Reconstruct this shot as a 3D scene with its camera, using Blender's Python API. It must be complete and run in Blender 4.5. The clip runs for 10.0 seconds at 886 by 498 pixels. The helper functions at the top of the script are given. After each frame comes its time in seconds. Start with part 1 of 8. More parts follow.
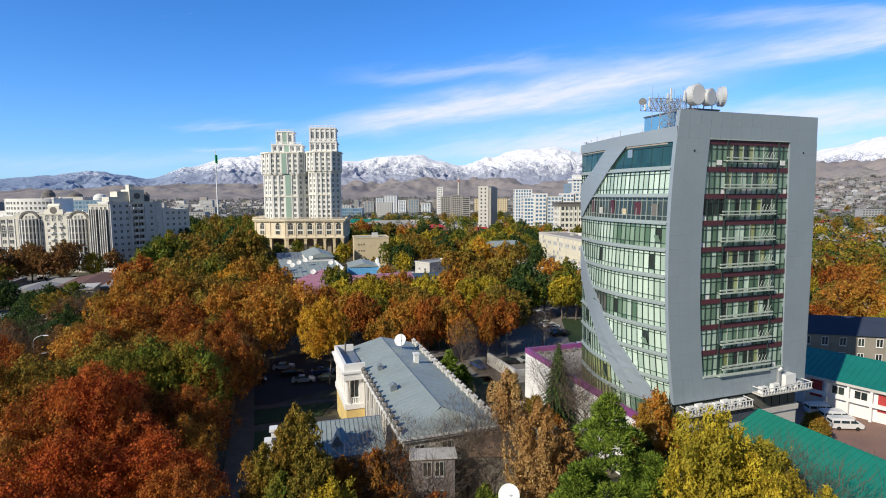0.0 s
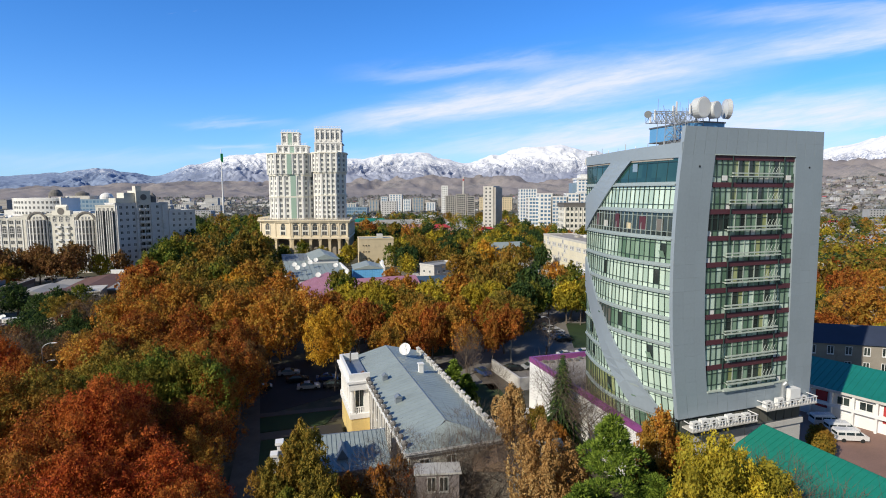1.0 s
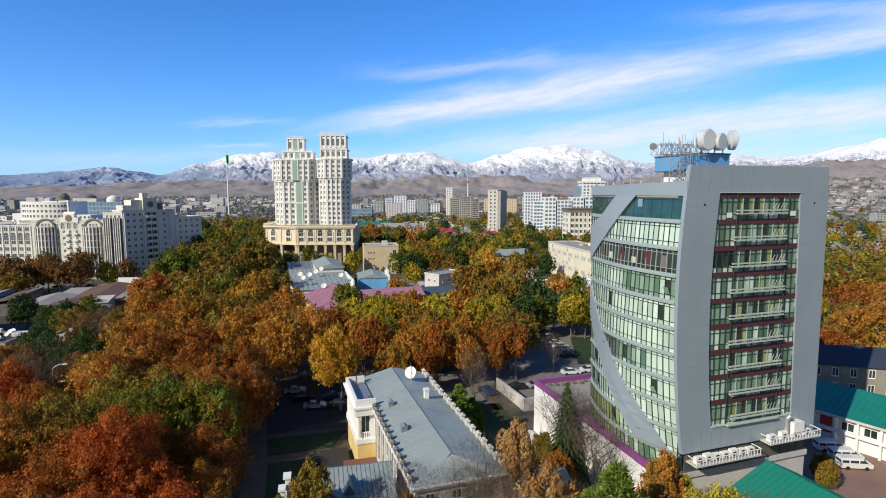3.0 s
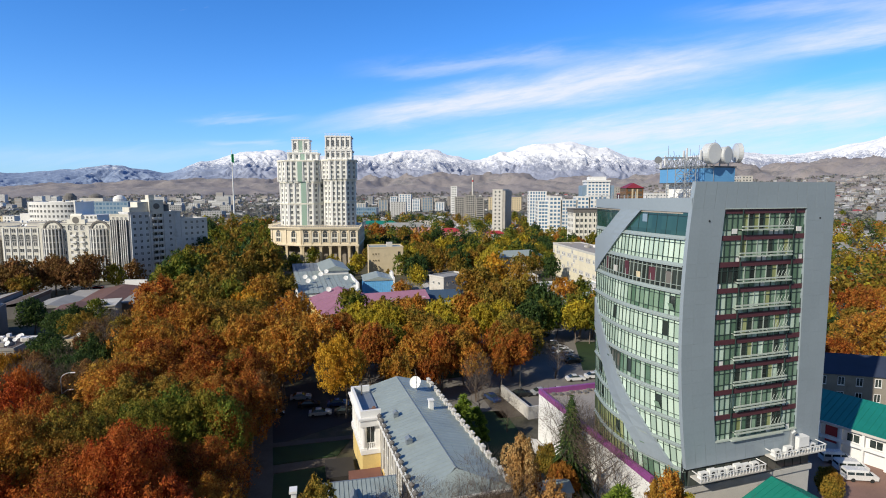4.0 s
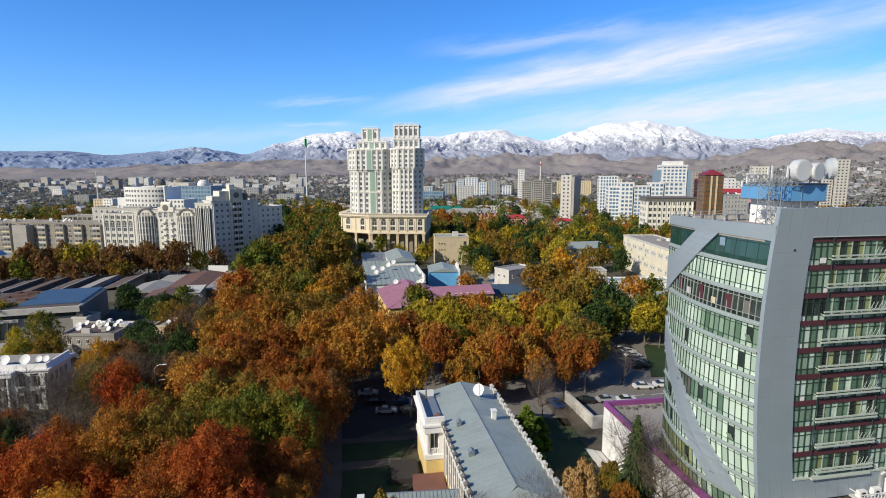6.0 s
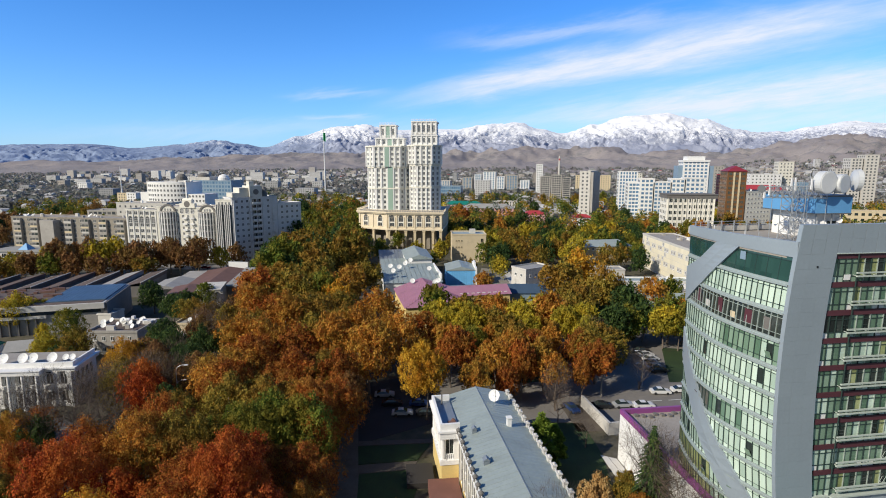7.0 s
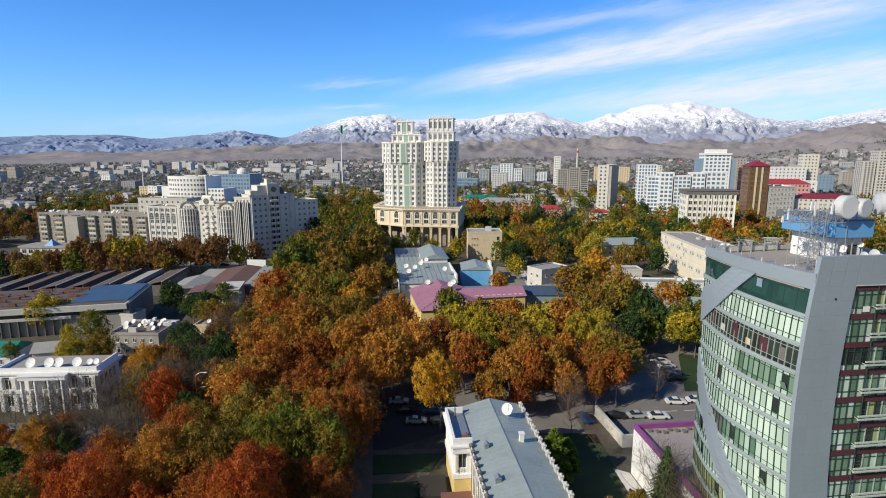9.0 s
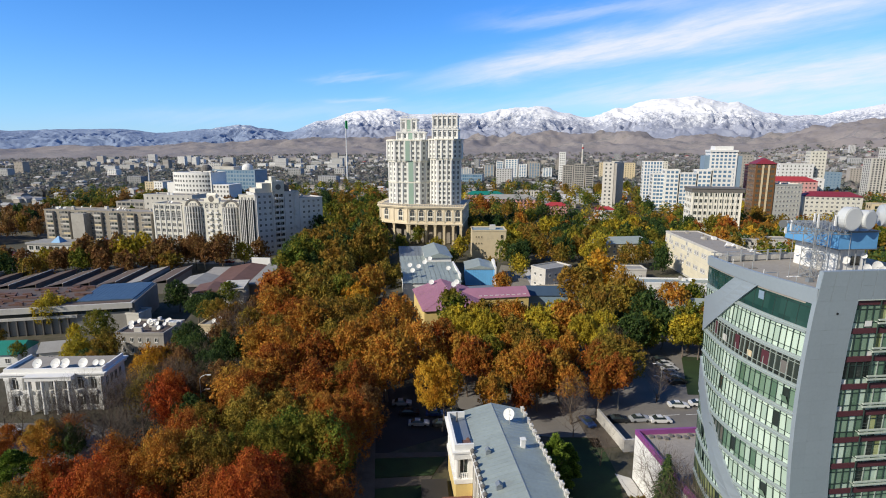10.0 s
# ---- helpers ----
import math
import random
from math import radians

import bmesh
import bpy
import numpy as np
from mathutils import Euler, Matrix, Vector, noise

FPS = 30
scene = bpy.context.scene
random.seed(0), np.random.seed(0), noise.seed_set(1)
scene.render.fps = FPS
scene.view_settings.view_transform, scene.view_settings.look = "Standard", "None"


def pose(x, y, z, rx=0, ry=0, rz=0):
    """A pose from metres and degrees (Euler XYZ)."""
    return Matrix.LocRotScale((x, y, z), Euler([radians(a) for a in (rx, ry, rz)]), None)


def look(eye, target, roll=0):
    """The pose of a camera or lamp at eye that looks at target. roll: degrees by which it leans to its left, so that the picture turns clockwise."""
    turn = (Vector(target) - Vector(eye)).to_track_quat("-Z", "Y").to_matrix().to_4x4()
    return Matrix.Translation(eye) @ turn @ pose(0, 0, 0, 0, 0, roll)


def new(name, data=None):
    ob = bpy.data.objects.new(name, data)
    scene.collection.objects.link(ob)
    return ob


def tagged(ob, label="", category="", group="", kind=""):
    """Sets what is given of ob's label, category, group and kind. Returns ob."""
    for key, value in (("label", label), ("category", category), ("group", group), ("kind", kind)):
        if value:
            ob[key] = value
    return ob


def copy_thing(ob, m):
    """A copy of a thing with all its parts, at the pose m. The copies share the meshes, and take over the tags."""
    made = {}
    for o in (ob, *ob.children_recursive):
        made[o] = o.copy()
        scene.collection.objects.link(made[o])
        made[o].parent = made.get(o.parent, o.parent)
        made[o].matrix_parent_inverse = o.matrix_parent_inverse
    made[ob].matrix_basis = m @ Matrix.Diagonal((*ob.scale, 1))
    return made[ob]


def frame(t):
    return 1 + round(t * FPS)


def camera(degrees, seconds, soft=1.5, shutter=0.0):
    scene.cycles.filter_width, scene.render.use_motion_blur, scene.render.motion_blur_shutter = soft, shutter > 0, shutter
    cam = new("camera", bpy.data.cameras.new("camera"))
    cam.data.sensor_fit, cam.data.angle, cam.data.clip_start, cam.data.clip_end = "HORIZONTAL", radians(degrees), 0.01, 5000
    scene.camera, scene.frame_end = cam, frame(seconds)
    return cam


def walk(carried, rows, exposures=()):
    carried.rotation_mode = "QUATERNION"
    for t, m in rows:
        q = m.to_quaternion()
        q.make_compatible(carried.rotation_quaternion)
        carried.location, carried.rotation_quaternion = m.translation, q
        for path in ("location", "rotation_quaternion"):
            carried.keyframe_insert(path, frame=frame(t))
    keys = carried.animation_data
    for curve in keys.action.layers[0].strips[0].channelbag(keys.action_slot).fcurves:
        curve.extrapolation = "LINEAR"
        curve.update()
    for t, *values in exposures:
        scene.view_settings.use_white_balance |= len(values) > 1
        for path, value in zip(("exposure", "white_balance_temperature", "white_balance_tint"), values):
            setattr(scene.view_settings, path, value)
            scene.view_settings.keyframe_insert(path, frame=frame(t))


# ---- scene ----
cam = camera(79.0, 10.0, soft=1.0)
PATH = [
    (0, (0.568, 0.081, 37.236), (0.529, 2.071, 37.037), -0.2),
    (0.5, (0.55, 0.127, 38.177), (0.502, 2.116, 37.974), -0.1),
    (1, (0.532, 0.011, 39.311), (0.476, 1.999, 39.103), -0.1),
    (1.5, (0.419, -0.043, 40.64), (0.359, 1.944, 40.427), -0.1),
    (2, (0.382, -0.082, 41.795), (0.316, 1.906, 41.581), -0.1),
    (2.5, (0.319, -0.196, 42.736), (0.249, 1.791, 42.525), 0.0),
    (4, (0.288, -0.179, 46.037), (0.199, 1.807, 45.815), -0.0),
    (4.5, (0.229, -0.198, 47.164), (0.088, 1.783, 46.929), 0.0),
    (5, (0.196, -0.2, 48.54), (-0.022, 1.771, 48.283), -0.0),
    (5.5, (0.223, -0.119, 49.84), (-0.06, 1.841, 49.563), 0.0),
    (7, (0.374, 0.179, 53.375), (-0.019, 2.113, 53.056), 0.1),
    (7.5, (0.385, 0.326, 54.468), (-0.032, 2.254, 54.138), 0.1),
    (8, (0.491, 0.436, 55.565), (0.058, 2.358, 55.227), 0.0),
    (8.5, (0.496, 0.505, 56.581), (0.051, 2.424, 56.234), 0.1),
    (9, (0.797, 0.778, 57.674), (0.344, 2.693, 57.317), 0.0),
    (9.5, (0.878, 0.848, 58.567), (0.416, 2.759, 58.197), 0.1),
    (10, (1.122, 1.048, 59.643), (0.653, 2.955, 59.266), 0.1),
]
walk(cam, [(t, look(eye, target, roll)) for t, eye, target, roll in PATH])

# ---- light: low autumn sun from behind the camera's left, clear sky with streaks of cirrus ----
SUN_EL, SUN_TO = 32.0, Vector((-0.585, -0.617, 0.53)).normalized()
sun = new("sun", bpy.data.lights.new("sun", "SUN"))
sun.data.energy, sun.data.angle, sun.data.color = 4.75, radians(0.5), (1.0, 0.92, 0.78)
sun.matrix_world = look(SUN_TO * 300, (0, 0, 0))


def nodes_of(tree):
    tree.nodes.clear()

    def add(kind, ins=None, **attrs):
        n = tree.nodes.new(kind)
        for k, v in attrs.items():
            setattr(n, k, v)
        for k, v in (ins or {}).items():
            if hasattr(v, "links"):
                tree.links.new(v, n.inputs[k])
            else:
                n.inputs[k].default_value = v
        return n
    return add


def sky_world():
    w = bpy.data.worlds.new("sky")
    w.use_nodes = True
    scene.world = w
    add = nodes_of(w.node_tree)

    def m(op, a, b=0.0, c=0.0):
        return add("ShaderNodeMath", {0: a, 1: b, 2: c}, operation=op).outputs[0]

    sky = add("ShaderNodeTexSky", sky_type="NISHITA", sun_disc=False, sun_elevation=radians(SUN_EL),
              sun_rotation=math.atan2(SUN_TO.x, SUN_TO.y), altitude=800, air_density=1.0, dust_density=0.6, ozone_density=2.5)
    way = add("ShaderNodeSeparateXYZ", {0: add("ShaderNodeTexCoord").outputs["Generated"]})
    x, y, z = way.outputs
    # deepest blue away from the sun; unseen sunward sky dimmed to lower the fill
    side = add("ShaderNodeMapRange", {0: y, 1: -0.35, 2: 0.45}, interpolation_type="SMOOTHSTEP").outputs[0]
    hue = add("ShaderNodeMix", {0: side, 6: (0.44, 0.50, 0.56, 1), 7: (0.34, 0.95, 1.68, 1)}, data_type="RGBA").outputs[2]
    tint = add("ShaderNodeMix", {0: 1.0, 6: sky.outputs[0], 7: hue}, data_type="RGBA", blend_type="MULTIPLY").outputs[2]
    ahead = m("MAXIMUM", y, 0.08)
    u, v = m("DIVIDE", x, ahead), m("DIVIDE", z, ahead)
    # cirrus: long streaks that climb to the east, with torn edges
    along, across = m("MULTIPLY_ADD", v, 0.16, u), m("MULTIPLY_ADD", u, -0.16, v)
    place = add("ShaderNodeCombineXYZ", {0: m("MULTIPLY", along, 2.2), 1: m("MULTIPLY", across, 15.0), 2: 0.0}).outputs[0]
    torn = add("ShaderNodeTexNoise", {"Vector": place, "Scale": 1.6, "Detail": 7.0, "Roughness": 0.62, "Distortion": 0.5}).outputs[0]
    fine = add("ShaderNodeTexNoise", {"Vector": place, "Scale": 5.5, "Detail": 6.0, "Roughness": 0.65}).outputs[0]
    total = None
    wave = m("MULTIPLY", m("SUBTRACT", torn, 0.5), 0.062)
    # mid height, slope, half width at the middle, widening to the east, where each streak begins and ends, density
    for mid, slope, width, flare, ends, force in ((0.156, 0.150, 0.026, 0.030, (-0.40, 0.0, 0.26, 0.66), 0.98), (0.083, 0.085, 0.024, 0.016, (-0.25, 0.25, 1.2, 1.6), 0.9),
                                                  (0.166, 0.155, 0.017, 0.006, (0.44, 0.66, 0.9, 1.4), 0.75), (0.226, 0.060, 0.013, 0.0, (-0.26, -0.02, 0.08, 0.36), 0.40),
                                                  (0.139, 0.020, 0.007, 0.0, (-0.56, -0.44, -0.40, -0.26), 0.30), (0.083, 0.0, 0.006, 0.0, (-0.52, -0.44, -0.40, -0.30), 0.34), (0.062, 0.0, 0.016, 0.0, (-1.3, -0.6, -0.2, 0.1), 0.22),
                                                  (0.30, 0.02, 0.016, 0.0, (0.3, 0.62, 0.8, 1.1), 0.42), (0.050, 0.03, 0.030, 0.0, (-0.1, 0.35, 1.2, 1.6), 0.55)):
        wide = m("MAXIMUM", m("MULTIPLY_ADD", u, flare, width), 0.006)
        off = m("DIVIDE", m("SUBTRACT", m("SUBTRACT", v, m("MULTIPLY_ADD", u, slope, mid)), wave), wide)
        band = m("EXPONENT", m("MULTIPLY", m("MULTIPLY", off, off), -1.0))
        rise = add("ShaderNodeMapRange", {0: u, 1: ends[0], 2: ends[1], 3: 0.0, 4: force}, interpolation_type="SMOOTHSTEP").outputs[0]
        fall = add("ShaderNodeMapRange", {0: u, 1: ends[2], 2: ends[3], 3: 1.0, 4: 0.0}, interpolation_type="SMOOTHSTEP").outputs[0]
        one = m("MULTIPLY", band, m("MULTIPLY", rise, fall))
        total = one if total is None else m("ADD", total, one)
    total = m("MULTIPLY", total, m("MULTIPLY_ADD", fine, 1.15, 0.30))
    wisps = add("ShaderNodeMapRange", {0: m("MULTIPLY", torn, fine), 1: 0.40, 2: 0.66, 3: 0.0, 4: 0.3}).outputs[0]
    total = m("MULTIPLY", m("ADD", total, wisps), add("ShaderNodeMapRange", {0: y, 1: 0.05, 2: 0.3}).outputs[0])
    cover = m("MINIMUM", total, 0.9)
    # pale, dusty air near the horizon
    low = m("MULTIPLY", m("EXPONENT", m("MULTIPLY", m("MAXIMUM", z, 0.0), -12.0)), 0.64)
    hazed = add("ShaderNodeMix", {0: low, 6: tint, 7: (5.6, 7.0, 8.9, 1)}, data_type="RGBA").outputs[2]
    full = add("ShaderNodeMix", {0: cover, 6: hazed, 7: (7.5, 7.8, 8.9, 1)}, data_type="RGBA").outputs[2]
    add("ShaderNodeOutputWorld", {0: add("ShaderNodeBackground", {0: full, 1: 0.115}).outputs[0]})


sky_world()


# ---- materials ----
def mat(name, color, rough=0.7, metal=0.0, vary=0.18, grain=6.0, large=0.35, bump=0.15, dirt=None, dirt_scale=0.25, dirt_cover=0.55, each=0.0, island=0.0, spec=0.5):
    """A worn surface: fine grain and broad staining over the base colour, with a little relief."""
    mt = bpy.data.materials.new(name)
    mt.use_nodes = True
    add = nodes_of(mt.node_tree)
    at = add("ShaderNodeTexCoord").outputs["Object"]
    g1 = add("ShaderNodeTexNoise", {"Vector": at, "Scale": grain, "Detail": 5.0, "Roughness": 0.6}).outputs[0]
    g2 = add("ShaderNodeTexNoise", {"Vector": at, "Scale": large, "Detail": 4.0}).outputs[0]
    mixv = add("ShaderNodeMath", {0: g1, 1: g2}, operation="ADD").outputs[0]
    scale = add("ShaderNodeMapRange", {0: mixv, 1: 0.6, 2: 1.4, 3: 1.0 - vary, 4: 1.0 + vary}).outputs[0]
    if each:
        rnd = add("ShaderNodeObjectInfo").outputs["Random"]
        scale = add("ShaderNodeMath", {0: scale, 1: add("ShaderNodeMapRange", {0: rnd, 3: 1.0 - each, 4: 1.0 + each}).outputs[0]}, operation="MULTIPLY").outputs[0]
    if island:
        rnd = add("ShaderNodeNewGeometry").outputs["Random Per Island"]
        scale = add("ShaderNodeMath", {0: scale, 1: add("ShaderNodeMapRange", {0: rnd, 3: 1.0 - island, 4: 1.0 + island}).outputs[0]}, operation="MULTIPLY").outputs[0]
    col = add("ShaderNodeVectorMath", {0: (*color, ), "Scale": scale}, operation="SCALE").outputs[0]
    if dirt:
        d = add("ShaderNodeTexNoise", {"Vector": at, "Scale": dirt_scale, "Detail": 6.0, "Roughness": 0.7}).outputs[0]
        f = add("ShaderNodeMapRange", {0: d, 1: dirt_cover, 2: dirt_cover + 0.2}).outputs[0]
        col = add("ShaderNodeMix", {0: f, 6: col, 7: (*dirt, 1)}, data_type="RGBA").outputs[2]
    ins = {"Base Color": col, "Roughness": add("ShaderNodeMapRange", {0: g1, 3: max(rough - 0.12, 0.03), 4: min(rough + 0.12, 1)}).outputs[0], "Metallic": metal, "Specular IOR Level": spec}
    if bump:
        ins["Normal"] = add("ShaderNodeBump", {"Height": g1, "Strength": bump, "Distance": 0.02}).outputs[0]
    add("ShaderNodeOutputMaterial", {0: add("ShaderNodeBsdfPrincipled", ins).outputs[0]})
    return mt


def leaf_mat(name, a, b, c, turn=None):
    """Leaves: each clump takes its own tone between three colours, and lets some light through."""
    mt = bpy.data.materials.new(name)
    mt.use_nodes = True
    add = nodes_of(mt.node_tree)
    r1 = add("ShaderNodeNewGeometry").outputs["Random Per Island"]
    r2 = add("ShaderNodeObjectInfo").outputs["Random"]
    at = add("ShaderNodeTexCoord").outputs["Object"]
    patch = add("ShaderNodeTexNoise", {"Vector": at, "Scale": 0.28, "Detail": 3.0}).outputs[0]
    f = add("ShaderNodeMath", {0: r1, 1: 1.0, 2: add("ShaderNodeMath", {0: patch, 1: 0.9, 2: -0.47}, operation="MULTIPLY_ADD").outputs[0]}, operation="MULTIPLY_ADD").outputs[0]
    f = add("ShaderNodeMath", {0: r2, 1: 0.3, 2: add("ShaderNodeMath", {0: f, 1: 0.15}, operation="SUBTRACT").outputs[0]}, operation="MULTIPLY_ADD").outputs[0]
    ramp = add("ShaderNodeValToRGB", {0: f})
    ramp.color_ramp.elements[0].color, ramp.color_ramp.elements[1].color = (*a, 1), (*c, 1)
    ramp.color_ramp.elements[0].position, ramp.color_ramp.elements[1].position = 0.15, 0.85
    ramp.color_ramp.elements.new(0.5).color = (*b, 1)
    hue = ramp.outputs[0]
    if turn:
        # boughs that have turned another colour
        seed = add("ShaderNodeVectorMath", {0: at, 1: add("ShaderNodeCombineXYZ", {0: add("ShaderNodeMath", {0: r2, 1: 90.0}, operation="MULTIPLY").outputs[0]}).outputs[0]}, operation="ADD").outputs[0]
        spot = add("ShaderNodeTexNoise", {"Vector": seed, "Scale": 0.16, "Detail": 4.0, "Roughness": 0.6}).outputs[0]
        spot = add("ShaderNodeMath", {0: r1, 1: 0.12, 2: spot}, operation="MULTIPLY_ADD").outputs[0]
        hue = add("ShaderNodeMix", {0: add("ShaderNodeMapRange", {0: spot, 1: 0.50, 2: 0.68, 3: 0.0, 4: 0.85}).outputs[0], 6: hue, 7: (*turn, 1)}, data_type="RGBA").outputs[2]
    skin = add("ShaderNodeBsdfPrincipled", {"Base Color": hue, "Roughness": 0.7, "Specular IOR Level": 0.12})
    thin = add("ShaderNodeBsdfTranslucent", {0: hue})
    add("ShaderNodeOutputMaterial", {0: add("ShaderNodeMixShader", {0: 0.34, 1: skin.outputs[0], 2: thin.outputs[0]}).outputs[0]})
    return mt


def pane_mat(name, tint, inner, rough=0.05, each=0.5, gloss=0.6):
    """A window seen from outside: a mirror-like skin over a blind or a dim room; each pane has its own tone."""
    mt = bpy.data.materials.new(name)
    mt.use_nodes = True
    add = nodes_of(mt.node_tree)
    rnd = add("ShaderNodeObjectInfo").outputs["Random"]
    isl = add("ShaderNodeNewGeometry").outputs["Random Per Island"]
    f = add("ShaderNodeMath", {0: add("ShaderNodeMath", {0: rnd, 1: isl}, operation="ADD").outputs[0], 1: 1.0}, operation="FRACT").outputs[0]
    f = add("ShaderNodeMapRange", {0: f, 3: 0.0, 4: each}).outputs[0]
    col = add("ShaderNodeMix", {0: f, 6: (*tint, 1), 7: (*inner, 1)}, data_type="RGBA").outputs[2]
    at = add("ShaderNodeTexCoord").outputs["Object"]
    wav = add("ShaderNodeTexNoise", {"Vector": at, "Scale": 0.5, "Detail": 2.0}).outputs[0]
    nb = add("ShaderNodeBump", {"Height": wav, "Strength": 0.12, "Distance": 0.1}).outputs[0]
    add("ShaderNodeOutputMaterial", {0: add("ShaderNodeBsdfPrincipled", {"Base Color": col, "Roughness": rough, "Specular IOR Level": gloss, "Coat Weight": 0.3, "Coat Roughness": 0.03, "Normal": nb}).outputs[0]})
    return mt


M = {}


def define(key, *a, **k):
    M[key] = mat(key, *a, **k)


define("aluminium", (0.305, 0.36, 0.405), 0.42, 0.1, 0.07, 3.0, 0.2, 0.03, each=0.018)
define("aluminium_dark", (0.13, 0.14, 0.15), 0.5, 0.3, 0.1)
define("spandrel", (0.36, 0.42, 0.41), 0.4, 0.2, 0.08, 2.0)
define("mullion", (0.035, 0.06, 0.055), 0.4, 0.2, 0.1)
define("mullion_pale", (0.36, 0.42, 0.38), 0.45, 0.2, 0.1)
define("rail_pale", (0.50, 0.56, 0.51), 0.45, 0.1, 0.1)
define("maroon", (0.095, 0.03, 0.04), 0.5, 0.0, 0.15)
define("steel", (0.42, 0.44, 0.45), 0.45, 0.5, 0.12)
define("white_metal", (0.78, 0.78, 0.77), 0.5, 0.0, 0.07, dirt=(0.5, 0.48, 0.45), dirt_cover=0.62)
define("dish_white", (0.78, 0.78, 0.76), 0.45, 0.0, 0.08)
define("dish_grey", (0.55, 0.57, 0.58), 0.45, 0.0, 0.08)
define("blue_paint", (0.12, 0.33, 0.60), 0.5, 0.0, 0.1)
define("bright_blue", (0.16, 0.47, 0.80), 0.55, 0.0, 0.1, dirt=(0.24, 0.46, 0.66), dirt_cover=0.6)
define("white_wall", (0.78, 0.775, 0.755), 0.8, 0.0, 0.07, 4.0, 0.3, 0.1, dirt=(0.6, 0.58, 0.54), dirt_cover=0.62)
define("cream_wall", (0.75, 0.65, 0.48), 0.8, 0.0, 0.1, 4.0, 0.2, 0.1, dirt=(0.52, 0.46, 0.36), dirt_cover=0.6)
define("tile_cream", (0.74, 0.68, 0.52), 0.7, 0.0, 0.08, 4.0, 0.15, 0.05, each=0.04)
define("pale_cream", (0.78, 0.75, 0.66), 0.8, 0.0, 0.08, 4.0, 0.15, 0.1, dirt=(0.6, 0.56, 0.47), dirt_cover=0.6)
define("twin_wall", (0.77, 0.77, 0.71), 0.8, 0.0, 0.07, 4.0, 0.15, 0.1, dirt=(0.62, 0.60, 0.54), dirt_cover=0.6)
define("yellow_wall", (0.72, 0.55, 0.22), 0.8, 0.0, 0.12, dirt=(0.5, 0.4, 0.22))
define("sand_wall", (0.60, 0.50, 0.33), 0.8, 0.0, 0.1, dirt=(0.42, 0.35, 0.25))
define("grey_concrete", (0.36, 0.34, 0.31), 0.85, 0.0, 0.2, 3.0, 0.2, 0.2, dirt=(0.2, 0.19, 0.17))
define("brown_concrete", (0.29, 0.26, 0.215), 0.85, 0.0, 0.2, dirt=(0.17, 0.14, 0.12))
define("light_concrete", (0.55, 0.53, 0.49), 0.85, 0.0, 0.15, dirt=(0.36, 0.34, 0.31))
define("brown_glass_wall", (0.22, 0.11, 0.045), 0.3, 0.2, 0.15)
define("blue_wall", (0.22, 0.31, 0.40), 0.5, 0.0, 0.12)
define("pink_wall", (0.60, 0.33, 0.31), 0.8, 0.0, 0.12)
define("red_roof", (0.45, 0.05, 0.05), 0.55, 0.1, 0.15)
define("dark_red_roof", (0.25, 0.03, 0.045), 0.55, 0.1, 0.15)
define("pink_roof", (0.42, 0.20, 0.27), 0.55, 0.1, 0.12, 2.0, dirt=(0.30, 0.16, 0.19), dirt_cover=0.58)
define("green_roof", (0.012, 0.21, 0.155), 0.5, 0.1, 0.12, 2.0)
define("zinc", (0.315, 0.365, 0.35), 0.55, 0.1, 0.12, 1.5, 0.3, 0.06, dirt=(0.24, 0.27, 0.25), dirt_cover=0.56, each=0.03)
define("zinc_dark", (0.22, 0.25, 0.28), 0.55, 0.3, 0.15, each=0.06)
define("blue_sheet", (0.07, 0.125, 0.20), 0.5, 0.1, 0.15, dirt=(0.12, 0.20, 0.28), dirt_cover=0.55)
define("blue_roof", (0.06, 0.10, 0.155), 0.5, 0.1, 0.15)
define("shed_roof", (0.115, 0.085, 0.07), 0.85, 0.0, 0.3, 2.0, 0.3, 0.2, dirt=(0.22, 0.20, 0.17), dirt_cover=0.58)
define("brown_roof", (0.16, 0.085, 0.065), 0.75, 0.0, 0.25)
define("flat_roof", (0.33, 0.30, 0.26), 0.9, 0.0, 0.2, 2.0, 0.25, 0.15, dirt=(0.2, 0.18, 0.16), dirt_cover=0.55)
define("grey_roof", (0.31, 0.305, 0.29), 0.85, 0.0, 0.18, dirt=(0.25, 0.25, 0.24))
define("purple_band", (0.26, 0.07, 0.24), 0.5, 0.0, 0.1)
# car park asphalt sunk to near-black: tree shade is put into the colour
define("asphalt_shaded", (0.034, 0.031, 0.028), 0.9, 0.0, 0.25, 8.0, 0.15, 0.2, dirt=(0.052, 0.046, 0.038), dirt_scale=0.12)
define("asphalt", (0.18, 0.167, 0.15), 0.9, 0.0, 0.25, 8.0, 0.15, 0.2, dirt=(0.25, 0.23, 0.20), dirt_scale=0.12)
# base lowered for the park paths, with the trees' shade put into it
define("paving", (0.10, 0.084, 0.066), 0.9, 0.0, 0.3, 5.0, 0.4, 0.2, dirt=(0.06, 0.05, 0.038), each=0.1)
define("paving_pale", (0.24, 0.22, 0.185), 0.9, 0.0, 0.25, 5.0, 0.3, 0.2, dirt=(0.16, 0.145, 0.12))
define("red_paving", (0.25, 0.15, 0.115), 0.85, 0.0, 0.2, 5.0, 0.2, 0.2)
# grass sunk to a near-black green that carries the shade under trees
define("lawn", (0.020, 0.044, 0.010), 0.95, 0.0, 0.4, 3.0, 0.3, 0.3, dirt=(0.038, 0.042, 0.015))
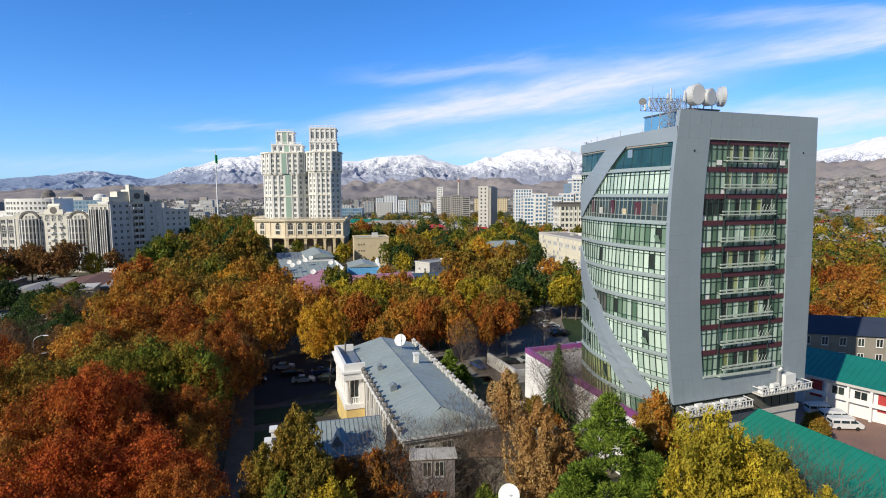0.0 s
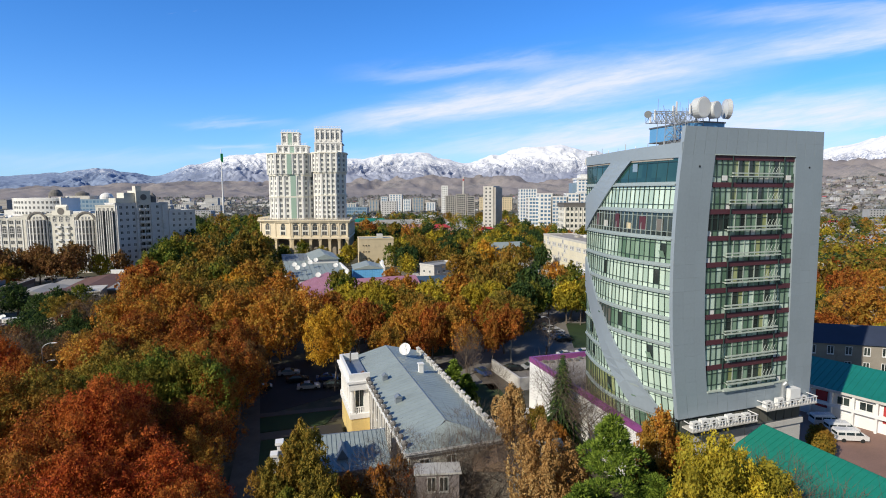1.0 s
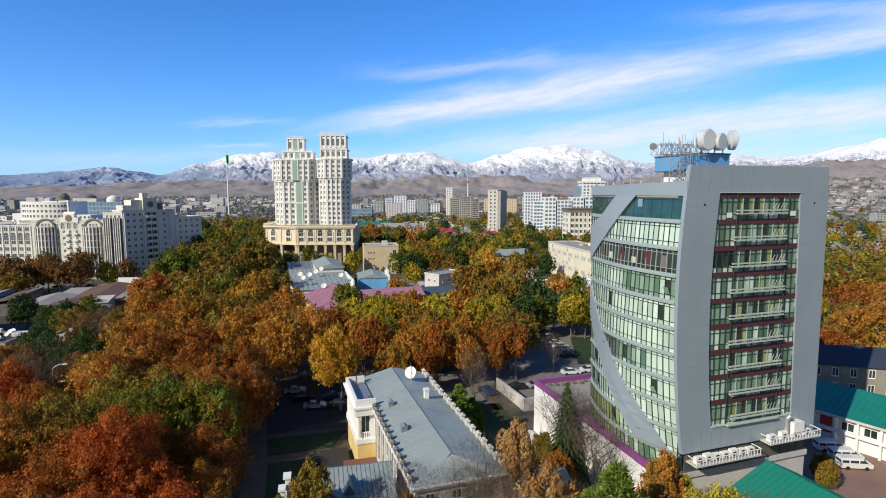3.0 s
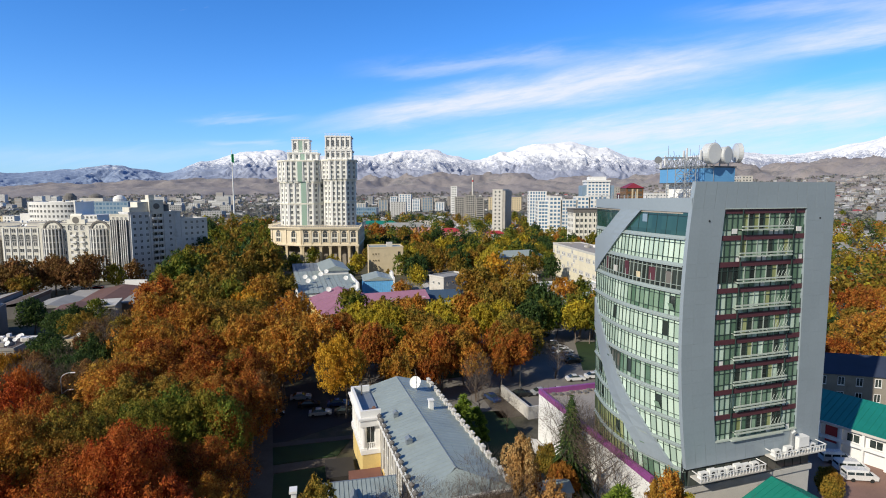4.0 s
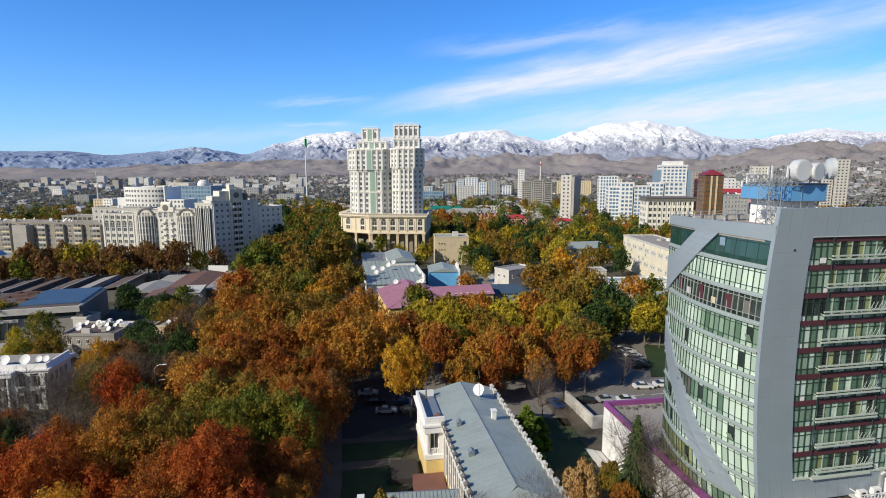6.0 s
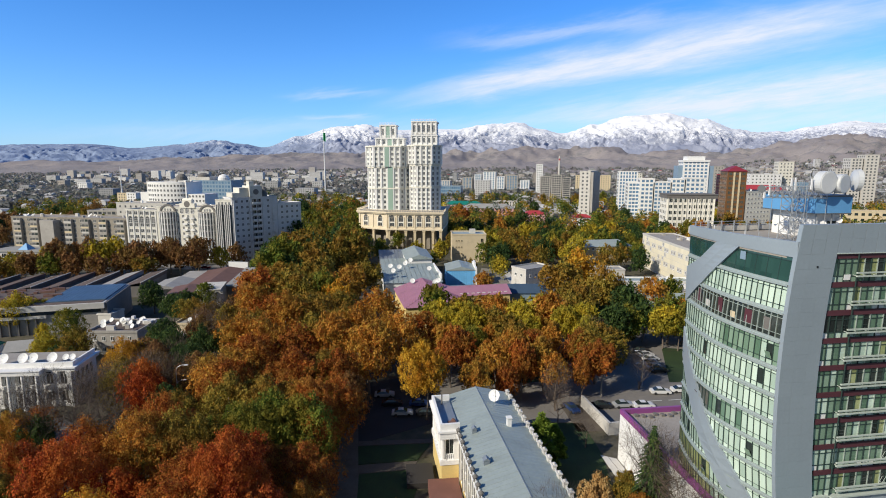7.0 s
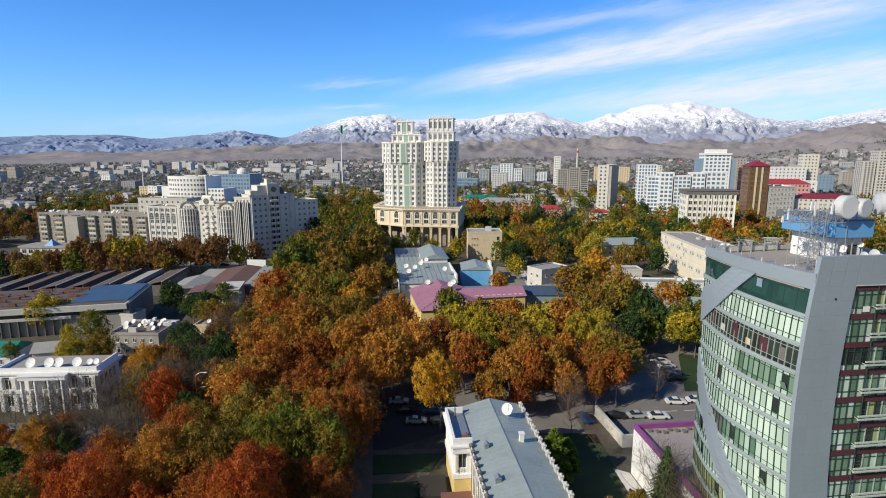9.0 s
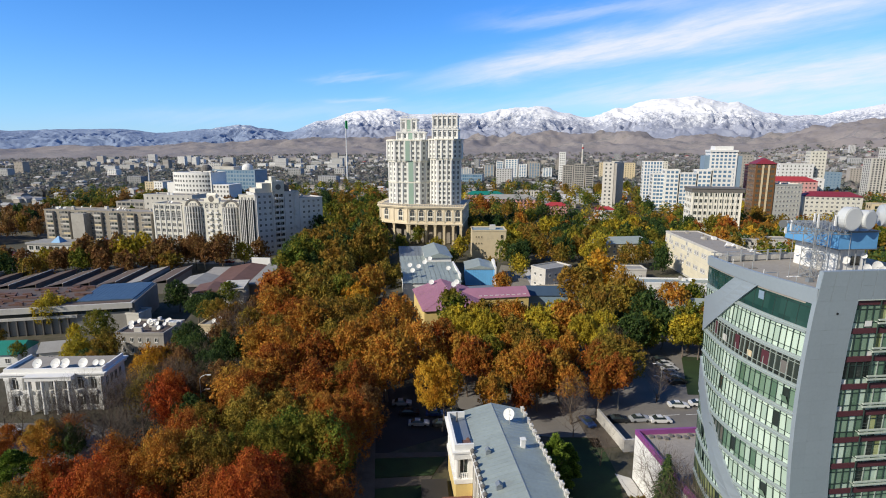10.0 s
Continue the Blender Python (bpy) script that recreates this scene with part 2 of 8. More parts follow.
# blue roof sheet sunk to near-black: the tower's shadow is put into the colour
define("shaded_blue_roof", (0.03, 0.042, 0.075), 0.8, 0.0, 0.2)
define("brick_pink", (0.30, 0.26, 0.25), 0.85, 0.0, 0.2, dirt=(0.24, 0.17, 0.15))
define("brick_red", (0.19, 0.085, 0.065), 0.85, 0.0, 0.2, 8.0, 0.4, 0.2, each=0.1)
define("far_wall", (0.72, 0.72, 0.71), 0.85, 0.0, 0.12, dirt=(0.45, 0.44, 0.43), dirt_cover=0.6)
# cooler copy of the apartment wall for sunless fronts, shade put into the colour
define("shade_wall", (0.62, 0.62, 0.62), 0.85, 0.0, 0.12, dirt=(0.36, 0.35, 0.34))
define("warm_grey_wall", (0.64, 0.62, 0.55), 0.85, 0.0, 0.14, dirt=(0.34, 0.31, 0.27))
# far city kept low in contrast: distance haze is put into these greys
define("city_pale", (0.46, 0.46, 0.46), 0.9, 0.0, 0.15, island=0.22)
define("city_grey", (0.33, 0.335, 0.345), 0.9, 0.0, 0.15, island=0.2)
define("city_tan", (0.38, 0.345, 0.31), 0.9, 0.0, 0.15, island=0.2)
define("city_roof", (0.25, 0.25, 0.26), 0.85, 0.0, 0.15, island=0.25)
define("city_brown_roof", (0.25, 0.215, 0.195), 0.85, 0.0, 0.15, island=0.2)
define("bark", (0.15, 0.12, 0.095), 0.9, 0.0, 0.3, 8.0, 0.6, 0.4)
define("pale_bark", (0.33, 0.30, 0.25), 0.9, 0.0, 0.35, 8.0, 0.8, 0.3)
define("tan_roof", (0.30, 0.20, 0.13), 0.8, 0.0, 0.25, dirt=(0.18, 0.12, 0.09))
define("twig", (0.105, 0.078, 0.058), 0.9, 0.0, 0.3)
define("tyre", (0.02, 0.02, 0.02), 0.9)
define("line_paint", (0.7, 0.7, 0.68), 0.8, 0.0, 0.2)
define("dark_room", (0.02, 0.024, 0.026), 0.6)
define("stone_dark", (0.16, 0.15, 0.14), 0.85, 0.0, 0.2)
define("flag_green", (0.02, 0.25, 0.10), 0.8)
for key, c in (("car_white", (0.75, 0.75, 0.74)), ("car_silver", (0.42, 0.43, 0.44)), ("car_dark", (0.025, 0.027, 0.03)), ("car_blue", (0.03, 0.06, 0.16)), ("car_red", (0.3, 0.03, 0.03))):
    define(key, c, 0.25, 0.15, 0.04, bump=0.0)
M["pane_mint"] = pane_mat("pane_mint", (0.64, 0.78, 0.66), (0.34, 0.46, 0.38), 0.10, 0.9)
M["pane_teal"] = pane_mat("pane_teal", (0.016, 0.052, 0.046), (0.030, 0.085, 0.074), 0.03, 0.8)
M["pane_green"] = pane_mat("pane_green", (0.085, 0.165, 0.11), (0.27, 0.39, 0.29), 0.06, 1.0)
M["pane_olive"] = pane_mat("pane_olive", (0.22, 0.25, 0.10), (0.40, 0.44, 0.22), 0.06, 1.0)
M["pane_dark"] = pane_mat("pane_dark", (0.015, 0.022, 0.022), (0.05, 0.065, 0.06), 0.05, 0.8)
M["pane_office"] = pane_mat("pane_office", (0.06, 0.08, 0.075), (0.15, 0.14, 0.12), 0.05, 0.8)
M["pane_far"] = pane_mat("pane_far", (0.05, 0.06, 0.07), (0.16, 0.16, 0.16), 0.08, 0.9)
M["pane_blue"] = pane_mat("pane_blue", (0.08, 0.17, 0.28), (0.18, 0.29, 0.42), 0.06, 0.9)
M["leaf_rust"] = leaf_mat("leaf_rust", (0.193, 0.046, 0.014), (0.433, 0.115, 0.023), (0.559, 0.222, 0.040), (0.328, 0.169, 0.033))
M["leaf_red"] = leaf_mat("leaf_red", (0.215, 0.036, 0.014), (0.510, 0.094, 0.023), (0.630, 0.155, 0.034), (0.520, 0.165, 0.030))
M["leaf_orange"] = leaf_mat("leaf_orange", (0.296, 0.108, 0.020), (0.570, 0.225, 0.035), (0.681, 0.373, 0.064), (0.384, 0.253, 0.043))
M["leaf_gold"] = leaf_mat("leaf_gold", (0.400, 0.215, 0.020), (0.680, 0.400, 0.038), (0.780, 0.520, 0.062), (0.560, 0.250, 0.032))
M["leaf_brown"] = leaf_mat("leaf_brown", (0.135, 0.062, 0.028), (0.26, 0.125, 0.050), (0.35, 0.185, 0.070), (0.25, 0.165, 0.050))
M["leaf_olive"] = leaf_mat("leaf_olive", (0.116, 0.104, 0.020), (0.275, 0.216, 0.033), (0.422, 0.306, 0.055), (0.348, 0.180, 0.032))
M["leaf_green"] = leaf_mat("leaf_green", (0.055, 0.095, 0.016), (0.139, 0.194, 0.028), (0.267, 0.277, 0.041), (0.267, 0.208, 0.030))
M["leaf_yellow"] = leaf_mat("leaf_yellow", (0.274, 0.202, 0.022), (0.590, 0.420, 0.035), (0.708, 0.590, 0.061), (0.307, 0.271, 0.035))
M["leaf_tan"] = leaf_mat("leaf_tan", (0.30, 0.17, 0.060), (0.54, 0.335, 0.13), (0.62, 0.45, 0.20), (0.48, 0.25, 0.08))
M["leaf_dark"] = leaf_mat("leaf_dark", (0.027, 0.056, 0.020), (0.060, 0.106, 0.030), (0.106, 0.150, 0.037))
# far leaves greyed and paled: distance haze is put into these colours
M["hazy_olive"] = leaf_mat("hazy_olive", (0.19, 0.20, 0.18), (0.25, 0.25, 0.225), (0.31, 0.295, 0.25))
M["hazy_brown"] = leaf_mat("hazy_brown", (0.20, 0.19, 0.185), (0.26, 0.235, 0.22), (0.32, 0.285, 0.25))
M["hazy_green"] = leaf_mat("hazy_green", (0.16, 0.18, 0.17), (0.21, 0.23, 0.205), (0.26, 0.265, 0.225))
M["leaf_pine"] = leaf_mat("leaf_pine", (0.070, 0.119, 0.020), (0.175, 0.259, 0.034), (0.294, 0.378, 0.059))


# ---- mesh building ----
class Build:
    """Gathers faces for one mesh."""

    def __init__(self):
        self.v, self.f, self.m = [], [], []

    def face(self, pts, slot=0):
        n = len(self.v)
        self.v += [tuple(p) for p in pts]
        self.f.append(tuple(range(n, n + len(pts))))
        self.m.append(slot)
        return self

    def box(self, x0, x1, y0, y1, z0, z1, slot=0, top=0.0):
        """A box; top draws the upper face in by so much on each side."""
        n = len(self.v)
        self.v += [(x0, y0, z0), (x1, y0, z0), (x1, y1, z0), (x0, y1, z0),
                   (x0 + top, y0 + top, z1), (x1 - top, y0 + top, z1), (x1 - top, y1 - top, z1), (x0 + top, y1 - top, z1)]
        self.f += [tuple(n + i for i in q) for q in ((3, 2, 1, 0), (4, 5, 6, 7), (0, 1, 5, 4), (1, 2, 6, 5), (2, 3, 7, 6), (3, 0, 4, 7))]
        self.m += [slot] * 6
        return self

    def slab(self, poly, z0, z1, slot=0):
        """A level prism over a polygon given anticlockwise."""
        n, k = len(self.v), len(poly)
        self.v += [(x, y, z0) for x, y in poly] + [(x, y, z1) for x, y in poly]
        self.f += [tuple(range(n + k - 1, n - 1, -1)), tuple(range(n + k, n + 2 * k))] + [(n + i, n + (i + 1) % k, n + k + (i + 1) % k, n + k + i) for i in range(k)]
        self.m += [slot] * (k + 2)
        return self

    def tube(self, p, q, r0, r1=None, sides=6, slot=0, caps=True):
        r1 = r0 if r1 is None else r1
        p, q = Vector(p), Vector(q)
        d = (q - p).normalized()
        a = d.orthogonal().normalized()
        b = d.cross(a)
        n = len(self.v)
        for c, r in ((p, r0), (q, r1)):
            self.v += [tuple(c + (a * math.cos(2 * math.pi * i / sides) + b * math.sin(2 * math.pi * i / sides)) * r) for i in range(sides)]
        self.f += [(n + i, n + (i + 1) % sides, n + sides + (i + 1) % sides, n + sides + i) for i in range(sides)]
        self.m += [slot] * sides
        if caps:
            self.f += [tuple(range(n + sides - 1, n - 1, -1)), tuple(range(n + sides, n + 2 * sides))]
            self.m += [slot] * 2
        return self

    def gable(self, x0, x1, y0, y1, z0, z1, hip=0.0, over=0.0, slot=0):
        """A pitched roof, ridge along the longer side; hip: how far the ridge ends are drawn in."""
        x0, x1, y0, y1 = x0 - over, x1 + over, y0 - over, y1 + over
        n = len(self.v)
        if x1 - x0 >= y1 - y0:
            c = (y0 + y1) / 2
            ridge = [(x0 + hip, c, z1), (x1 - hip, c, z1)]
            quads = ((0, 1, 5, 4), (2, 3, 4, 5), (3, 0, 4), (1, 2, 5), (3, 2, 1, 0))
        else:
            c = (x0 + x1) / 2
            ridge = [(c, y0 + hip, z1), (c, y1 - hip, z1)]
            quads = ((3, 0, 4, 5), (1, 2, 5, 4), (0, 1, 4), (2, 3, 5), (3, 2, 1, 0))
        self.v += [(x0, y0, z0), (x1, y0, z0), (x1, y1, z0), (x0, y1, z0)] + ridge
        self.f += [tuple(n + i for i in q) for q in quads]
        self.m += [slot] * 5
        return self

    def weld(self):
        """Joins corners that lie in one place."""
        seen, new_v, to = {}, [], []
        for p in self.v:
            k = (round(p[0], 4), round(p[1], 4), round(p[2], 4))
            if k not in seen:
                seen[k] = len(new_v)
                new_v.append(p)
            to.append(seen[k])
        self.v, self.f = new_v, [tuple(to[i] for i in f) for f in self.f]
        return self

    def mesh(self, name, *mats):
        me = bpy.data.meshes.new(name)
        me.from_pydata(self.v, [], self.f)
        for mt in mats:
            me.materials.append(M[mt])
        if len(mats) > 1:
            me.polygons.foreach_set("material_index", self.m)
        me.update()
        return me


def thing(name, at, yaw=0.0, label="", category="", group="", kind=""):
    ob = new(name)
    ob.matrix_world = pose(at[0], at[1], at[2] if len(at) > 2 else 0.0, 0, 0, yaw)
    return tagged(ob, label, category, group, kind)


def part(name, b, material, parent, label="", at=None, kind=""):
    """One mesh under a thing or a part. b: a Build or a mesh to share; material: a name or several."""
    me = b if isinstance(b, bpy.types.Mesh) else b.mesh(name, *([material] if isinstance(material, str) else material))
    ob = new(name, me)
    ob.parent = parent
    if at is not None:
        ob.matrix_local = at
    return tagged(ob, label, kind=kind)


def solo(name, b, material, label, category="", kind="", at=(0, 0, 0), yaw=0.0, group=""):
    me = b if isinstance(b, bpy.types.Mesh) else b.mesh(name, *([material] if isinstance(material, str) else material))
    ob = new(name, me)
    ob.matrix_world = pose(*at, 0, 0, yaw)
    return tagged(ob, label, category, group, kind)


def rotz(x, y, z, yaw=0.0):
    return pose(x, y, z, 0, 0, yaw)


rng = random.Random(7)


# ---- the office tower: glass flank, grey frame at the front ----
FLOOR, TOPZ = 3.2, 43.4


def tower_edge(z):
    """The bowed vertical line of the front frame's left side."""
    t = (z - 12.0) / 35.0
    return 0.7 - 5.87 * t + 5.17 * t * t


FAR = 20.0


def flank(y, z, out=0.0):
    """A point of the curved glass flank, from the front frame to the far corner."""
    t = min(max((y - 0.4) / (FAR - 0.4), 0.0), 1.0)
    return ((tower_edge(z) + 0.22) * (1 - t) + (0.35 + 0.025 * (44.0 - z)) * t - (2.3 - 1.5 * min(max((z - 18.0) / 26.0, 0.0), 1.0)) * math.sin(math.pi * t) - out, y, z)


def parapet_top(y):
    return 45.05 - 0.025 * y


def on_line(t, a, m, b):
    """A bowed line through three places, at z fraction t."""
    return a + (4 * m - 3 * a - b) * t + (2 * a + 2 * b - 4 * m) * t * t


def office_tower():
    T = thing("office_tower", (26.5, 63.1, 0), 20.23, "grey aluminium and green glass office tower with a bowed flank", "office building")
    far = FAR
    # inner mass behind the glass, near-black: the rooms' darkness is put into the colour
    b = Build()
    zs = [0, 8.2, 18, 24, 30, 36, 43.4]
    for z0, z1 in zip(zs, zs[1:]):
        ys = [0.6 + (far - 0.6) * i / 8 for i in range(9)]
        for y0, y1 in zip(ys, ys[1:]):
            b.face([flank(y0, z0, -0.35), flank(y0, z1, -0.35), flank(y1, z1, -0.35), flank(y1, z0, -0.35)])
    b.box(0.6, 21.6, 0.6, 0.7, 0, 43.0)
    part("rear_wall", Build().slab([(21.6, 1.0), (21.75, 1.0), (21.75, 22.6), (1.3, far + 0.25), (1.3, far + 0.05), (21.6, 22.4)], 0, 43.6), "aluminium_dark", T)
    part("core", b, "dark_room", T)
    b = Build()
    b.slab([(0.2, 0.4), (21.8, 0.4), (21.8, 22.6)] + [flank(far * i / 12, 43.4, 0.1)[:2] for i in range(12, 0, -1)], 43.1, 43.45)
    part("roof_deck", b, "flat_roof", T, "dusty flat roof deck")
    # parapet following the bow
    b = Build()
    ys = [0.05 + (far - 0.05) * i / 20 for i in range(21)]
    for y0, y1 in zip(ys, ys[1:]):
        a, c = flank(y0, 44, 0.24), flank(y1, 44, 0.24)
        d, e = flank(y0, 44, -0.2), flank(y1, 44, -0.2)
        h0, h1, lo = parapet_top(y0), parapet_top(y1), 43.32
        for p, q, flip in ((a, c, 0), (d, e, 1)):
            f = [(p[0], p[1], lo), (p[0], p[1], h0), (q[0], q[1], h1), (q[0], q[1], lo)]
            b.face(f[::-1] if flip else f)
        b.face([(a[0], a[1], h0), (d[0], d[1], h0), (e[0], e[1], h1), (c[0], c[1], h1)])
        b.face([(a[0], a[1], lo), (c[0], c[1], lo), (e[0], e[1], lo), (d[0], d[1], lo)])
    part("parapet", b, "aluminium", T, "smooth grey parapet band")
    b = Build().slab([(21.55, 0.8), (21.8, 0.8), (21.8, 22.65), (0.15, far + 0.3), (0.4, far + 0.02), (21.55, 22.4)], 43.45, 44.35)
    part("rear_parapet", b, "light_concrete", T)
    for i, (y, h) in enumerate(((1.0, 1.3), (3.6, 0.5), (6.2, 0.5), (8.4, 0.4), (10.5, 0.9), (12.2, 0.5), (14.6, 0.5), (16.4, 0.9), (18.2, 0.6))):
        p = flank(y, 44, -0.5)
        part("roof_post", Build().tube((p[0], p[1], 43.45), (p[0], p[1], parapet_top(y) + h), 0.05, sides=5), "steel" if i % 3 else "white_metal", T)
    for i in range(6):
        y = far - 0.1 + (i * 2.2 + 0.4) * 0.11
        part("roof_post", Build().box(0.9 + i * 2.2, 1.06 + i * 2.2, y - 0.1, y + 0.06, 43.45, 45.1, top=0.01), "steel", T)
    for z in (44.55, 44.95):
        part("roof_rail", Build().tube((0.5, far, z), (13.0, far + 1.3, z), 0.05, sides=4), "steel", T)
    for i, (x, y, w, d, h) in enumerate(((3.0, 6.2, 0.7, 0.5, 0.35), (2.4, 11.0, 0.5, 0.4, 0.3), (4.2, 13.5, 1.4, 0.3, 0.08), (5.4, 11.2, 1.8, 0.35, 0.07), (3.6, 16.0, 1.2, 0.4, 0.1), (5.8, 8.4, 0.6, 0.6, 0.5), (4.4, 3.0, 0.9, 0.4, 0.12))):
        part("roof_clutter", Build().box(x, x + w, y, y + d, 43.45, 43.45 + h, top=0.03), ("white_metal", "stone_dark", "zinc_dark")[i % 3], T)
    # flank: panes, mullions and spandrels floor by floor
    cols = 24
    step = (far - 0.5) / cols
    ys = [0.5 + (far - 0.5) * i / 16 for i in range(17)]
    for k in range(11):
        z1 = TOPZ - k * FLOOR
        z0 = z1 - FLOOR
        # a ledge in two steps at each floor
        band = Build()
        for y0, y1 in zip(ys, ys[1:]):
            for za, zb, o in ((z0 - 0.10, z0 + 0.10, 0.30), (z0 + 0.10, z0 + 0.36, 0.12)):
                a, c, d, e = flank(y0, za, o), flank(y1, za, o), flank(y1, zb, o), flank(y0, zb, o)
                band.face([a, e, d, c])
                band.face([e, flank(y0, zb, -0.2), flank(y1, zb, -0.2), d])
                band.face([flank(y0, za, -0.2), a, c, flank(y1, za, -0.2)])
        part("spandrel", band, "spandrel", T)
        lo, hi = z0 + 0.36, z1 - 0.10
        sill, head = lo + 0.52, hi - 0.42
        open_row = k == 2
        bars = Build()
        for i in range(cols + 1):
            if k == 0 and i % 2:
                continue
            y = 0.5 + i * step
            w = 0.05 if k and i % 2 == 0 else 0.03
            o = 0.10 if k else 0.03
            a, c = flank(y, lo, o), flank(y, hi, o)
            bars.face([(a[0], y - w, lo), (c[0], y - w, hi), (c[0], y + w, hi), (a[0], y + w, lo)])
            bars.face([(a[0] + 0.2, y - w, lo), (c[0] + 0.2, y - w, hi), (c[0], y - w, hi), (a[0], y - w, lo)])
            bars.face([(a[0], y + w, lo), (c[0], y + w, hi), (c[0] + 0.2, y + w, hi), (a[0] + 0.2, y + w, lo)])
        for zt in ((sill, head) if k else (head,)):
            for y0, y1 in zip(ys, ys[1:]):
                bars.face([flank(y0, zt - 0.035, 0.08), flank(y0, zt + 0.035, 0.08), flank(y1, zt + 0.035, 0.08), flank(y1, zt - 0.035, 0.08)])
        part("mullions", bars, "mullion_pale" if open_row else "mullion", T)
        shade_from, shade_to = {3: (0, 11), 6: (5, 12), 10: (0, 24)}.get(k, (0, 0))
        dark_from, dark_to = {6: (12, 19)}.get(k, (0, 0))
        for i in range(cols):
            y0, y1 = 0.5 + i * step, 0.5 + (i + 1) * step
            roll = rng.random()
            kind = "pane_teal" if k == 0 else "pane_dark" if open_row else "pane_mint"
            if shade_from <= i < shade_to:
                kind = "pane_green" if roll < 0.75 else "pane_mint"
            if dark_from <= i < dark_to:
                kind = "pane_office"
            if k >= 9 and i > 10:
                kind = "pane_olive"
            middle = "pane_dark" if k > 0 and not open_row and roll > 0.94 else kind
            b = Build()
            for n, (za, zb) in enumerate(((lo, sill), (sill, head), (head, hi))):
                b.face([flank(y0, za), flank(y0, zb), flank(y1, zb), flank(y1, za)], 1 if n == 1 else 0)
            P = part("pane", b, (kind, middle), T)
            if middle == "pane_dark" and k and not open_row and roll > 0.97:
                # a sash that stands open at the top
                m, w = (y0 + y1) / 2, step * 0.42
                part("open_sash", Build().face([flank(m - w, sill + 0.1, 0.08), flank(m - w, sill + 0.95, 0.42), flank(m + w, sill + 0.95, 0.42), flank(m + w, sill + 0.1, 0.08)]), "pane_green", P)
    # behind the open gallery: furnishings on the third floor down
    for i, (y, w, h, key) in enumerate(((2.0, 1.0, 1.5, "stone_dark"), (4.6, 1.1, 1.7, "maroon"), (7.2, 0.8, 0.8, "sand_wall"), (9.6, 0.9, 1.9, "maroon"), (12.4, 1.2, 0.9, "light_concrete"), (15.0, 0.9, 1.8, "maroon"))):
        z0 = TOPZ - 3 * FLOOR + 0.36
        a, c = flank(y, z0, 0.02), flank(y + w, z0, 0.02)
        part("drape", Build().face([(a[0], a[1], z0 + 0.5), (a[0], a[1], z0 + 0.5 + h), (c[0], c[1], z0 + 0.5 + h), (c[0], c[1], z0 + 0.5)]), key, T)
    y = 7.0
    a, c = flank(y, 42, 0.05), flank(y + 0.9, 42, 0.05)
    part("notice", Build().face([(a[0], a[1], 41.9), (a[0], a[1], 42.9), (c[0], c[1], 42.9), (c[0], c[1], 41.9)]), "blue_wall", T)
    # slanted grey ribbons across the glass
    def ribbon(edge_a, edge_b):
        b = Build()
        n = 14
        for i in range(n):
            for o in (0.34, ):
                def at(edge, t):
                    s = t * (len(edge) - 1)
                    j = min(int(s), len(edge) - 2)
                    f = s - j
                    y, z = (edge[j][c] * (1 - f) + edge[j + 1][c] * f for c in (0, 1))
                    return y, z
                pa, pb, pc, pd = at(edge_a, i / n), at(edge_a, (i + 1) / n), at(edge_b, (i + 1) / n), at(edge_b, i / n)
                mid = [((pa[c] + pd[c]) / 2, (pb[c] + pc[c]) / 2) for c in (0, 1)]
                m0, m1 = (mid[0][0], mid[1][0]), (mid[0][1], mid[1][1])
                for s0, s1, e0, e1 in ((pa, m0, pb, m1), (m0, pd, m1, pc)):
                    b.face([flank(*s0, o), flank(*e0, o), flank(*e1, o), flank(*s1, o)])
                b.face([flank(*pa, o), flank(*pa, -0.1), flank(*pb, -0.1), flank(*pb, o)])
                b.face([flank(*pd, o), flank(*pc, o), flank(*pc, -0.1), flank(*pd, -0.1)])
        part("ribbon", b, "aluminium", T, "slanted grey cladding ribbon")
    ribbon([(8.13, 43.35), (11.54, 40.3), (14.84, 37.4), (17.58, 35.3), (20.00, 33.5)], [(12.42, 43.35), (15.82, 40.7), (18.02, 39.5), (19.12, 39.0), (20.00, 38.6)])
    ribbon([(20.00, 29.6), (17.36, 27.1), (14.29, 24.3), (11.54, 22.0), (8.79, 19.1), (6.15, 16.7), (3.52, 13.8), (1.76, 11.6)], [(20.00, 25.2), (18.68, 23.8), (17.14, 22.2), (15.38, 20.8), (13.52, 19.2), (11.98, 17.4), (10.55, 15.9), (6.37, 11.6)])
    # front frame of cladding panels round the recessed window wall
    def left(z): return tower_edge(z)
    def right(z): return on_line((z - 11.9) / 35.0, 22.4, 22.25, 21.8)
    def wl(z): return on_line((z - 14.8) / 28.9, 5.0, 3.85, 4.45)
    def wr(z): return on_line((z - 14.8) / 28.9, 18.2, 17.75, 17.2)
    b = Build()
    zs = [11.9 + 35.0 * i / 12 for i in range(13)]
    def strip(f, g, za, zb, n):
        for i in range(n):
            z0, z1 = za + (zb - za) * i / n, za + (zb - za) * (i + 1) / n
            for y, flip in ((0.05, 0), (0.55, 1)):
                q = [(f(z0), y, z0), (g(z0), y, z0), (g(z1), y, z1), (f(z1), y, z1)]
                b.face(q[::-1] if flip else q)
            b.face([(f(z0), 0.55, z0), (f(z0), 0.05, z0), (f(z1), 0.05, z1), (f(z1), 0.55, z1)])
            b.face([(g(z0), 0.05, z0), (g(z0), 0.55, z0), (g(z1), 0.55, z1), (g(z1), 0.05, z1)])
    strip(left, wl, 14.8, 43.7, 10)
    strip(wr, right, 14.8, 43.7, 10)
    strip(left, right, 43.7, 46.9, 2)
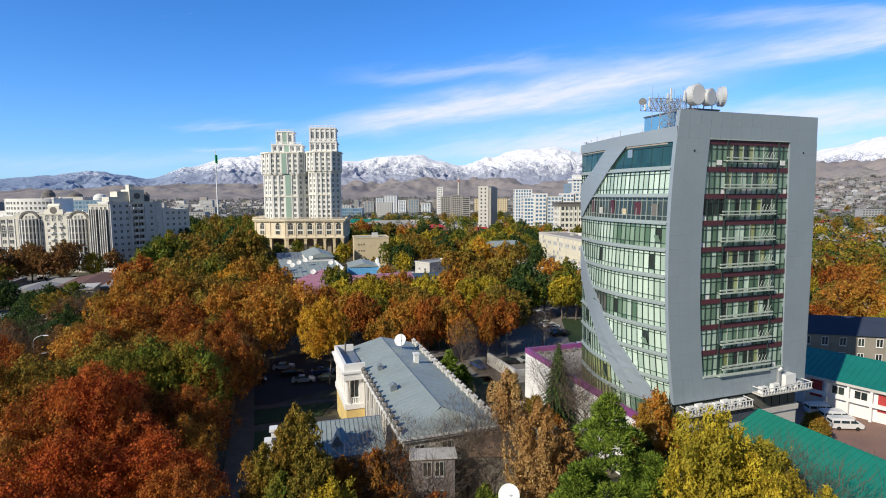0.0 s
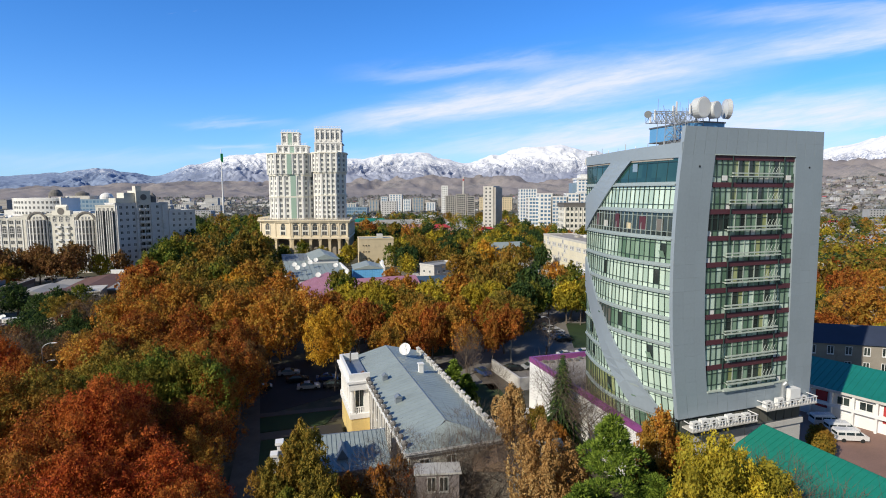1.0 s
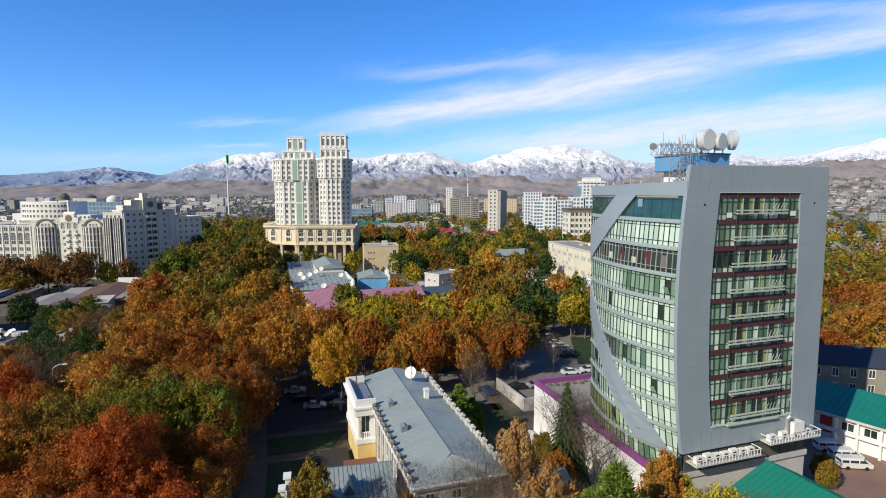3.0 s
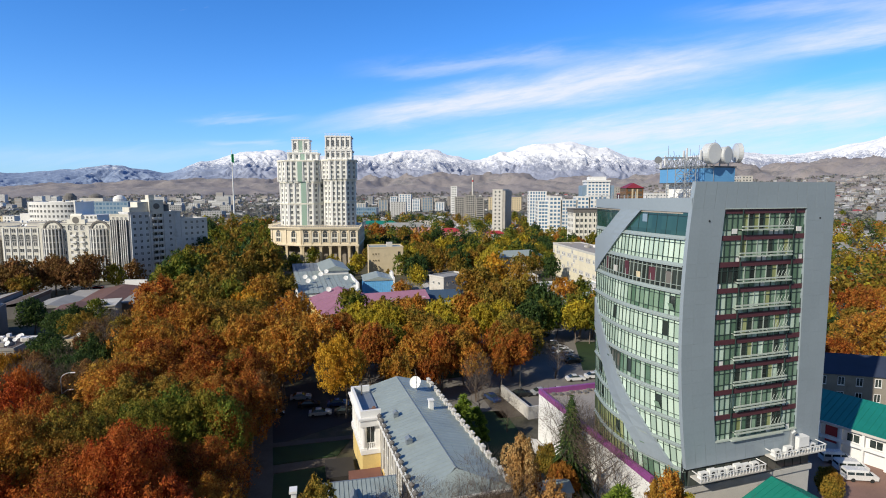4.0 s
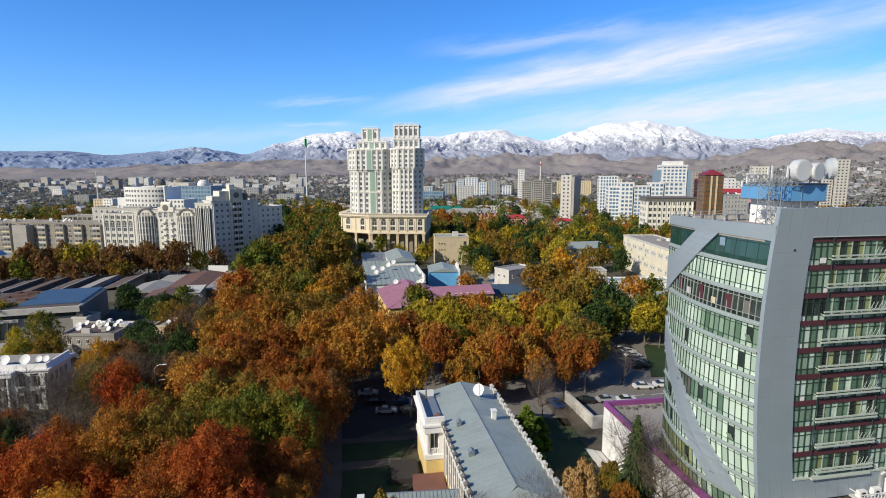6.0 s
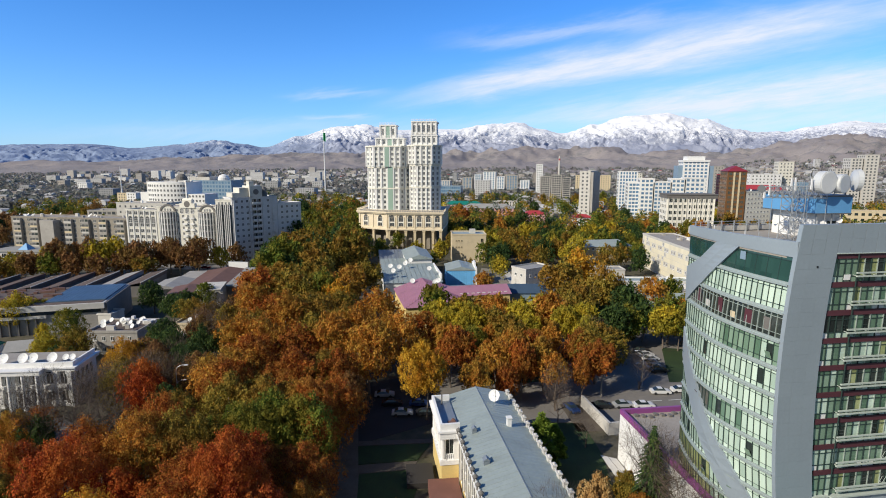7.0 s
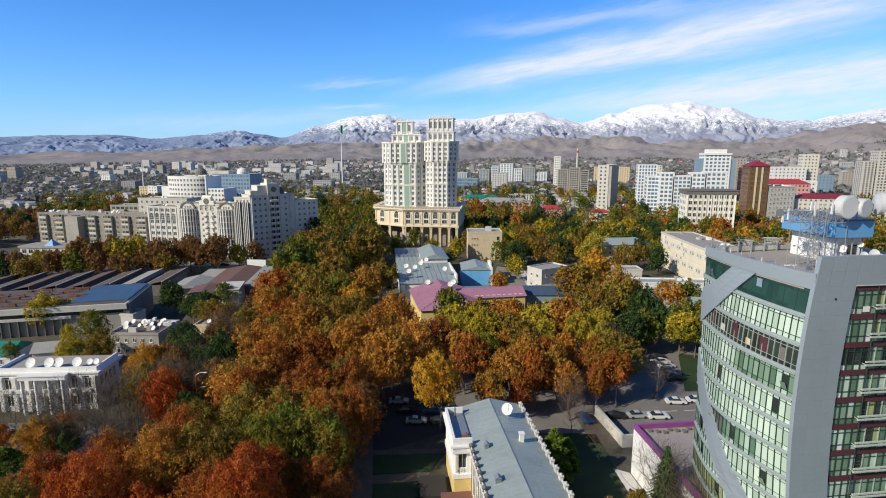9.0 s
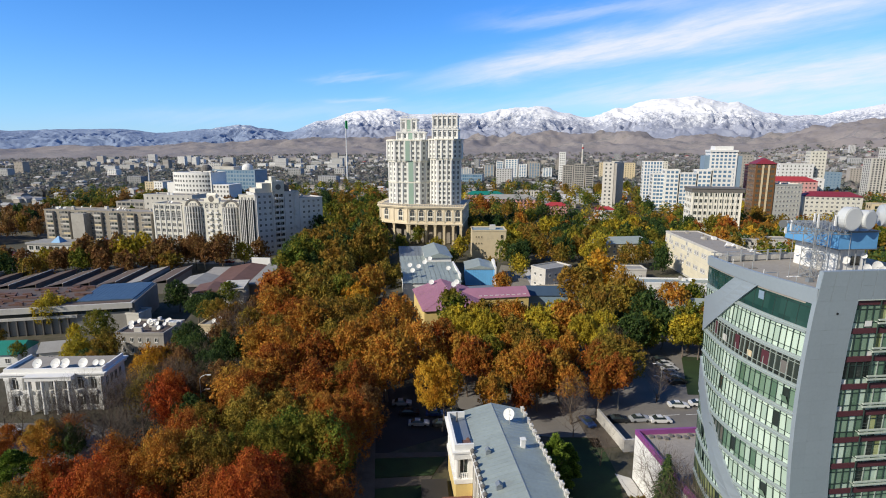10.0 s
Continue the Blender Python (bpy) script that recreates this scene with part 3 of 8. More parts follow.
    strip(left, right, 11.9, 14.8, 2)
    for z, s in ((46.9, 1), (43.7, -1), (14.8, 1), (11.9, -1)):
        q = [(left(z), 0.05, z), (right(z), 0.05, z), (right(z), 0.55, z), (left(z), 0.55, z)]
        b.face(q if s > 0 else q[::-1])
    part("front_frame", b, "aluminium", T)
    def panels(f, g, za, zb, nx, nz):
        for i in range(nx):
            for j in range(nz):
                z0, z1 = za + (zb - za) * j / nz + 0.004, za + (zb - za) * (j + 1) / nz - 0.004
                def X(u, z): return f(z) + (g(z) - f(z)) * u
                a, c = i / nx + 0.001, (i + 1) / nx - 0.001
                w = 0.0
                b = Build()
                q = [(X(a, z0), 0.0, z0), (X(c, z0), 0.0, z0), (X(c, z1), 0.0, z1), (X(a, z1), 0.0, z1)]
                r = [(p[0], 0.049, p[2]) for p in q]
                b.face(q)
                for s in range(4):
                    b.face([q[(s + 1) % 4], q[s], r[s], r[(s + 1) % 4]])
                part("panel", b, "aluminium", T)
    panels(left, wl, 14.8, 43.7, 3, 18)
    panels(wr, right, 14.8, 43.7, 3, 18)
    panels(left, right, 43.7, 46.9, 14, 2)
    panels(left, right, 11.9, 14.8, 14, 2)
    part("fixing", Build().tube((2.2, -0.04, 42.3), (2.2, 0.02, 42.3), 0.13, sides=10), "dark_room", T)
    part("fixing", Build().tube((19.6, -0.04, 42.4), (19.6, 0.02, 42.4), 0.13, sides=10), "dark_room", T)
    # recessed window wall: maroon bands, mullions, panes, pale service rails
    for k in range(9):
        z1 = TOPZ + 0.3 - k * FLOOR
        z0 = z1 - FLOOR
        part("band", Build().box(wl(z0), wr(z0), 0.16, 0.5, z1 - 0.60, z1 + 0.0), "maroon", T, "maroon spandrel band")
        lo, hi, n = max(z0, 14.9) + 0.0, z1 - 0.60, 16
        x0, x1 = wl(z0), wr(z0)
        bars = Build()
        for i in range(n + 1):
            x = x0 + (x1 - x0) * i / n
            if 3 < i < 15 and i % 2:
                part("pale_mullion", Build().box(x - 0.045, x + 0.045, 0.2, 0.45, lo, hi), "mullion_pale", T)
            else:
                bars.box(x - 0.045, x + 0.045, 0.2, 0.45, lo, hi)
        bars.box(x0, x1, 0.22, 0.45, lo + 0.62, lo + 0.69).box(x0, x1, 0.22, 0.45, hi - 0.52, hi - 0.46)
        part("mullions", bars, "mullion", T)
        for i in range(n):
            a, c = x0 + (x1 - x0) * i / n, x0 + (x1 - x0) * (i + 1) / n
            roll = rng.random()
            if i < 4:
                kind = "pane_dark" if k == 2 else "pane_green" if k == 0 or roll < 0.45 else "pane_mint"
            elif i > 12:
                kind = "pane_mint" if roll < 0.3 and k > 2 else "pane_green"
            else:
                kind = "pane_green" if roll < 0.46 else "pane_olive" if roll < 0.62 else "pane_dark" if roll < 0.95 else "pane_mint"
            low = "white_wall" if rng.random() < 0.14 else "pane_mint" if rng.random() < 0.3 else "pane_green"
            b = Build().face([(a, 0.3, lo), (c, 0.3, lo), (c, 0.3, lo + 0.65), (a, 0.3, lo + 0.65)], 1)
            b.face([(a, 0.3, lo + 0.65), (c, 0.3, lo + 0.65), (c, 0.3, hi - 0.49), (a, 0.3, hi - 0.49)]).face([(a, 0.3, hi - 0.49), (c, 0.3, hi - 0.49), (c, 0.3, hi), (a, 0.3, hi)])
            part("pane", b, (kind, low), T)
        # a glazed cradle rail in two bars, with a ladder of struts at its east end
        rail = Build()
        for zr in (lo + 0.62, lo + 1.0):
            rail.box(x0 + 2.7, x1 - 2.5, -0.42, -0.22, zr, zr + 0.15)
        for i in range(7):
            x = x0 + 2.9 + (x1 - x0 - 5.6) * i / 6
            rail.box(x - 0.03, x + 0.03, -0.25, 0.3, lo + 0.68, lo + 0.75)
        for i in range(4):
            xa = x1 - 4.9 + i * 0.55
            rail.tube((xa, -0.2, lo + 0.7), (xa + 0.75, -0.1, lo + 1.9), 0.025, sides=4).tube((xa + 0.3, -0.2, lo + 1.5), (xa + 0.9, -0.2, lo + 0.75), 0.02, sides=4)
        part("service_rail", rail, "rail_pale", T, "pale metal service rail")
    for x in (7.2, 15.4):
        part("drain_pipe", Build().tube((x, 0.02, 14.6), (x, 0.02, 43.7), 0.07, sides=6), "mullion", T)
    part("head_drip", Build().box(4.45, 17.2, -0.06, 0.1, 43.66, 43.74), "rail_pale", T)
    part("sill_drip", Build().box(5.0, 7.2, -0.12, 0.3, 14.72, 14.9).box(7.2, 15.4, -0.45, 0.3, 14.72, 14.9).box(15.4, 18.2, -0.12, 0.3, 14.72, 14.9), "rail_pale", T, "pale metal sill")
    for x, z in ((6.2, 41.0), (16.4, 41.1)):
        part("notice", Build().box(x - 0.4, x + 0.4, 0.17, 0.25, z - 0.3, z + 0.3), "white_metal", T)
    # ledges with air conditioners under the frame
    for x0, x1, z, n in ((1.6, 11.8, 10.9, 7), (13.2, 21.9, 12.0, 4)):
        L = part("ledge", Build().box(x0, x1, -1.5, 0.3, z - 0.18, z), "light_concrete", T, "concrete ledge with railing")
        rail = Build()
        for i in range(int((x1 - x0) / 0.5) + 1):
            rail.box(x0 + i * 0.5, x0 + i * 0.5 + 0.06, -1.5, -1.44, z, z + 0.75)
        rail.box(x0, x1, -1.52, -1.42, z + 0.7, z + 0.8)
        rail.box(x0, x0 + 0.08, -1.5, 0.0, z + 0.7, z + 0.8).box(x1 - 0.08, x1, -1.5, 0.0, z + 0.7, z + 0.8)
        part("railing", rail, "white_metal", L)
        for i in range(n):
            xa = x0 + 0.5 + i * (x1 - x0 - 0.8) / n
            U = part("air_conditioner", Build().box(xa, xa + 1.15, -0.95, -0.35, z, z + 0.78 + 0.16 * (i % 3 == 1), top=0.03), "white_metal", L, "white air-conditioning unit")
            part("fan_grille", Build().tube((xa + 0.55, -0.95, z + 0.42), (xa + 0.55, -0.99, z + 0.42), 0.3, sides=12), "dark_room", L)
    part("roof_unit", Build().box(17.6, 19.4, -1.1, 0.0, 12.7, 14.0, top=0.05), "white_metal", T, "white rooftop air handler")
    part("vent_cowl", Build().tube((17.0, -0.5, 12.6), (17.0, -0.5, 14.6), 0.28, 0.25, 10).tube((17.0, -0.5, 14.5), (17.3, -0.7, 14.9), 0.3, 0.36, 10), "steel", T)
    # plinth storeys
    b = Build().box(1.0, 21.6, 0.35, 1.0, 0, 9.0).box(0.9, 21.7, 0.1, 0.9, 8.6, 9.3)
    part("plinth", b, "light_concrete", T, "pale plastered plinth wall")
    for i in range(14):
        part("plinth_window", Build().box(1.4 + i * 1.42, 2.7 + i * 1.42, 0.25, 0.4, 9.4, 11.6), "pane_office", T)
    b = Build()
    for z in (9.3, 11.7):
        b.box(1.0, 21.6, 0.2, 0.5, z, z + 0.2)
    part("plinth_band", b, "aluminium_dark", T)
    b = Build()
    ys = [0.5 + (far - 0.5) * i / 12 for i in range(13)]
    for y0, y1 in zip(ys, ys[1:]):
        for za, zb in ((0, 6.6), ):
            b.face([flank(y0, 12, -0.3)[:2] + (za,), flank(y0, 12, -0.3)[:2] + (zb,), flank(y1, 12, -0.3)[:2] + (zb,), flank(y1, 12, -0.3)[:2] + (za,)])
        b.face([flank(y0, 12, 0.1)[:2] + (6.6,), flank(y0, 12, 0.1)[:2] + (8.15,), flank(y1, 12, 0.1)[:2] + (8.15,), flank(y1, 12, 0.1)[:2] + (6.6,)])
    part("flank_base", b, "grey_concrete", T, "grey base wall under the glass")
    return T


def dish(parent, at, r, face_to, key="dish_white", depth=0.2, name="dish", label=""):
    """A shallow bowl with a rim, facing a direction."""
    b = Build()
    d = Vector(face_to).normalized()
    a = d.orthogonal().normalized()
    c = d.cross(a)
    at = Vector(at)
    rings = []
    for k in range(5):
        rr, back = r * k / 4, -depth * r * (1 - (k / 4) ** 2)
        rings.append([tuple(at + (a * math.cos(t) + c * math.sin(t)) * rr + d * back) for t in (2 * math.pi * i / 20 for i in range(20))])
    for k in range(4):
        for i in range(20):
            b.face([rings[k][i], rings[k][(i + 1) % 20], rings[k + 1][(i + 1) % 20], rings[k + 1][i]])
    b.tube(at - d * depth * r * 1.5, at + d * r * 0.5, r * 0.03, sides=5)
    for k in range(3):
        t = 2 * math.pi * k / 3
        b.tube(at + (a * math.cos(t) + c * math.sin(t)) * r * 0.95, at + d * r * 0.5, r * 0.02, sides=4)
    b.tube(at + d * r * 0.42, at + d * r * 0.55, r * 0.09, sides=8)
    return part(name, b, key, parent, label)


def drum(parent, at, r, d, deep):
    """A shrouded microwave aerial: deep rim and flat cover."""
    d = Vector(d).normalized()
    at = Vector(at)
    b = Build().tube(at - d * deep, at, r * 0.98, r, 24).tube(at, at + d * 0.06, r * 1.03, r * 1.0, 24).tube(at - d * deep * 1.5, at - d * deep, r * 0.3, r * 0.9, 24)
    A = part("microwave_aerial", b, "dish_grey", parent, "grey drum-shaped microwave aerial")
    part("cover", Build().tube(at + d * 0.061, at + d * 0.10, r * 0.96, r * 0.9, 24), "dish_white", A)


def penthouse():
    P = thing("roof_plant_room", (26.5, 63.1, 43.45), 20.23, "white plant room with a wide blue fascia on the roof", "plant room")
    part("wall", Build().box(12.6, 16.0, 11.7, 19.3, 0, 3.6), "white_wall", P)
    part("fascia", Build().box(11.5, 16.8, 10.9, 20.1, 3.5, 5.6), "blue_paint", P, "bright blue metal fascia")
    part("fascia_edge", Build().box(11.38, 16.92, 10.78, 20.22, 5.6, 5.8).box(11.42, 16.88, 10.82, 20.18, 3.38, 3.5), "aluminium_dark", P)
    part("door", Build().box(12.5, 12.62, 14.2, 15.2, 0, 2.1), "light_concrete", P)
    part("window", Build().box(14.2, 15.4, 11.6, 11.72, 1.2, 2.4), "pane_dark", P)
    part("wall_unit", Build().box(12.2, 12.6, 15.8, 16.7, 1.3, 2.0, top=0.03), "white_metal", P)
    for x, y, z, r in ((12.3, 18.4, 1.7, 0.42), (13.2, 11.4, 2.0, 0.5), (15.7, 11.4, 2.5, 0.36)):
        dish(P, (x, y, z), r, (-0.6, -1, 0.25), name="wall_dish")
    L = thing("aerial_mast", (26.5, 63.1, 43.45), 20.23, "galvanised lattice mast with aerials standing on the roof", "antenna mast")
    b = Build()
    x0, x1, y0, y1, zt = 6.9, 8.7, 9.6, 11.4, 6.6
    for x in (x0, x1):
        for y in (y0, y1):
            b.tube((x, y, 0), (x, y, zt + 0.6), 0.055, sides=6)
    for i in range(6):
        z = i * 1.12 + 0.1
        for p, q in (((x0, y0), (x1, y0)), ((x0, y0), (x0, y1)), ((x1, y0), (x1, y1)), ((x0, y1), (x1, y1))):
            b.tube((*p, z), (*q, z), 0.035, sides=4)
            b.tube((*p, z), (*q, min(z + 1.12, zt)), 0.03, sides=4)
            b.tube((*q, z), (*p, min(z + 1.12, zt)), 0.03, sides=4)
    part("lattice", b, "steel", L)
    # a truss on top that carries the drums, from the west pole to the east post
    b = Build()
    r = random.Random(2)
    for y in (10.2, 12.2):
        for z in (5.5, 6.9):
            b.tube((5.4, y + 1.4, z), (12.4, y, z), 0.05, sides=5)
        for i in range(9):
            u0, u1 = i / 9, (i + 1) / 9
            p, q = (5.4 + 7 * u0, y + 1.4 * (1 - u0)), (5.4 + 7 * u1, y + 1.4 * (1 - u1))
            b.tube((*p, 5.5), (*q, 6.9), 0.035, sides=4).tube((*p, 6.9), (*q, 5.5), 0.035, sides=4).tube((*p, 5.5), (*p, 6.9), 0.03, sides=4)
    for i in range(8):
        u = i / 7
        p = (5.4 + 7 * u, 10.2 + 1.4 * (1 - u))
        b.tube((*p, 6.9), (p[0] + 0.1, p[1] + 2.0, 6.9), 0.035, sides=4).tube((*p, 5.5), (p[0] + 0.4, p[1] + 2.0, 5.5), 0.035, sides=4)
    part("truss", b, "steel", L, "openwork steel truss")
    b = Build()
    for i in range(14):
        x = 5.6 + i * 0.48
        b.tube((x, 10.4 + r.uniform(0, 1.8), 5.5), (x + r.uniform(-0.6, 0.6), 10.8 + r.uniform(0, 1.6), 7.4 + r.uniform(-0.4, 0.4)), 0.028, sides=4)
    part("brackets", b, "steel", L)
    for x, y, h in ((4.9, 10.6, 8.4), (8.0, 10.0, 8.0), (10.0, 10.6, 8.6), (9.4, 12.6, 8.0), (12.9, 10.8, 9.4), (6.4, 12.4, 7.9)):
        part("pole", Build().tube((x, y, 0), (x, y, h), 0.045, 0.03, 6), "steel", L)
    for x, y, z, h in ((5.2, 12.4, 5.4, 1.8), (5.6, 12.0, 5.8, 1.6), (7.6, 10.2, 6.4, 2.0), (10.0, 10.3, 6.6, 1.6), (9.0, 12.4, 6.5, 1.7)):
        part("panel_aerial", Build().box(x - 0.12, x + 0.12, y - 0.09, y + 0.07, z, z + h * 0.85, top=0.02), "white_metal", L)
    part("side_aerial", Build().tube((4.9, 12.6, 6.6), (5.2, 12.8, 6.6), 0.5, 0.42, 14), "aluminium_dark", L)
    drum(L, (11.9, 9.8, 7.48), 1.44, (0.15, -1, 0.0), 1.05)
    drum(L, (14.4, 10.0, 7.3), 1.2, (0.3, -1, 0.0), 0.9)
    drum(L, (17.6, 11.1, 7.7), 1.4, (0.97, -0.42, 0.0), 0.55)
    part("aerial_frame", Build().tube((11.0, 11.2, 6.6), (16.6, 11.6, 6.6), 0.09).tube((11.0, 11.2, 8.2), (16.4, 11.6, 8.2), 0.07).tube((12.0, 11.2, 0), (12.0, 11.2, 8.6), 0.11).tube((14.4, 11.3, 0), (14.4, 11.3, 8.4), 0.09).tube((16.2, 11.6, 0), (16.2, 11.6, 8.4), 0.09)
         .tube((12.0, 11.2, 7.4), (11.95, 10.8, 7.45), 0.2).tube((14.4, 11.3, 7.2), (14.4, 10.9, 7.3), 0.18).tube((16.2, 11.6, 7.6), (16.6, 11.4, 7.7), 0.18), "steel", L)
    for x, y, r_ in ((13.0, 8.0, 0.55), (15.0, 8.6, 0.7), (14.0, 6.8, 0.5)):
        dish(L, (x, y, 1.7), r_, (-0.2, -1, 0.25))
        part("dish_post", Build().tube((x, y + 0.1, 0), (x, y + 0.1, 1.6), 0.04, sides=5), "steel", L)


office_tower()
penthouse()


# ---- buildings in general ----
WINDOWS = {}


def window_mesh(w, h, pane, rim, arch=False):
    key = (round(w, 2), round(h, 2), pane, rim, arch)
    if key not in WINDOWS:
        b = Build()
        t = min(0.09, w * 0.09)
        k, s = -0.015, w / 2 - t
        for x0, x1, z0, z1 in ((-w / 2, -s, 0, h), (s, w / 2, 0, h), (-s, s, 0, t), (-s, s, h - t, h), (-t / 2, t / 2, t, h - t)):
            b.box(x0, x1, -0.08, k, z0, z1, 0)
        b.box(-w / 2, w / 2, -0.17, k, -0.1, 0.0, 0)
        for x0, x1 in ((-s, -t / 2), (t / 2, s)):
            b.face([(x0, k, t), (x1, k, t), (x1, k, h - t), (x0, k, h - t)], 1)
        if arch:
            n = 8
            b.face([(w / 2 * math.cos(math.pi * i / n), k, h + w / 2 * math.sin(math.pi * i / n)) for i in range(n + 1)], 1)
        b.weld()
        WINDOWS[key] = b.mesh("window", rim, pane)
    return WINDOWS[key]


def sides_of(w, d):
    """Local frames of a box's four faces: name, pose, length."""
    return {"front": (rotz(0, 0, 0), w), "left": (rotz(0, d, 0, -90), d), "right": (rotz(w, 0, 0, 90), d), "back": (rotz(w, d, 0, 180), w)}


def windows_on(T, side, w, d, z0, floors, step, n, ww, wh, pane="pane_far", rim="white_wall", margin=1.0, joined=False, sill=1.0, arch=False, skip=0.0):
    m, length = sides_of(w, d)[side]
    if n < 1:
        return
    gap = (length - 2 * margin) / n
    me = window_mesh(ww, wh, pane, rim, arch)
    b = Build()
    for k in range(floors):
        for i in range(n):
            if skip and rng.random() < skip:
                continue
            x, z = margin + gap * (i + 0.5), z0 + k * step + sill
            if joined:
                q = [m @ Vector((x + a, -0.03, z + c)) for a, c in ((-ww / 2, 0), (ww / 2, 0), (ww / 2, wh), (-ww / 2, wh))]
                b.face(q)
            else:
                part("window", me, None, T, at=m @ rotz(x, -0.005, z))
    if joined:
        part("glazing", b, pane, T, kind="stuff")


def block(name, at, w, d, h, yaw, wall, floors, bays, label, category="building", roof="flat", roof_mat="flat_roof", sides=("front", "left"), win=(1.3, 1.5), pane="pane_far",
          rim="white_wall", joined=False, ledges=False, side_bays=None, ground=0.0, group="", clutter=0, piers=False, skip=0.0):
    """A plain building: at is its front left corner on the ground, front along local x, depth along local y."""
    T = thing(name, (at[0], at[1], ground), yaw, label, category, group)
    part("wall", Build().box(0, w, 0, d, -2, h), wall, T)
    if roof == "flat":
        b = Build()
        for x0, x1, y0, y1 in ((-0.15, w + 0.15, -0.15, 0.2), (-0.15, w + 0.15, d - 0.2, d + 0.15), (-0.15, 0.2, 0.2, d - 0.2), (w - 0.2, w + 0.15, 0.2, d - 0.2)):
            b.box(x0, x1, y0, y1, h, h + 0.7)
        part("parapet", b, wall, T)
        part("roof", Build().box(0.2, w - 0.2, 0.2, d - 0.2, h + 0.004, h + 0.15), roof_mat, T)
    elif roof == "gable":
        part("roof", Build().gable(0, w, 0, d, h + 0.004, h + min(w, d) * 0.28, 0.0, 0.5), roof_mat, T)
    elif roof == "hip":
        part("roof", Build().gable(0, w, 0, d, h + 0.004, h + min(w, d) * 0.25, min(w, d) * 0.5, 0.5), roof_mat, T)
    step = h / floors
    for s in sides:
        length = w if s in ("front", "back") else d
        n = bays if s in ("front", "back") else (side_bays if side_bays is not None else max(1, round(bays * d / w)))
        windows_on(T, s, w, d, 0, floors, step, n, win[0], min(win[1], step * 0.7), pane, rim, joined=joined, sill=step * 0.28, skip=skip)
    if ledges:
        for k in range(1, floors):
            part("ledge", Build().box(-0.12, w + 0.12, -0.12, d + 0.12, k * step - 0.1, k * step + 0.1), wall, T)
    if piers:
        for i in range(bays + 1):
            x = 1.0 + (w - 2.0) * i / bays
            part("pier", Build().box(x - 0.2, x + 0.2, -0.35, 0.0, 0, h), rim, T)
    r = random.Random(int(at[0] * 7 + at[1] * 13))
    for i in range(clutter):
        x, y = r.uniform(1, w - 2), r.uniform(1, max(d - 2, 1.2))
        if r.random() < 0.45:
            dish(T, (x, y, h + 1.5), r.uniform(0.5, 0.9), (r.uniform(-0.6, 0.1), -0.8, 0.6), name="satellite_dish")
            part("post", Build().tube((x, y + 0.1, h), (x, y + 0.1, h + 1.3), 0.05, sides=5), "steel", T)
        else:
            part("roof_box", Build().box(x, x + r.uniform(0.8, 2.5), y, y + r.uniform(0.8, 1.8), h, h + r.uniform(0.8, 2.0)), r.choice(["white_wall", "grey_concrete", "light_concrete"]), T)
    return T


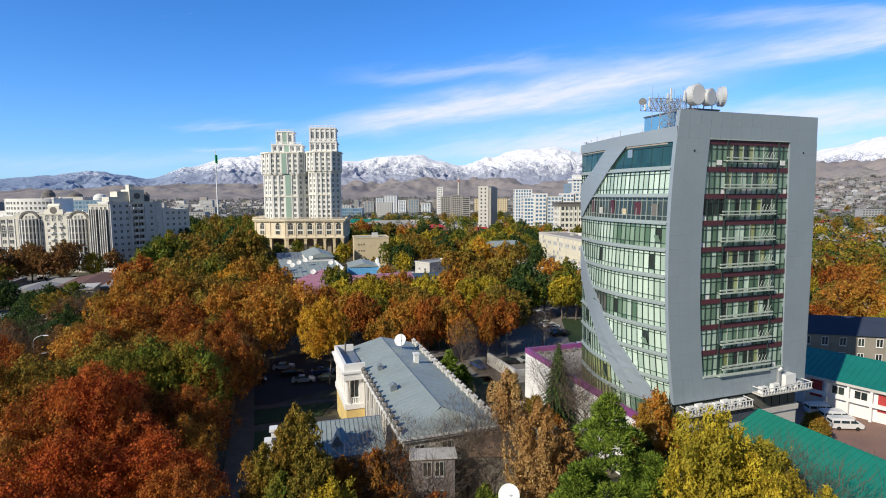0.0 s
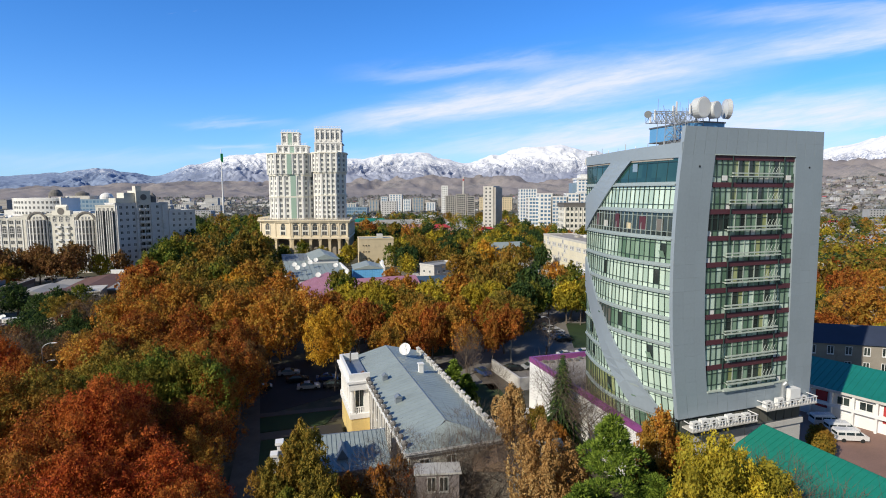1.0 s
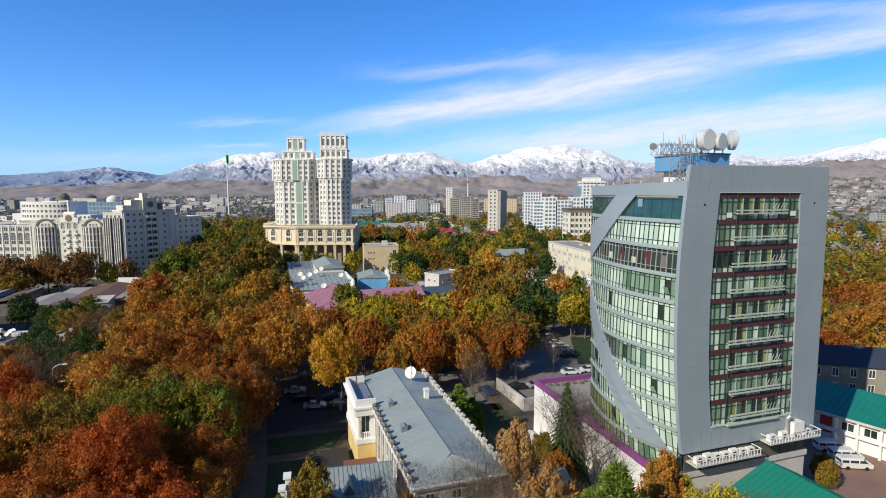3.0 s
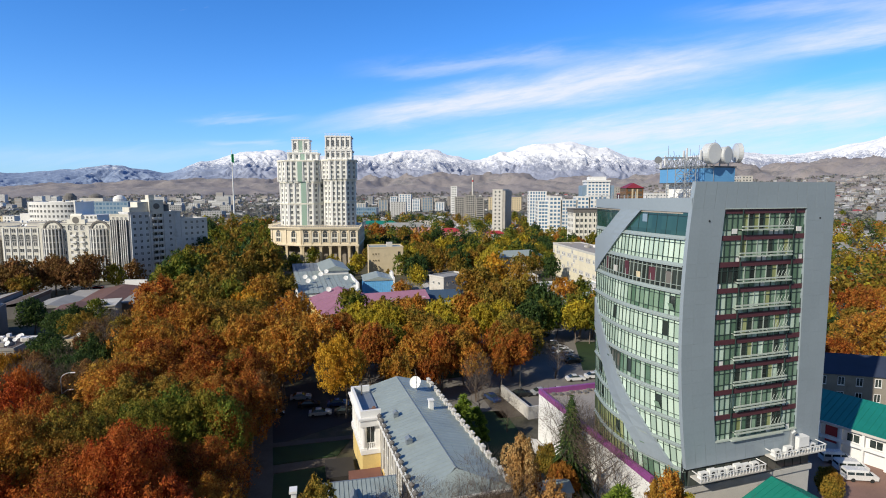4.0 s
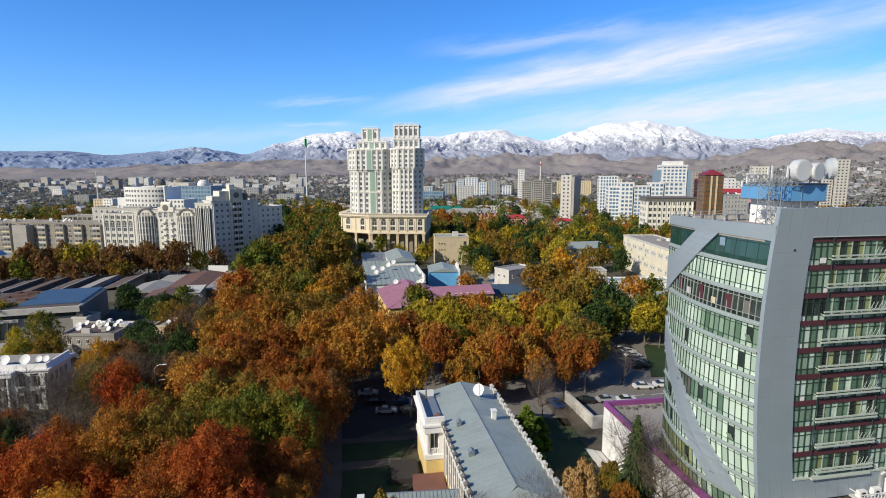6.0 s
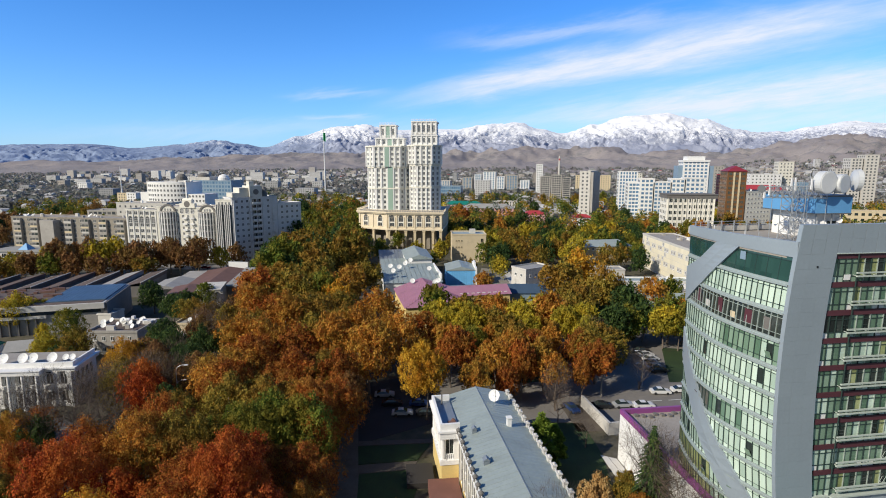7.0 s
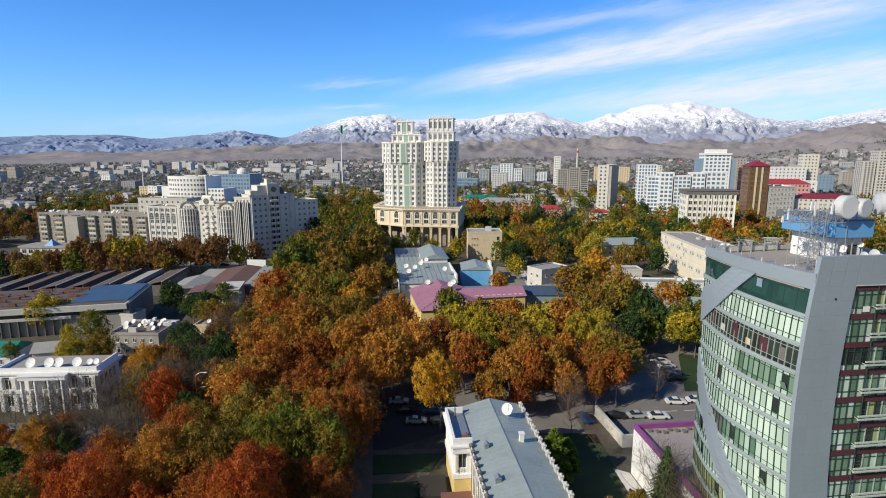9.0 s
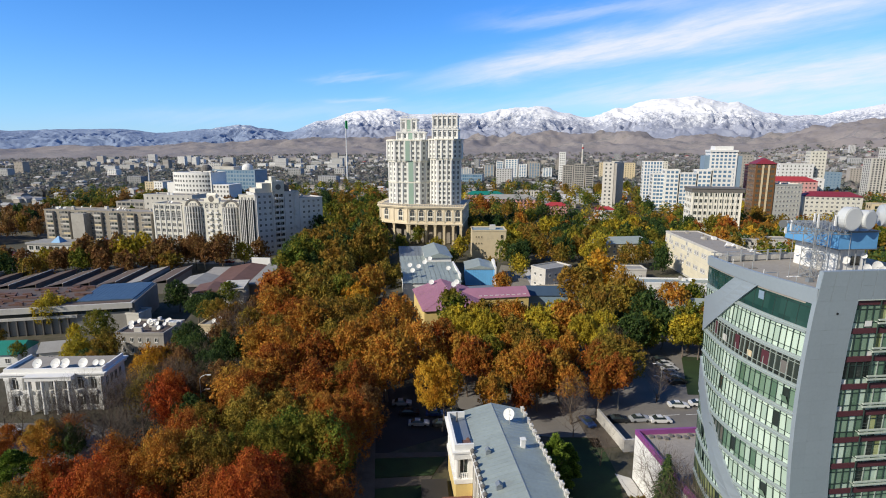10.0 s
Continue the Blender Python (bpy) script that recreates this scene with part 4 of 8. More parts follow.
# ---- the old theatre-like house with the sheet-metal roof ----
def old_house():
    yaw = -107.4
    # local x runs along the ridge towards the camera, local y across to the east
    H = thing("old_house", (-18.9, 95.6, 0), yaw + 34.8 - 0.0, "cream neoclassical house with a grey standing-seam metal roof", "house")
    H.matrix_world = Matrix.Translation((-18.5, 95.4, 0)) @ Matrix(((0.3412, 0.94, 0, 0), (-0.94, 0.3412, 0, 0), (0, 0, 1, 0), (0, 0, 0, 1)))
    L, W, E, HIP, FAR = 39.5, 11.0, 10.0, 36.5, 2.6
    part("wall", Build().box(FAR, L, 0, W, -1, E), "pale_cream", H)
    part("plinth", Build().box(FAR - 0.1, L + 0.1, -0.12, W + 0.12, -1, 2.6), "yellow_wall", H, "ochre painted plinth")
    part("cornice", Build().box(FAR - 0.4, L + 0.4, -0.45, W + 0.45, E - 0.5, E - 0.15).box(FAR - 0.6, L + 0.6, -0.65, W + 0.65, E - 0.15, E + 0.12), "white_wall", H, "projecting white cornice")
    # roof of long sheets
    ridge = W / 2
    n = 40
    for side in (0, 1):
        for i in range(n):
            x0, x1 = FAR - 0.5 + (L - FAR + 1.0) * i / n, FAR - 0.5 + (L - FAR + 1.0) * (i + 1) / n - 0.02
            zr = 11.7
            y0 = -0.5 if side == 0 else W + 0.5
            b = Build()
            def head(x):
                """Where the sheet ends above: the ridge, or the hip's slanting edge."""
                f = min(1.0, (L + 0.5 - x) / (L + 0.5 - HIP)) if x > HIP else 1.0
                return y0 + (ridge - y0) * f, E + 0.13 + (zr - E - 0.13) * f
            (ya, za), (yb, zb) = head(x0), head(x1)
            q = [(x0, y0, E + 0.13), (x1, y0, E + 0.13), (x1, yb, zb), (x0, ya, za)]
            b.face(q if side == 0 else q[::-1])
            b.face([(x0, y0, E + 0.13), (x0, ya, za), (x0, ya, za + 0.03), (x0, y0, E + 0.16)])
            part("roof_sheet", b, "zinc", H)
    part("gable_wall", Build().face([(FAR - 0.3, 0, E), (FAR - 0.3, ridge, 11.65), (FAR - 0.3, W, E)]), "pale_cream", H)
    part("hip_sheet", Build().face([(L + 0.5, -0.5, E + 0.13), (L + 0.5, W + 0.5, E + 0.13), (HIP, ridge, 11.7)]), "zinc", H)
    part("ridge_cap", Build().box(FAR - 0.5, HIP, ridge - 0.06, ridge + 0.06, 11.68, 11.75), "zinc_dark", H)
    # merlons along both eaves
    for side, n, x0 in ((-0.35, 13, 16.4), (W + 0.35, 18, FAR + 0.6)):
        for i in range(n):
            x = x0 + i * (L - x0 - 0.6) / (n - 1)
            if side < 0:
                part("urn", Build().tube((x, side, E + 0.12), (x, side, E + 0.4), 0.28, 0.2, 8).tube((x, side, E + 0.4), (x, side, E + 0.85), 0.24, 0.42, 8).tube((x, side, E + 0.85), (x, side, E + 1.15), 0.42, 0.12, 8), "stone_dark", H)
                continue
            b = Build().box(x - 0.42, x + 0.42, side - 0.25, side + 0.25, E + 0.12, E + 0.85).box(x - 0.5, x + 0.5, side - 0.33, side + 0.33, E + 0.85, E + 0.98).box(x - 0.25, x + 0.25, side - 0.15, side + 0.15, E + 0.98, E + 1.2, top=0.08)
            part("merlon", b, "light_concrete" if side > 0 else "white_wall", H)
    b = Build()
    for side in (-0.35, W + 0.35):
        b.box(FAR + 0.5 if side > 0 else 16.0, L, side - 0.05, side + 0.05, E + 0.5, E + 0.58).box(FAR + 0.5 if side > 0 else 16.0, L, side - 0.05, side + 0.05, E + 0.2, E + 0.27)
    part("eaves_rail", b, "white_metal", H)
    # portico block on the west side, towards the far end
    p0, p1 = 4.6, 15.8
    P = part("portico", Build().box(p0 - 0.3, p1 + 0.3, -3.3, 0, E - 0.9, E + 0.2), "white_wall", H, "white columned portico")
    part("portico_cornice", Build().box(p0 - 0.5, p1 + 0.5, -3.6, 0, E + 0.2, E + 0.5), "white_wall", P)
    part("parapet", Build().slab([(p0, -3.2), (p1, -3.2), (p1, 0), (p1 - 0.4, 0), (p1 - 0.4, -2.8), (p0 + 0.4, -2.8), (p0 + 0.4, 0), (p0, 0)][::-1], E + 0.5, E + 1.6), "white_wall", P)
    part("portico_base", Build().box(p0, p1 - 0.2, -2.95, 0, -0.5, 4.4), "yellow_wall", P, "ochre base of the portico")
    part("terrace", Build().box(p0 + 0.2, p1 - 0.4, -2.8, 0, E + 0.51, E + 0.56), "zinc_dark", P)
    part("inner_wall", Build().box(p0 + 0.6, p1 - 0.9, -1.2, -0.9, 5.0, E - 0.9), "cream_wall", P)
    part("floor_band", Build().box(p0 - 0.1, p1 - 0.05, -3.2, 0, 4.4, 5.15), "white_wall", P)
    for x in (p0 + 0.4, p0 + 3.0, p0 + 5.6, p0 + 8.2, p1 - 0.6):
        part("column", Build().tube((x, -2.7, 5.15), (x, -2.7, E - 0.9), 0.38, 0.33, 14).box(x - 0.45, x + 0.45, -3.15, -2.25, E - 1.15, E - 0.9).box(x - 0.45, x + 0.45, -3.15, -2.25, 5.15, 5.35), "white_wall", P)
    part("pilaster", Build().box(p1 - 1.0, p1 - 0.25, -0.9, 0, 5.15, E - 0.9), "white_wall", P)
    part("tall_window", window_mesh(1.4, 3.2, "pane_dark", "white_wall"), None, P, at=rotz(p1 - 0.89, -1.55, 5.6, 90))
    b = Build()
    for x0, x1, y0, y1 in ((p0 + 0.6, p1 - 0.9, -2.85, -2.75), (p1 - 0.65, p1 - 0.55, -2.3, -0.9)):
        b.box(x0, x1, y0, y1, 5.95, 6.1)
        n = int(max(x1 - x0, y1 - y0) / 0.34)
        for i in range(n):
            x, y = x0 + (x1 - x0) * (i + 0.5) / n, y0 + (y1 - y0) * (i + 0.5) / n
            b.tube((x, y, 5.15), (x, y, 6.0), 0.09, sides=6)
    part("balustrade", b, "white_wall", P)
    # pilasters and windows down the west flank
    for i in range(8):
        x = 17.2 + i * 2.95
        part("pilaster", Build().box(x - 0.28, x + 0.28, -0.3, 0.0, 2.6, E - 0.5).box(x - 0.38, x + 0.38, -0.4, 0.0, E - 1.0, E - 0.5), "white_wall", H)
        part("downpipe", Build().tube((x + 0.5, -0.42, 0), (x + 0.5, -0.42, E - 0.6), 0.07, sides=6), "stone_dark", H)
        if i < 7:
            for z, hh in ((2.8, 2.4), (6.3, 2.3)):
                part("window", window_mesh(1.15, hh, "pane_dark", "white_wall", z > 6), None, H, at=rotz(x + 1.47, -0.01, z))
    for i in range(11):
        for z, hh in ((3.2, 2.4), (6.6, 2.3)):
            part("window", window_mesh(1.25, hh, "pane_dark", "white_wall", False), None, H, at=rotz(4.6 + 3.0 * i, W + 0.01, z, 180))
    for i in range(3):
        for z in (3.2, 6.6):
            part("window", window_mesh(1.25, 2.3, "pane_dark", "white_wall", False), None, H, at=rotz(L + 0.01, 1.8 + i * 3.3, z, 90))
    # on the roof: chimney, hatches, flue
    part("chimney", Build().box(16.3, 17.0, 7.6, 8.3, 10.4, 12.4).box(16.2, 17.1, 7.5, 8.4, 12.4, 12.6), "white_wall", H)
    for x, y, s in ((17.5, 2.0, 0.35), (26.5, 1.9, 0.42)):
        zz = E + 0.13 + (12.0 - E - 0.13) * (y + 0.5) / (ridge + 0.5) if y < ridge else E + 0.13 + (12.0 - E - 0.13) * (W + 0.5 - y) / (ridge + 0.5)
        part("roof_hatch", Build().box(x - s, x + s, y - s, y + s, zz - 0.3, zz + 0.55).gable(x - s, x + s, y - s, y + s, zz + 0.55, zz + 0.95, 0, 0.1), "zinc_dark", H)
    part("flue", Build().tube((9.5, 7.4, 11), (9.5, 7.4, 14.0), 0.06, sides=6), "steel", H)
    part("vent_pipe", Build().tube((6.4, -1.6, E + 0.4), (6.4, -1.6, E + 2.4), 0.13, sides=8), "stone_dark", H)
    part("debris", Build().box(12.8, 14.6, -1.6, -0.2, E + 0.56, E + 0.66).box(12.4, 13.1, -0.9, -0.2, E + 0.56, E + 0.95, top=0.2), "brown_roof", H)
    D = thing("satellite_dish", (-8.6, 90.0, 11.2), 0, "large white satellite dish on the metal roof", "satellite dish")
    dish(D, (0, 0, 1.4), 1.05, (-0.25, -0.85, 0.45), name="bowl")
    part("mast", Build().tube((0.05, 0.25, -0.6), (0.05, 0.25, 1.3), 0.07, sides=6), "steel", D)


def low_roofs_by_the_old_house():
    # wing across the house's near end, with a pale sheet roof and a pointed dormer
    A = thing("garden_wing", (-17.8, 54.2, 0), 15.3, "low white wing with a pale grey sheet roof and dormer", "outbuilding")
    part("wall", Build().box(3.2, 11.2, 0, 5.4, -1, 9.2), "grey_concrete", A)
    for i in range(5, 22):
        x0, x1 = -0.4 + i * 0.53, 0.12 + i * 0.53
        part("roof_sheet", Build().face([(x0, -0.6, 9.25), (x1, -0.6, 9.25), (x1, 5.7, 10.7), (x0, 5.7, 10.7)]).face([(x0, -0.6, 9.25), (x0, 5.7, 10.7), (x0, 5.7, 10.76), (x0, -0.6, 9.31)]), "zinc", A)
    part("roof_edge", Build().box(2.2, 11.4, -0.7, -0.5, 8.9, 9.27), "zinc_dark", A)
    part("ridge_edge", Build().box(2.2, 11.4, 5.7, 5.9, 9.2, 10.72), "zinc_dark", A)
    part("dormer", Build().gable(5.4, 6.6, 1.2, 3.8, 9.7, 10.9, 0, 0.08), "zinc_dark", A, "pointed dormer")
    part("gate_pier", Build().box(-1.2, -0.6, 4.6, 5.4, -1, 10.6).box(-1.4, -0.5, 4.4, 5.6, 10.6, 10.9), "white_wall", A)
    part("gate_pier", Build().box(-1.7, -1.2, 3.4, 4.2, -1, 9.8).box(-1.9, -1.1, 3.2, 4.4, 9.8, 10.1), "white_wall", A)
    for i in range(3):
        part("window", window_mesh(1.1, 1.8, "pane_dark", "white_wall"), None, A, at=rotz(4.6 + i * 2.4, -0.01, 6.0))
    T = thing("terrace", (-16.6, 79.6, 0), -72.6, "red-tiled terrace with low brick walls at the portico", "terrace")
    part("paving", Build().box(0, 8.0, -1.6, 3.4, -0.5, 2.0), "brick_red", T)
    for i in range(4):
        part("low_wall", Build().box(8.0, 8.4, -4.4 + i * 2.3, -2.9 + i * 2.3, -0.4, 2.6), "brick_red", T, "dull red brick wall")
    # the platform takes the same shade-darkened asphalt colour
    part("platform", Build().box(-6.5, -0.5, -5.0, -0.4, -0.5, 1.0), "asphalt_shaded", T, "grey stone platform")
    # house under the bare trees
    Bk = thing("brick_house", (-3.9, 54.4, 0), 6, "weathered pinkish three-storey house behind bare trees", "house")
    part("wall", Build().box(0, 4.6, 0, 1.9, -1, 9.4), "brick_pink", Bk)
    part("roof", Build().box(-0.25, 4.85, -0.25, 2.1, 9.4, 9.6), "light_concrete", Bk)
    for s in ("front", "left", "right"):
        windows_on(Bk, s, 4.6, 1.9, 0, 3, 3.2, 2 if s == "front" else 1, 1.0, 1.7, "pane_dark", "light_concrete")
    Sh = thing("brown_shed", (2.6, 57.8, 0), 0, "tall shed with a worn tan-brown sheet roof", "shed")
    part("wall", Build().box(0, 5.0, 0, 8.4, -1, 8.2), "brown_concrete", Sh)
    part("roof", Build().gable(0, 5.0, 0, 8.4, 8.25, 9.4, 0.0, 0.4), "tan_roof", Sh)
    Wd = thing("satellite_dish", (5.6, 46.9, 0), 0, "big white satellite dish on a post among trees", "satellite dish")
    dish(Wd, (0, 0, 9.9), 1.0, (-0.3, -0.75, 0.6), name="bowl")
    part("mast", Build().tube((0, 0.3, 0), (0, 0.3, 9.7), 0.12, 0.09, 8), "steel", Wd)
    S = thing("garden_shed", (11.0, 70.0, 0), 14, "small hut with a blue-grey tin roof", "shed")
    part("wall", Build().box(0, 4.2, 0, 3.2, -0.5, 4.2), "white_wall", S)
    part("roof", Build().gable(0, 4.2, 0, 3.2, 4.25, 5.1, 0.0, 0.3), "zinc", S)
    # annex at the foot of the tower
    A = thing("annex", (13.6, 95.4, 0), -71.2, "white-walled annex with a purple band and a flat concrete roof", "annex")
    part("wall", Build().box(0, 31.5, 0, 0.4, -1, 8.8).box(0, 0.4, 0.4, 13, -1, 8.8), "white_wall", A)
    part("band", Build().box(-0.06, 31.56, -0.06, 0.46, 8.8, 9.7).box(-0.06, 0.46, 0.46, 13, 8.8, 9.7), "purple_band", A, "purple coping band")
    part("roof", Build().slab([(0.4, 0.4), (31.5, 0.4), (31.5, 3.5), (20, 6.5), (12, 13), (0.4, 13)], 8.4, 8.8), "flat_roof", A)
    for i in range(9):
        part("roof_vent", Build().box(1.0 + (i % 3) * 0.4, 1.7 + (i % 3) * 0.4, 2.0 + i * 1.2, 2.6 + i * 1.2, 8.8, 9.2), "stone_dark", A)
    part("door", Build().box(11.0, 12.4, -0.08, 0.02, -0.2, 2.4), "stone_dark", A)
    Y = thing("yard_wall", (8.0, 116, 0), -68.5, "pale concrete retaining wall with a ramp", "wall")
    part("wall", Build().box(0, 13, 0, 0.5, -0.5, 2.6).box(12.6, 13.0, 0.5, 6.0, -0.5, 2.6), "light_concrete", Y)
    # green-roofed houses on the right
    G = thing("green_roof_house", (36.7, 62.2, 0), -68.2, "house with a wide green metal roof", "house")
    part("wall", Build().box(0.3, 38, -8.0, 5.0, -1, 8.3), "white_wall", G)
    for i in range(56):
        x0, x1 = i * 0.69, i * 0.69 + 0.66
        for s, ye, ze in ((0, -8.8, 8.3), (1, 5.8, 9.1)):
            q = [(x0, ye, ze), (x1, ye, ze), (x1, 0, 12.0), (x0, 0, 12.0)]
            part("roof_sheet", Build().face(q if s == 0 else q[::-1]).face([(x0, ye, ze), (x0, 0, 12.0), (x0, 0, 12.05), (x0, ye, ze + 0.05)]), "green_roof", G)
    part("gable_wall", Build().face([(0.3, -8.0, 8.3), (0.3, 0, 11.9), (0.3, 5.0, 8.3)]), "white_wall", G)
    G = thing("green_roof_wing", (57.5, 101.5, 0), -52, "white two-storey wing with red panels and a green metal roof", "house")
    part("wall", Build().box(0, 36, 0, 8, -1, 5.6), "white_wall", G)
    for i in range(40):
        x0, x1 = -0.6 + i * 0.93, 0.31 + i * 0.93
        part("roof_sheet", Build().face([(x0, -0.9, 5.6), (x1, -0.9, 5.6), (x1, 8.8, 8.2), (x0, 8.8, 8.2)]).face([(x0, -0.9, 5.6), (x0, 8.8, 8.2), (x0, 8.8, 8.25), (x0, -0.9, 5.65)]), "green_roof", G)
    part("fascia", Build().box(-0.6, 36.6, -0.95, -0.85, 5.2, 5.62), "light_concrete", G)
    for i in range(10):
        part("pier", Build().box(6.0 + i * 3.2, 6.35 + i * 3.2, -0.8, 0, -0.5, 5.2), "white_wall", G)
        if i < 9:
            part("window", window_mesh(1.9, 1.5, "pane_dark", "white_wall"), None, G, at=rotz(7.8 + i * 3.2, -0.01, 3.1))
            if i % 3 == 1:
                part("red_panel", Build().box(6.9 + i * 3.2, 8.7 + i * 3.2, -0.1, -0.02, 1.9, 4.8), "red_roof", G)
    part("gallery_rail", Build().box(6, 36, -0.85, -0.75, 2.6, 3.2), "white_metal", G)
    # tower shadow put into the colours: brown for yellow walls, blackened blue roof
    block("shaded_house", (63.5, 110, 0), 37, 11, 9.2, -12, "brown_concrete", 3, 11, "old yellow two-storey house, its blue roof and walls darkened with tower shade", roof="hip", roof_mat="shaded_blue_roof", win=(1.2, 1.7), pane="pane_dark")


old_house()
low_roofs_by_the_old_house()


# ---- twin residential towers on an arcaded podium ----
def octagon(w, d, c, g=0.0):
    return [(c - g, -g), (w - c + g, -g), (w + g, c - g), (w + g, d - c + g), (w - c + g, d + g), (c - g, d + g), (-g, d - c + g), (-g, c - g)]


def facet_faces(poly, only=None):
    """Poses along each side of a polygon, x along the side, -y outwards, and its length."""
    out = []
    for i, (a, b) in enumerate(zip(poly, poly[1:] + poly[:1])):
        if only is None or i in only:
            out.append((rotz(a[0], a[1], 0, math.degrees(math.atan2(b[1] - a[1], b[0] - a[0]))), math.dist(a, b)))
    return out


def twin_tower(T, x, y, w, d, c, z0, tiers, green):
    """One tower: tiers of pilastered storeys that step out and in again."""
    for zb, zt, g, floors, kind in tiers:
        poly = [(px + x, py + y) for px, py in octagon(w, d, c, g)]
        S = part("tower_wall", Build().slab(poly, zb, zt), "twin_wall" if kind != "crown" else "white_wall", T)
        rim = [(px + x, py + y) for px, py in octagon(w, d, c, g + 0.55)]
        part("cornice", Build().slab(rim, zt - 0.9, zt - 0.1), "pale_cream", T)
        for k, (m, length) in enumerate(facet_faces(poly, (0, 1, 7, 6))):
            n = max(1, round(length / 3.4))
            gap = length / n
            for i in range(n + 1):
                px = min(max(i * gap, 0.35), length - 0.35)
                part("pilaster", Build().box(px - 0.42, px + 0.42, -0.5, 0.0, zb, zt - 0.9), "white_wall", T, at=m)
            step = (zt - zb - 1.0) / floors
            for f in range(floors):
                for i in range(n):
                    if green and k == 0 and i == n // 2 and kind != "crown":
                        continue
                    part("window", window_mesh(1.5, step * 0.62, "pane_far", "white_wall"), None, T, at=m @ rotz((i + 0.5) * gap, -0.02, zb + f * step + step * 0.25))
            if green and k == 0 and kind != "crown":
                part("glass_shaft", Build().box((n // 2) * gap + 0.3, (n // 2 + 1) * gap - 0.3, -0.6, 0.0, zb, zt - (0.0 if kind == "mid" else 0.9)), "pane_green_far", T, "pale green glazed shaft", at=m)


def twin_towers():
    M["pane_green_far"] = pane_mat("pane_green_far", (0.30, 0.42, 0.34), (0.36, 0.50, 0.42), 0.15, 0.5)
    T = thing("twin_towers", (-116, 311, 0), 0, "cream twin residential towers on a sand-coloured arcaded podium", "tower block")
    T.matrix_world = pose(-118.0, 312.0, 0, 0, 0, 6.5)
    # podium: chamfered, wide cornice, arched upper windows over a colonnade
    W, D, C = 53.5, 44.0, 17.0
    base = [(20.0, 0.0), (W, 0.0), (W, D), (0, D), (0, 9.5)]
    part("podium_wall", Build().slab(base, 12.5, 23.0), "cream_wall", T, "sand-coloured podium storey")
    part("podium_core", Build().slab([(24.0, 5.0), (W - 4, 5.0), (W - 4, D - 4), (4, D - 4), (4, 14.0)], -1, 12.5), "brown_concrete", T)
    def grown(g):
        return [(20.0 - g * 0.3, -g), (W + g, -g), (W + g, D + g), (-g, D + g), (-g, 9.5 - g)]
    part("podium_cornice", Build().slab(grown(1.3), 22.6, 23.4).slab(grown(0.8), 21.9, 22.6), "cream_wall", T)
    part("podium_base_band", Build().slab(grown(0.5), 12.2, 13.2), "cream_wall", T)
    part("podium_roof", Build().slab(grown(0.2), 23.4, 23.45), "flat_roof", T)
    b = Build()
    for m, length in facet_faces(grown(1.0), (0, 1, 4, 3)):
        n = int(length / 1.0)
        for i in range(n + 1):
            p = m @ Vector((length * i / n, 0, 0))
            b.box(p.x - 0.09, p.x + 0.09, p.y - 0.09, p.y + 0.09, 23.4, 24.6)
        p, q = m @ Vector((0, 0, 24.6)), m @ Vector((length, 0, 24.6))
        b.tube(p, q, 0.12, sides=4)
    part("podium_balustrade", b, "cream_wall", T, kind="stuff")
    for k, (m, length) in enumerate(facet_faces(base, (0, 4, 1))):
        n = {0: 7, 1: 8, 2: 3}[k] if k < 2 else 2
        n = (6, 9, 2)[k]
        gap = length / n
        for i in range(n):
            x = (i + 0.5) * gap
            if k == 2 and i == 1:
                pass
            w = min(3.0, gap * 0.52)
            F = part("arch_window", window_mesh(w, 5.4, "pane_far", "cream_wall", True), None, T, at=m @ rotz(x, -0.05, 14.4))
            part("arch_surround", Build().box(x - w / 2 - 0.5, x - w / 2, -0.3, 0, 14.2, 20.2).box(x + w / 2, x + w / 2 + 0.5, -0.3, 0, 14.2, 20.2).box(x - w / 2, x + w / 2, -0.22, 0, 16.6, 17.4), "pale_cream", T, at=m)
        for i in range(n + 1):
            x = min(max(i * gap, 0.6), length - 0.6)
            part("podium_pilaster", Build().box(x - 0.45, x + 0.45, -0.4, 0, 13.2, 21.9), "cream_wall", T, at=m)
            part("column", Build().box(x - 0.75, x + 0.75, 0.1, 1.6, -1, 12.3).box(x - 1.0, x + 1.0, -0.1, 1.8, 11.2, 12.25), "sand_wall", T, at=m)
    # the towers
    top1 = [(23.4, 37.5, 0.0, 4, "low"), (37.5, 50.5, 0.0, 4, "mid"), (50.5, 63.5, 0.9, 4, "out")]
    twin_tower(T, 4.6, 12.0, 27.0, 18.0, 6.0, 23.4, top1, True)
    twin_tower(T, 32.0, 10.0, 18.6, 18.0, 5.0, 23.4, [(23.4, 38.5, 0.0, 5, "low"), (38.5, 52.0, 0.0, 4, "mid"), (52.0, 64.0, 0.9, 4, "out")], False)
    for x, y, w, d, zb, zt, name in ((10.5, 15.0, 17.5, 12.0, 63.4, 68.5, 1), (13.0, 16.5, 9.8, 9.0, 68.5, 76.5, 2), (33.6, 11.5, 15.5, 15.0, 63.9, 70.0, 3), (33.8, 12.0, 14.8, 14.0, 70.0, 78.3, 4)):
        part("crown_wall", Build().box(x, x + w, y, y + d, zb, zt), "white_wall", T)
        part("crown_cornice", Build().box(x - 0.6, x + w + 0.6, y - 0.6, y + d + 0.6, zt - 0.9, zt - 0.2), "white_wall", T)
        n = round(w / 3.2)
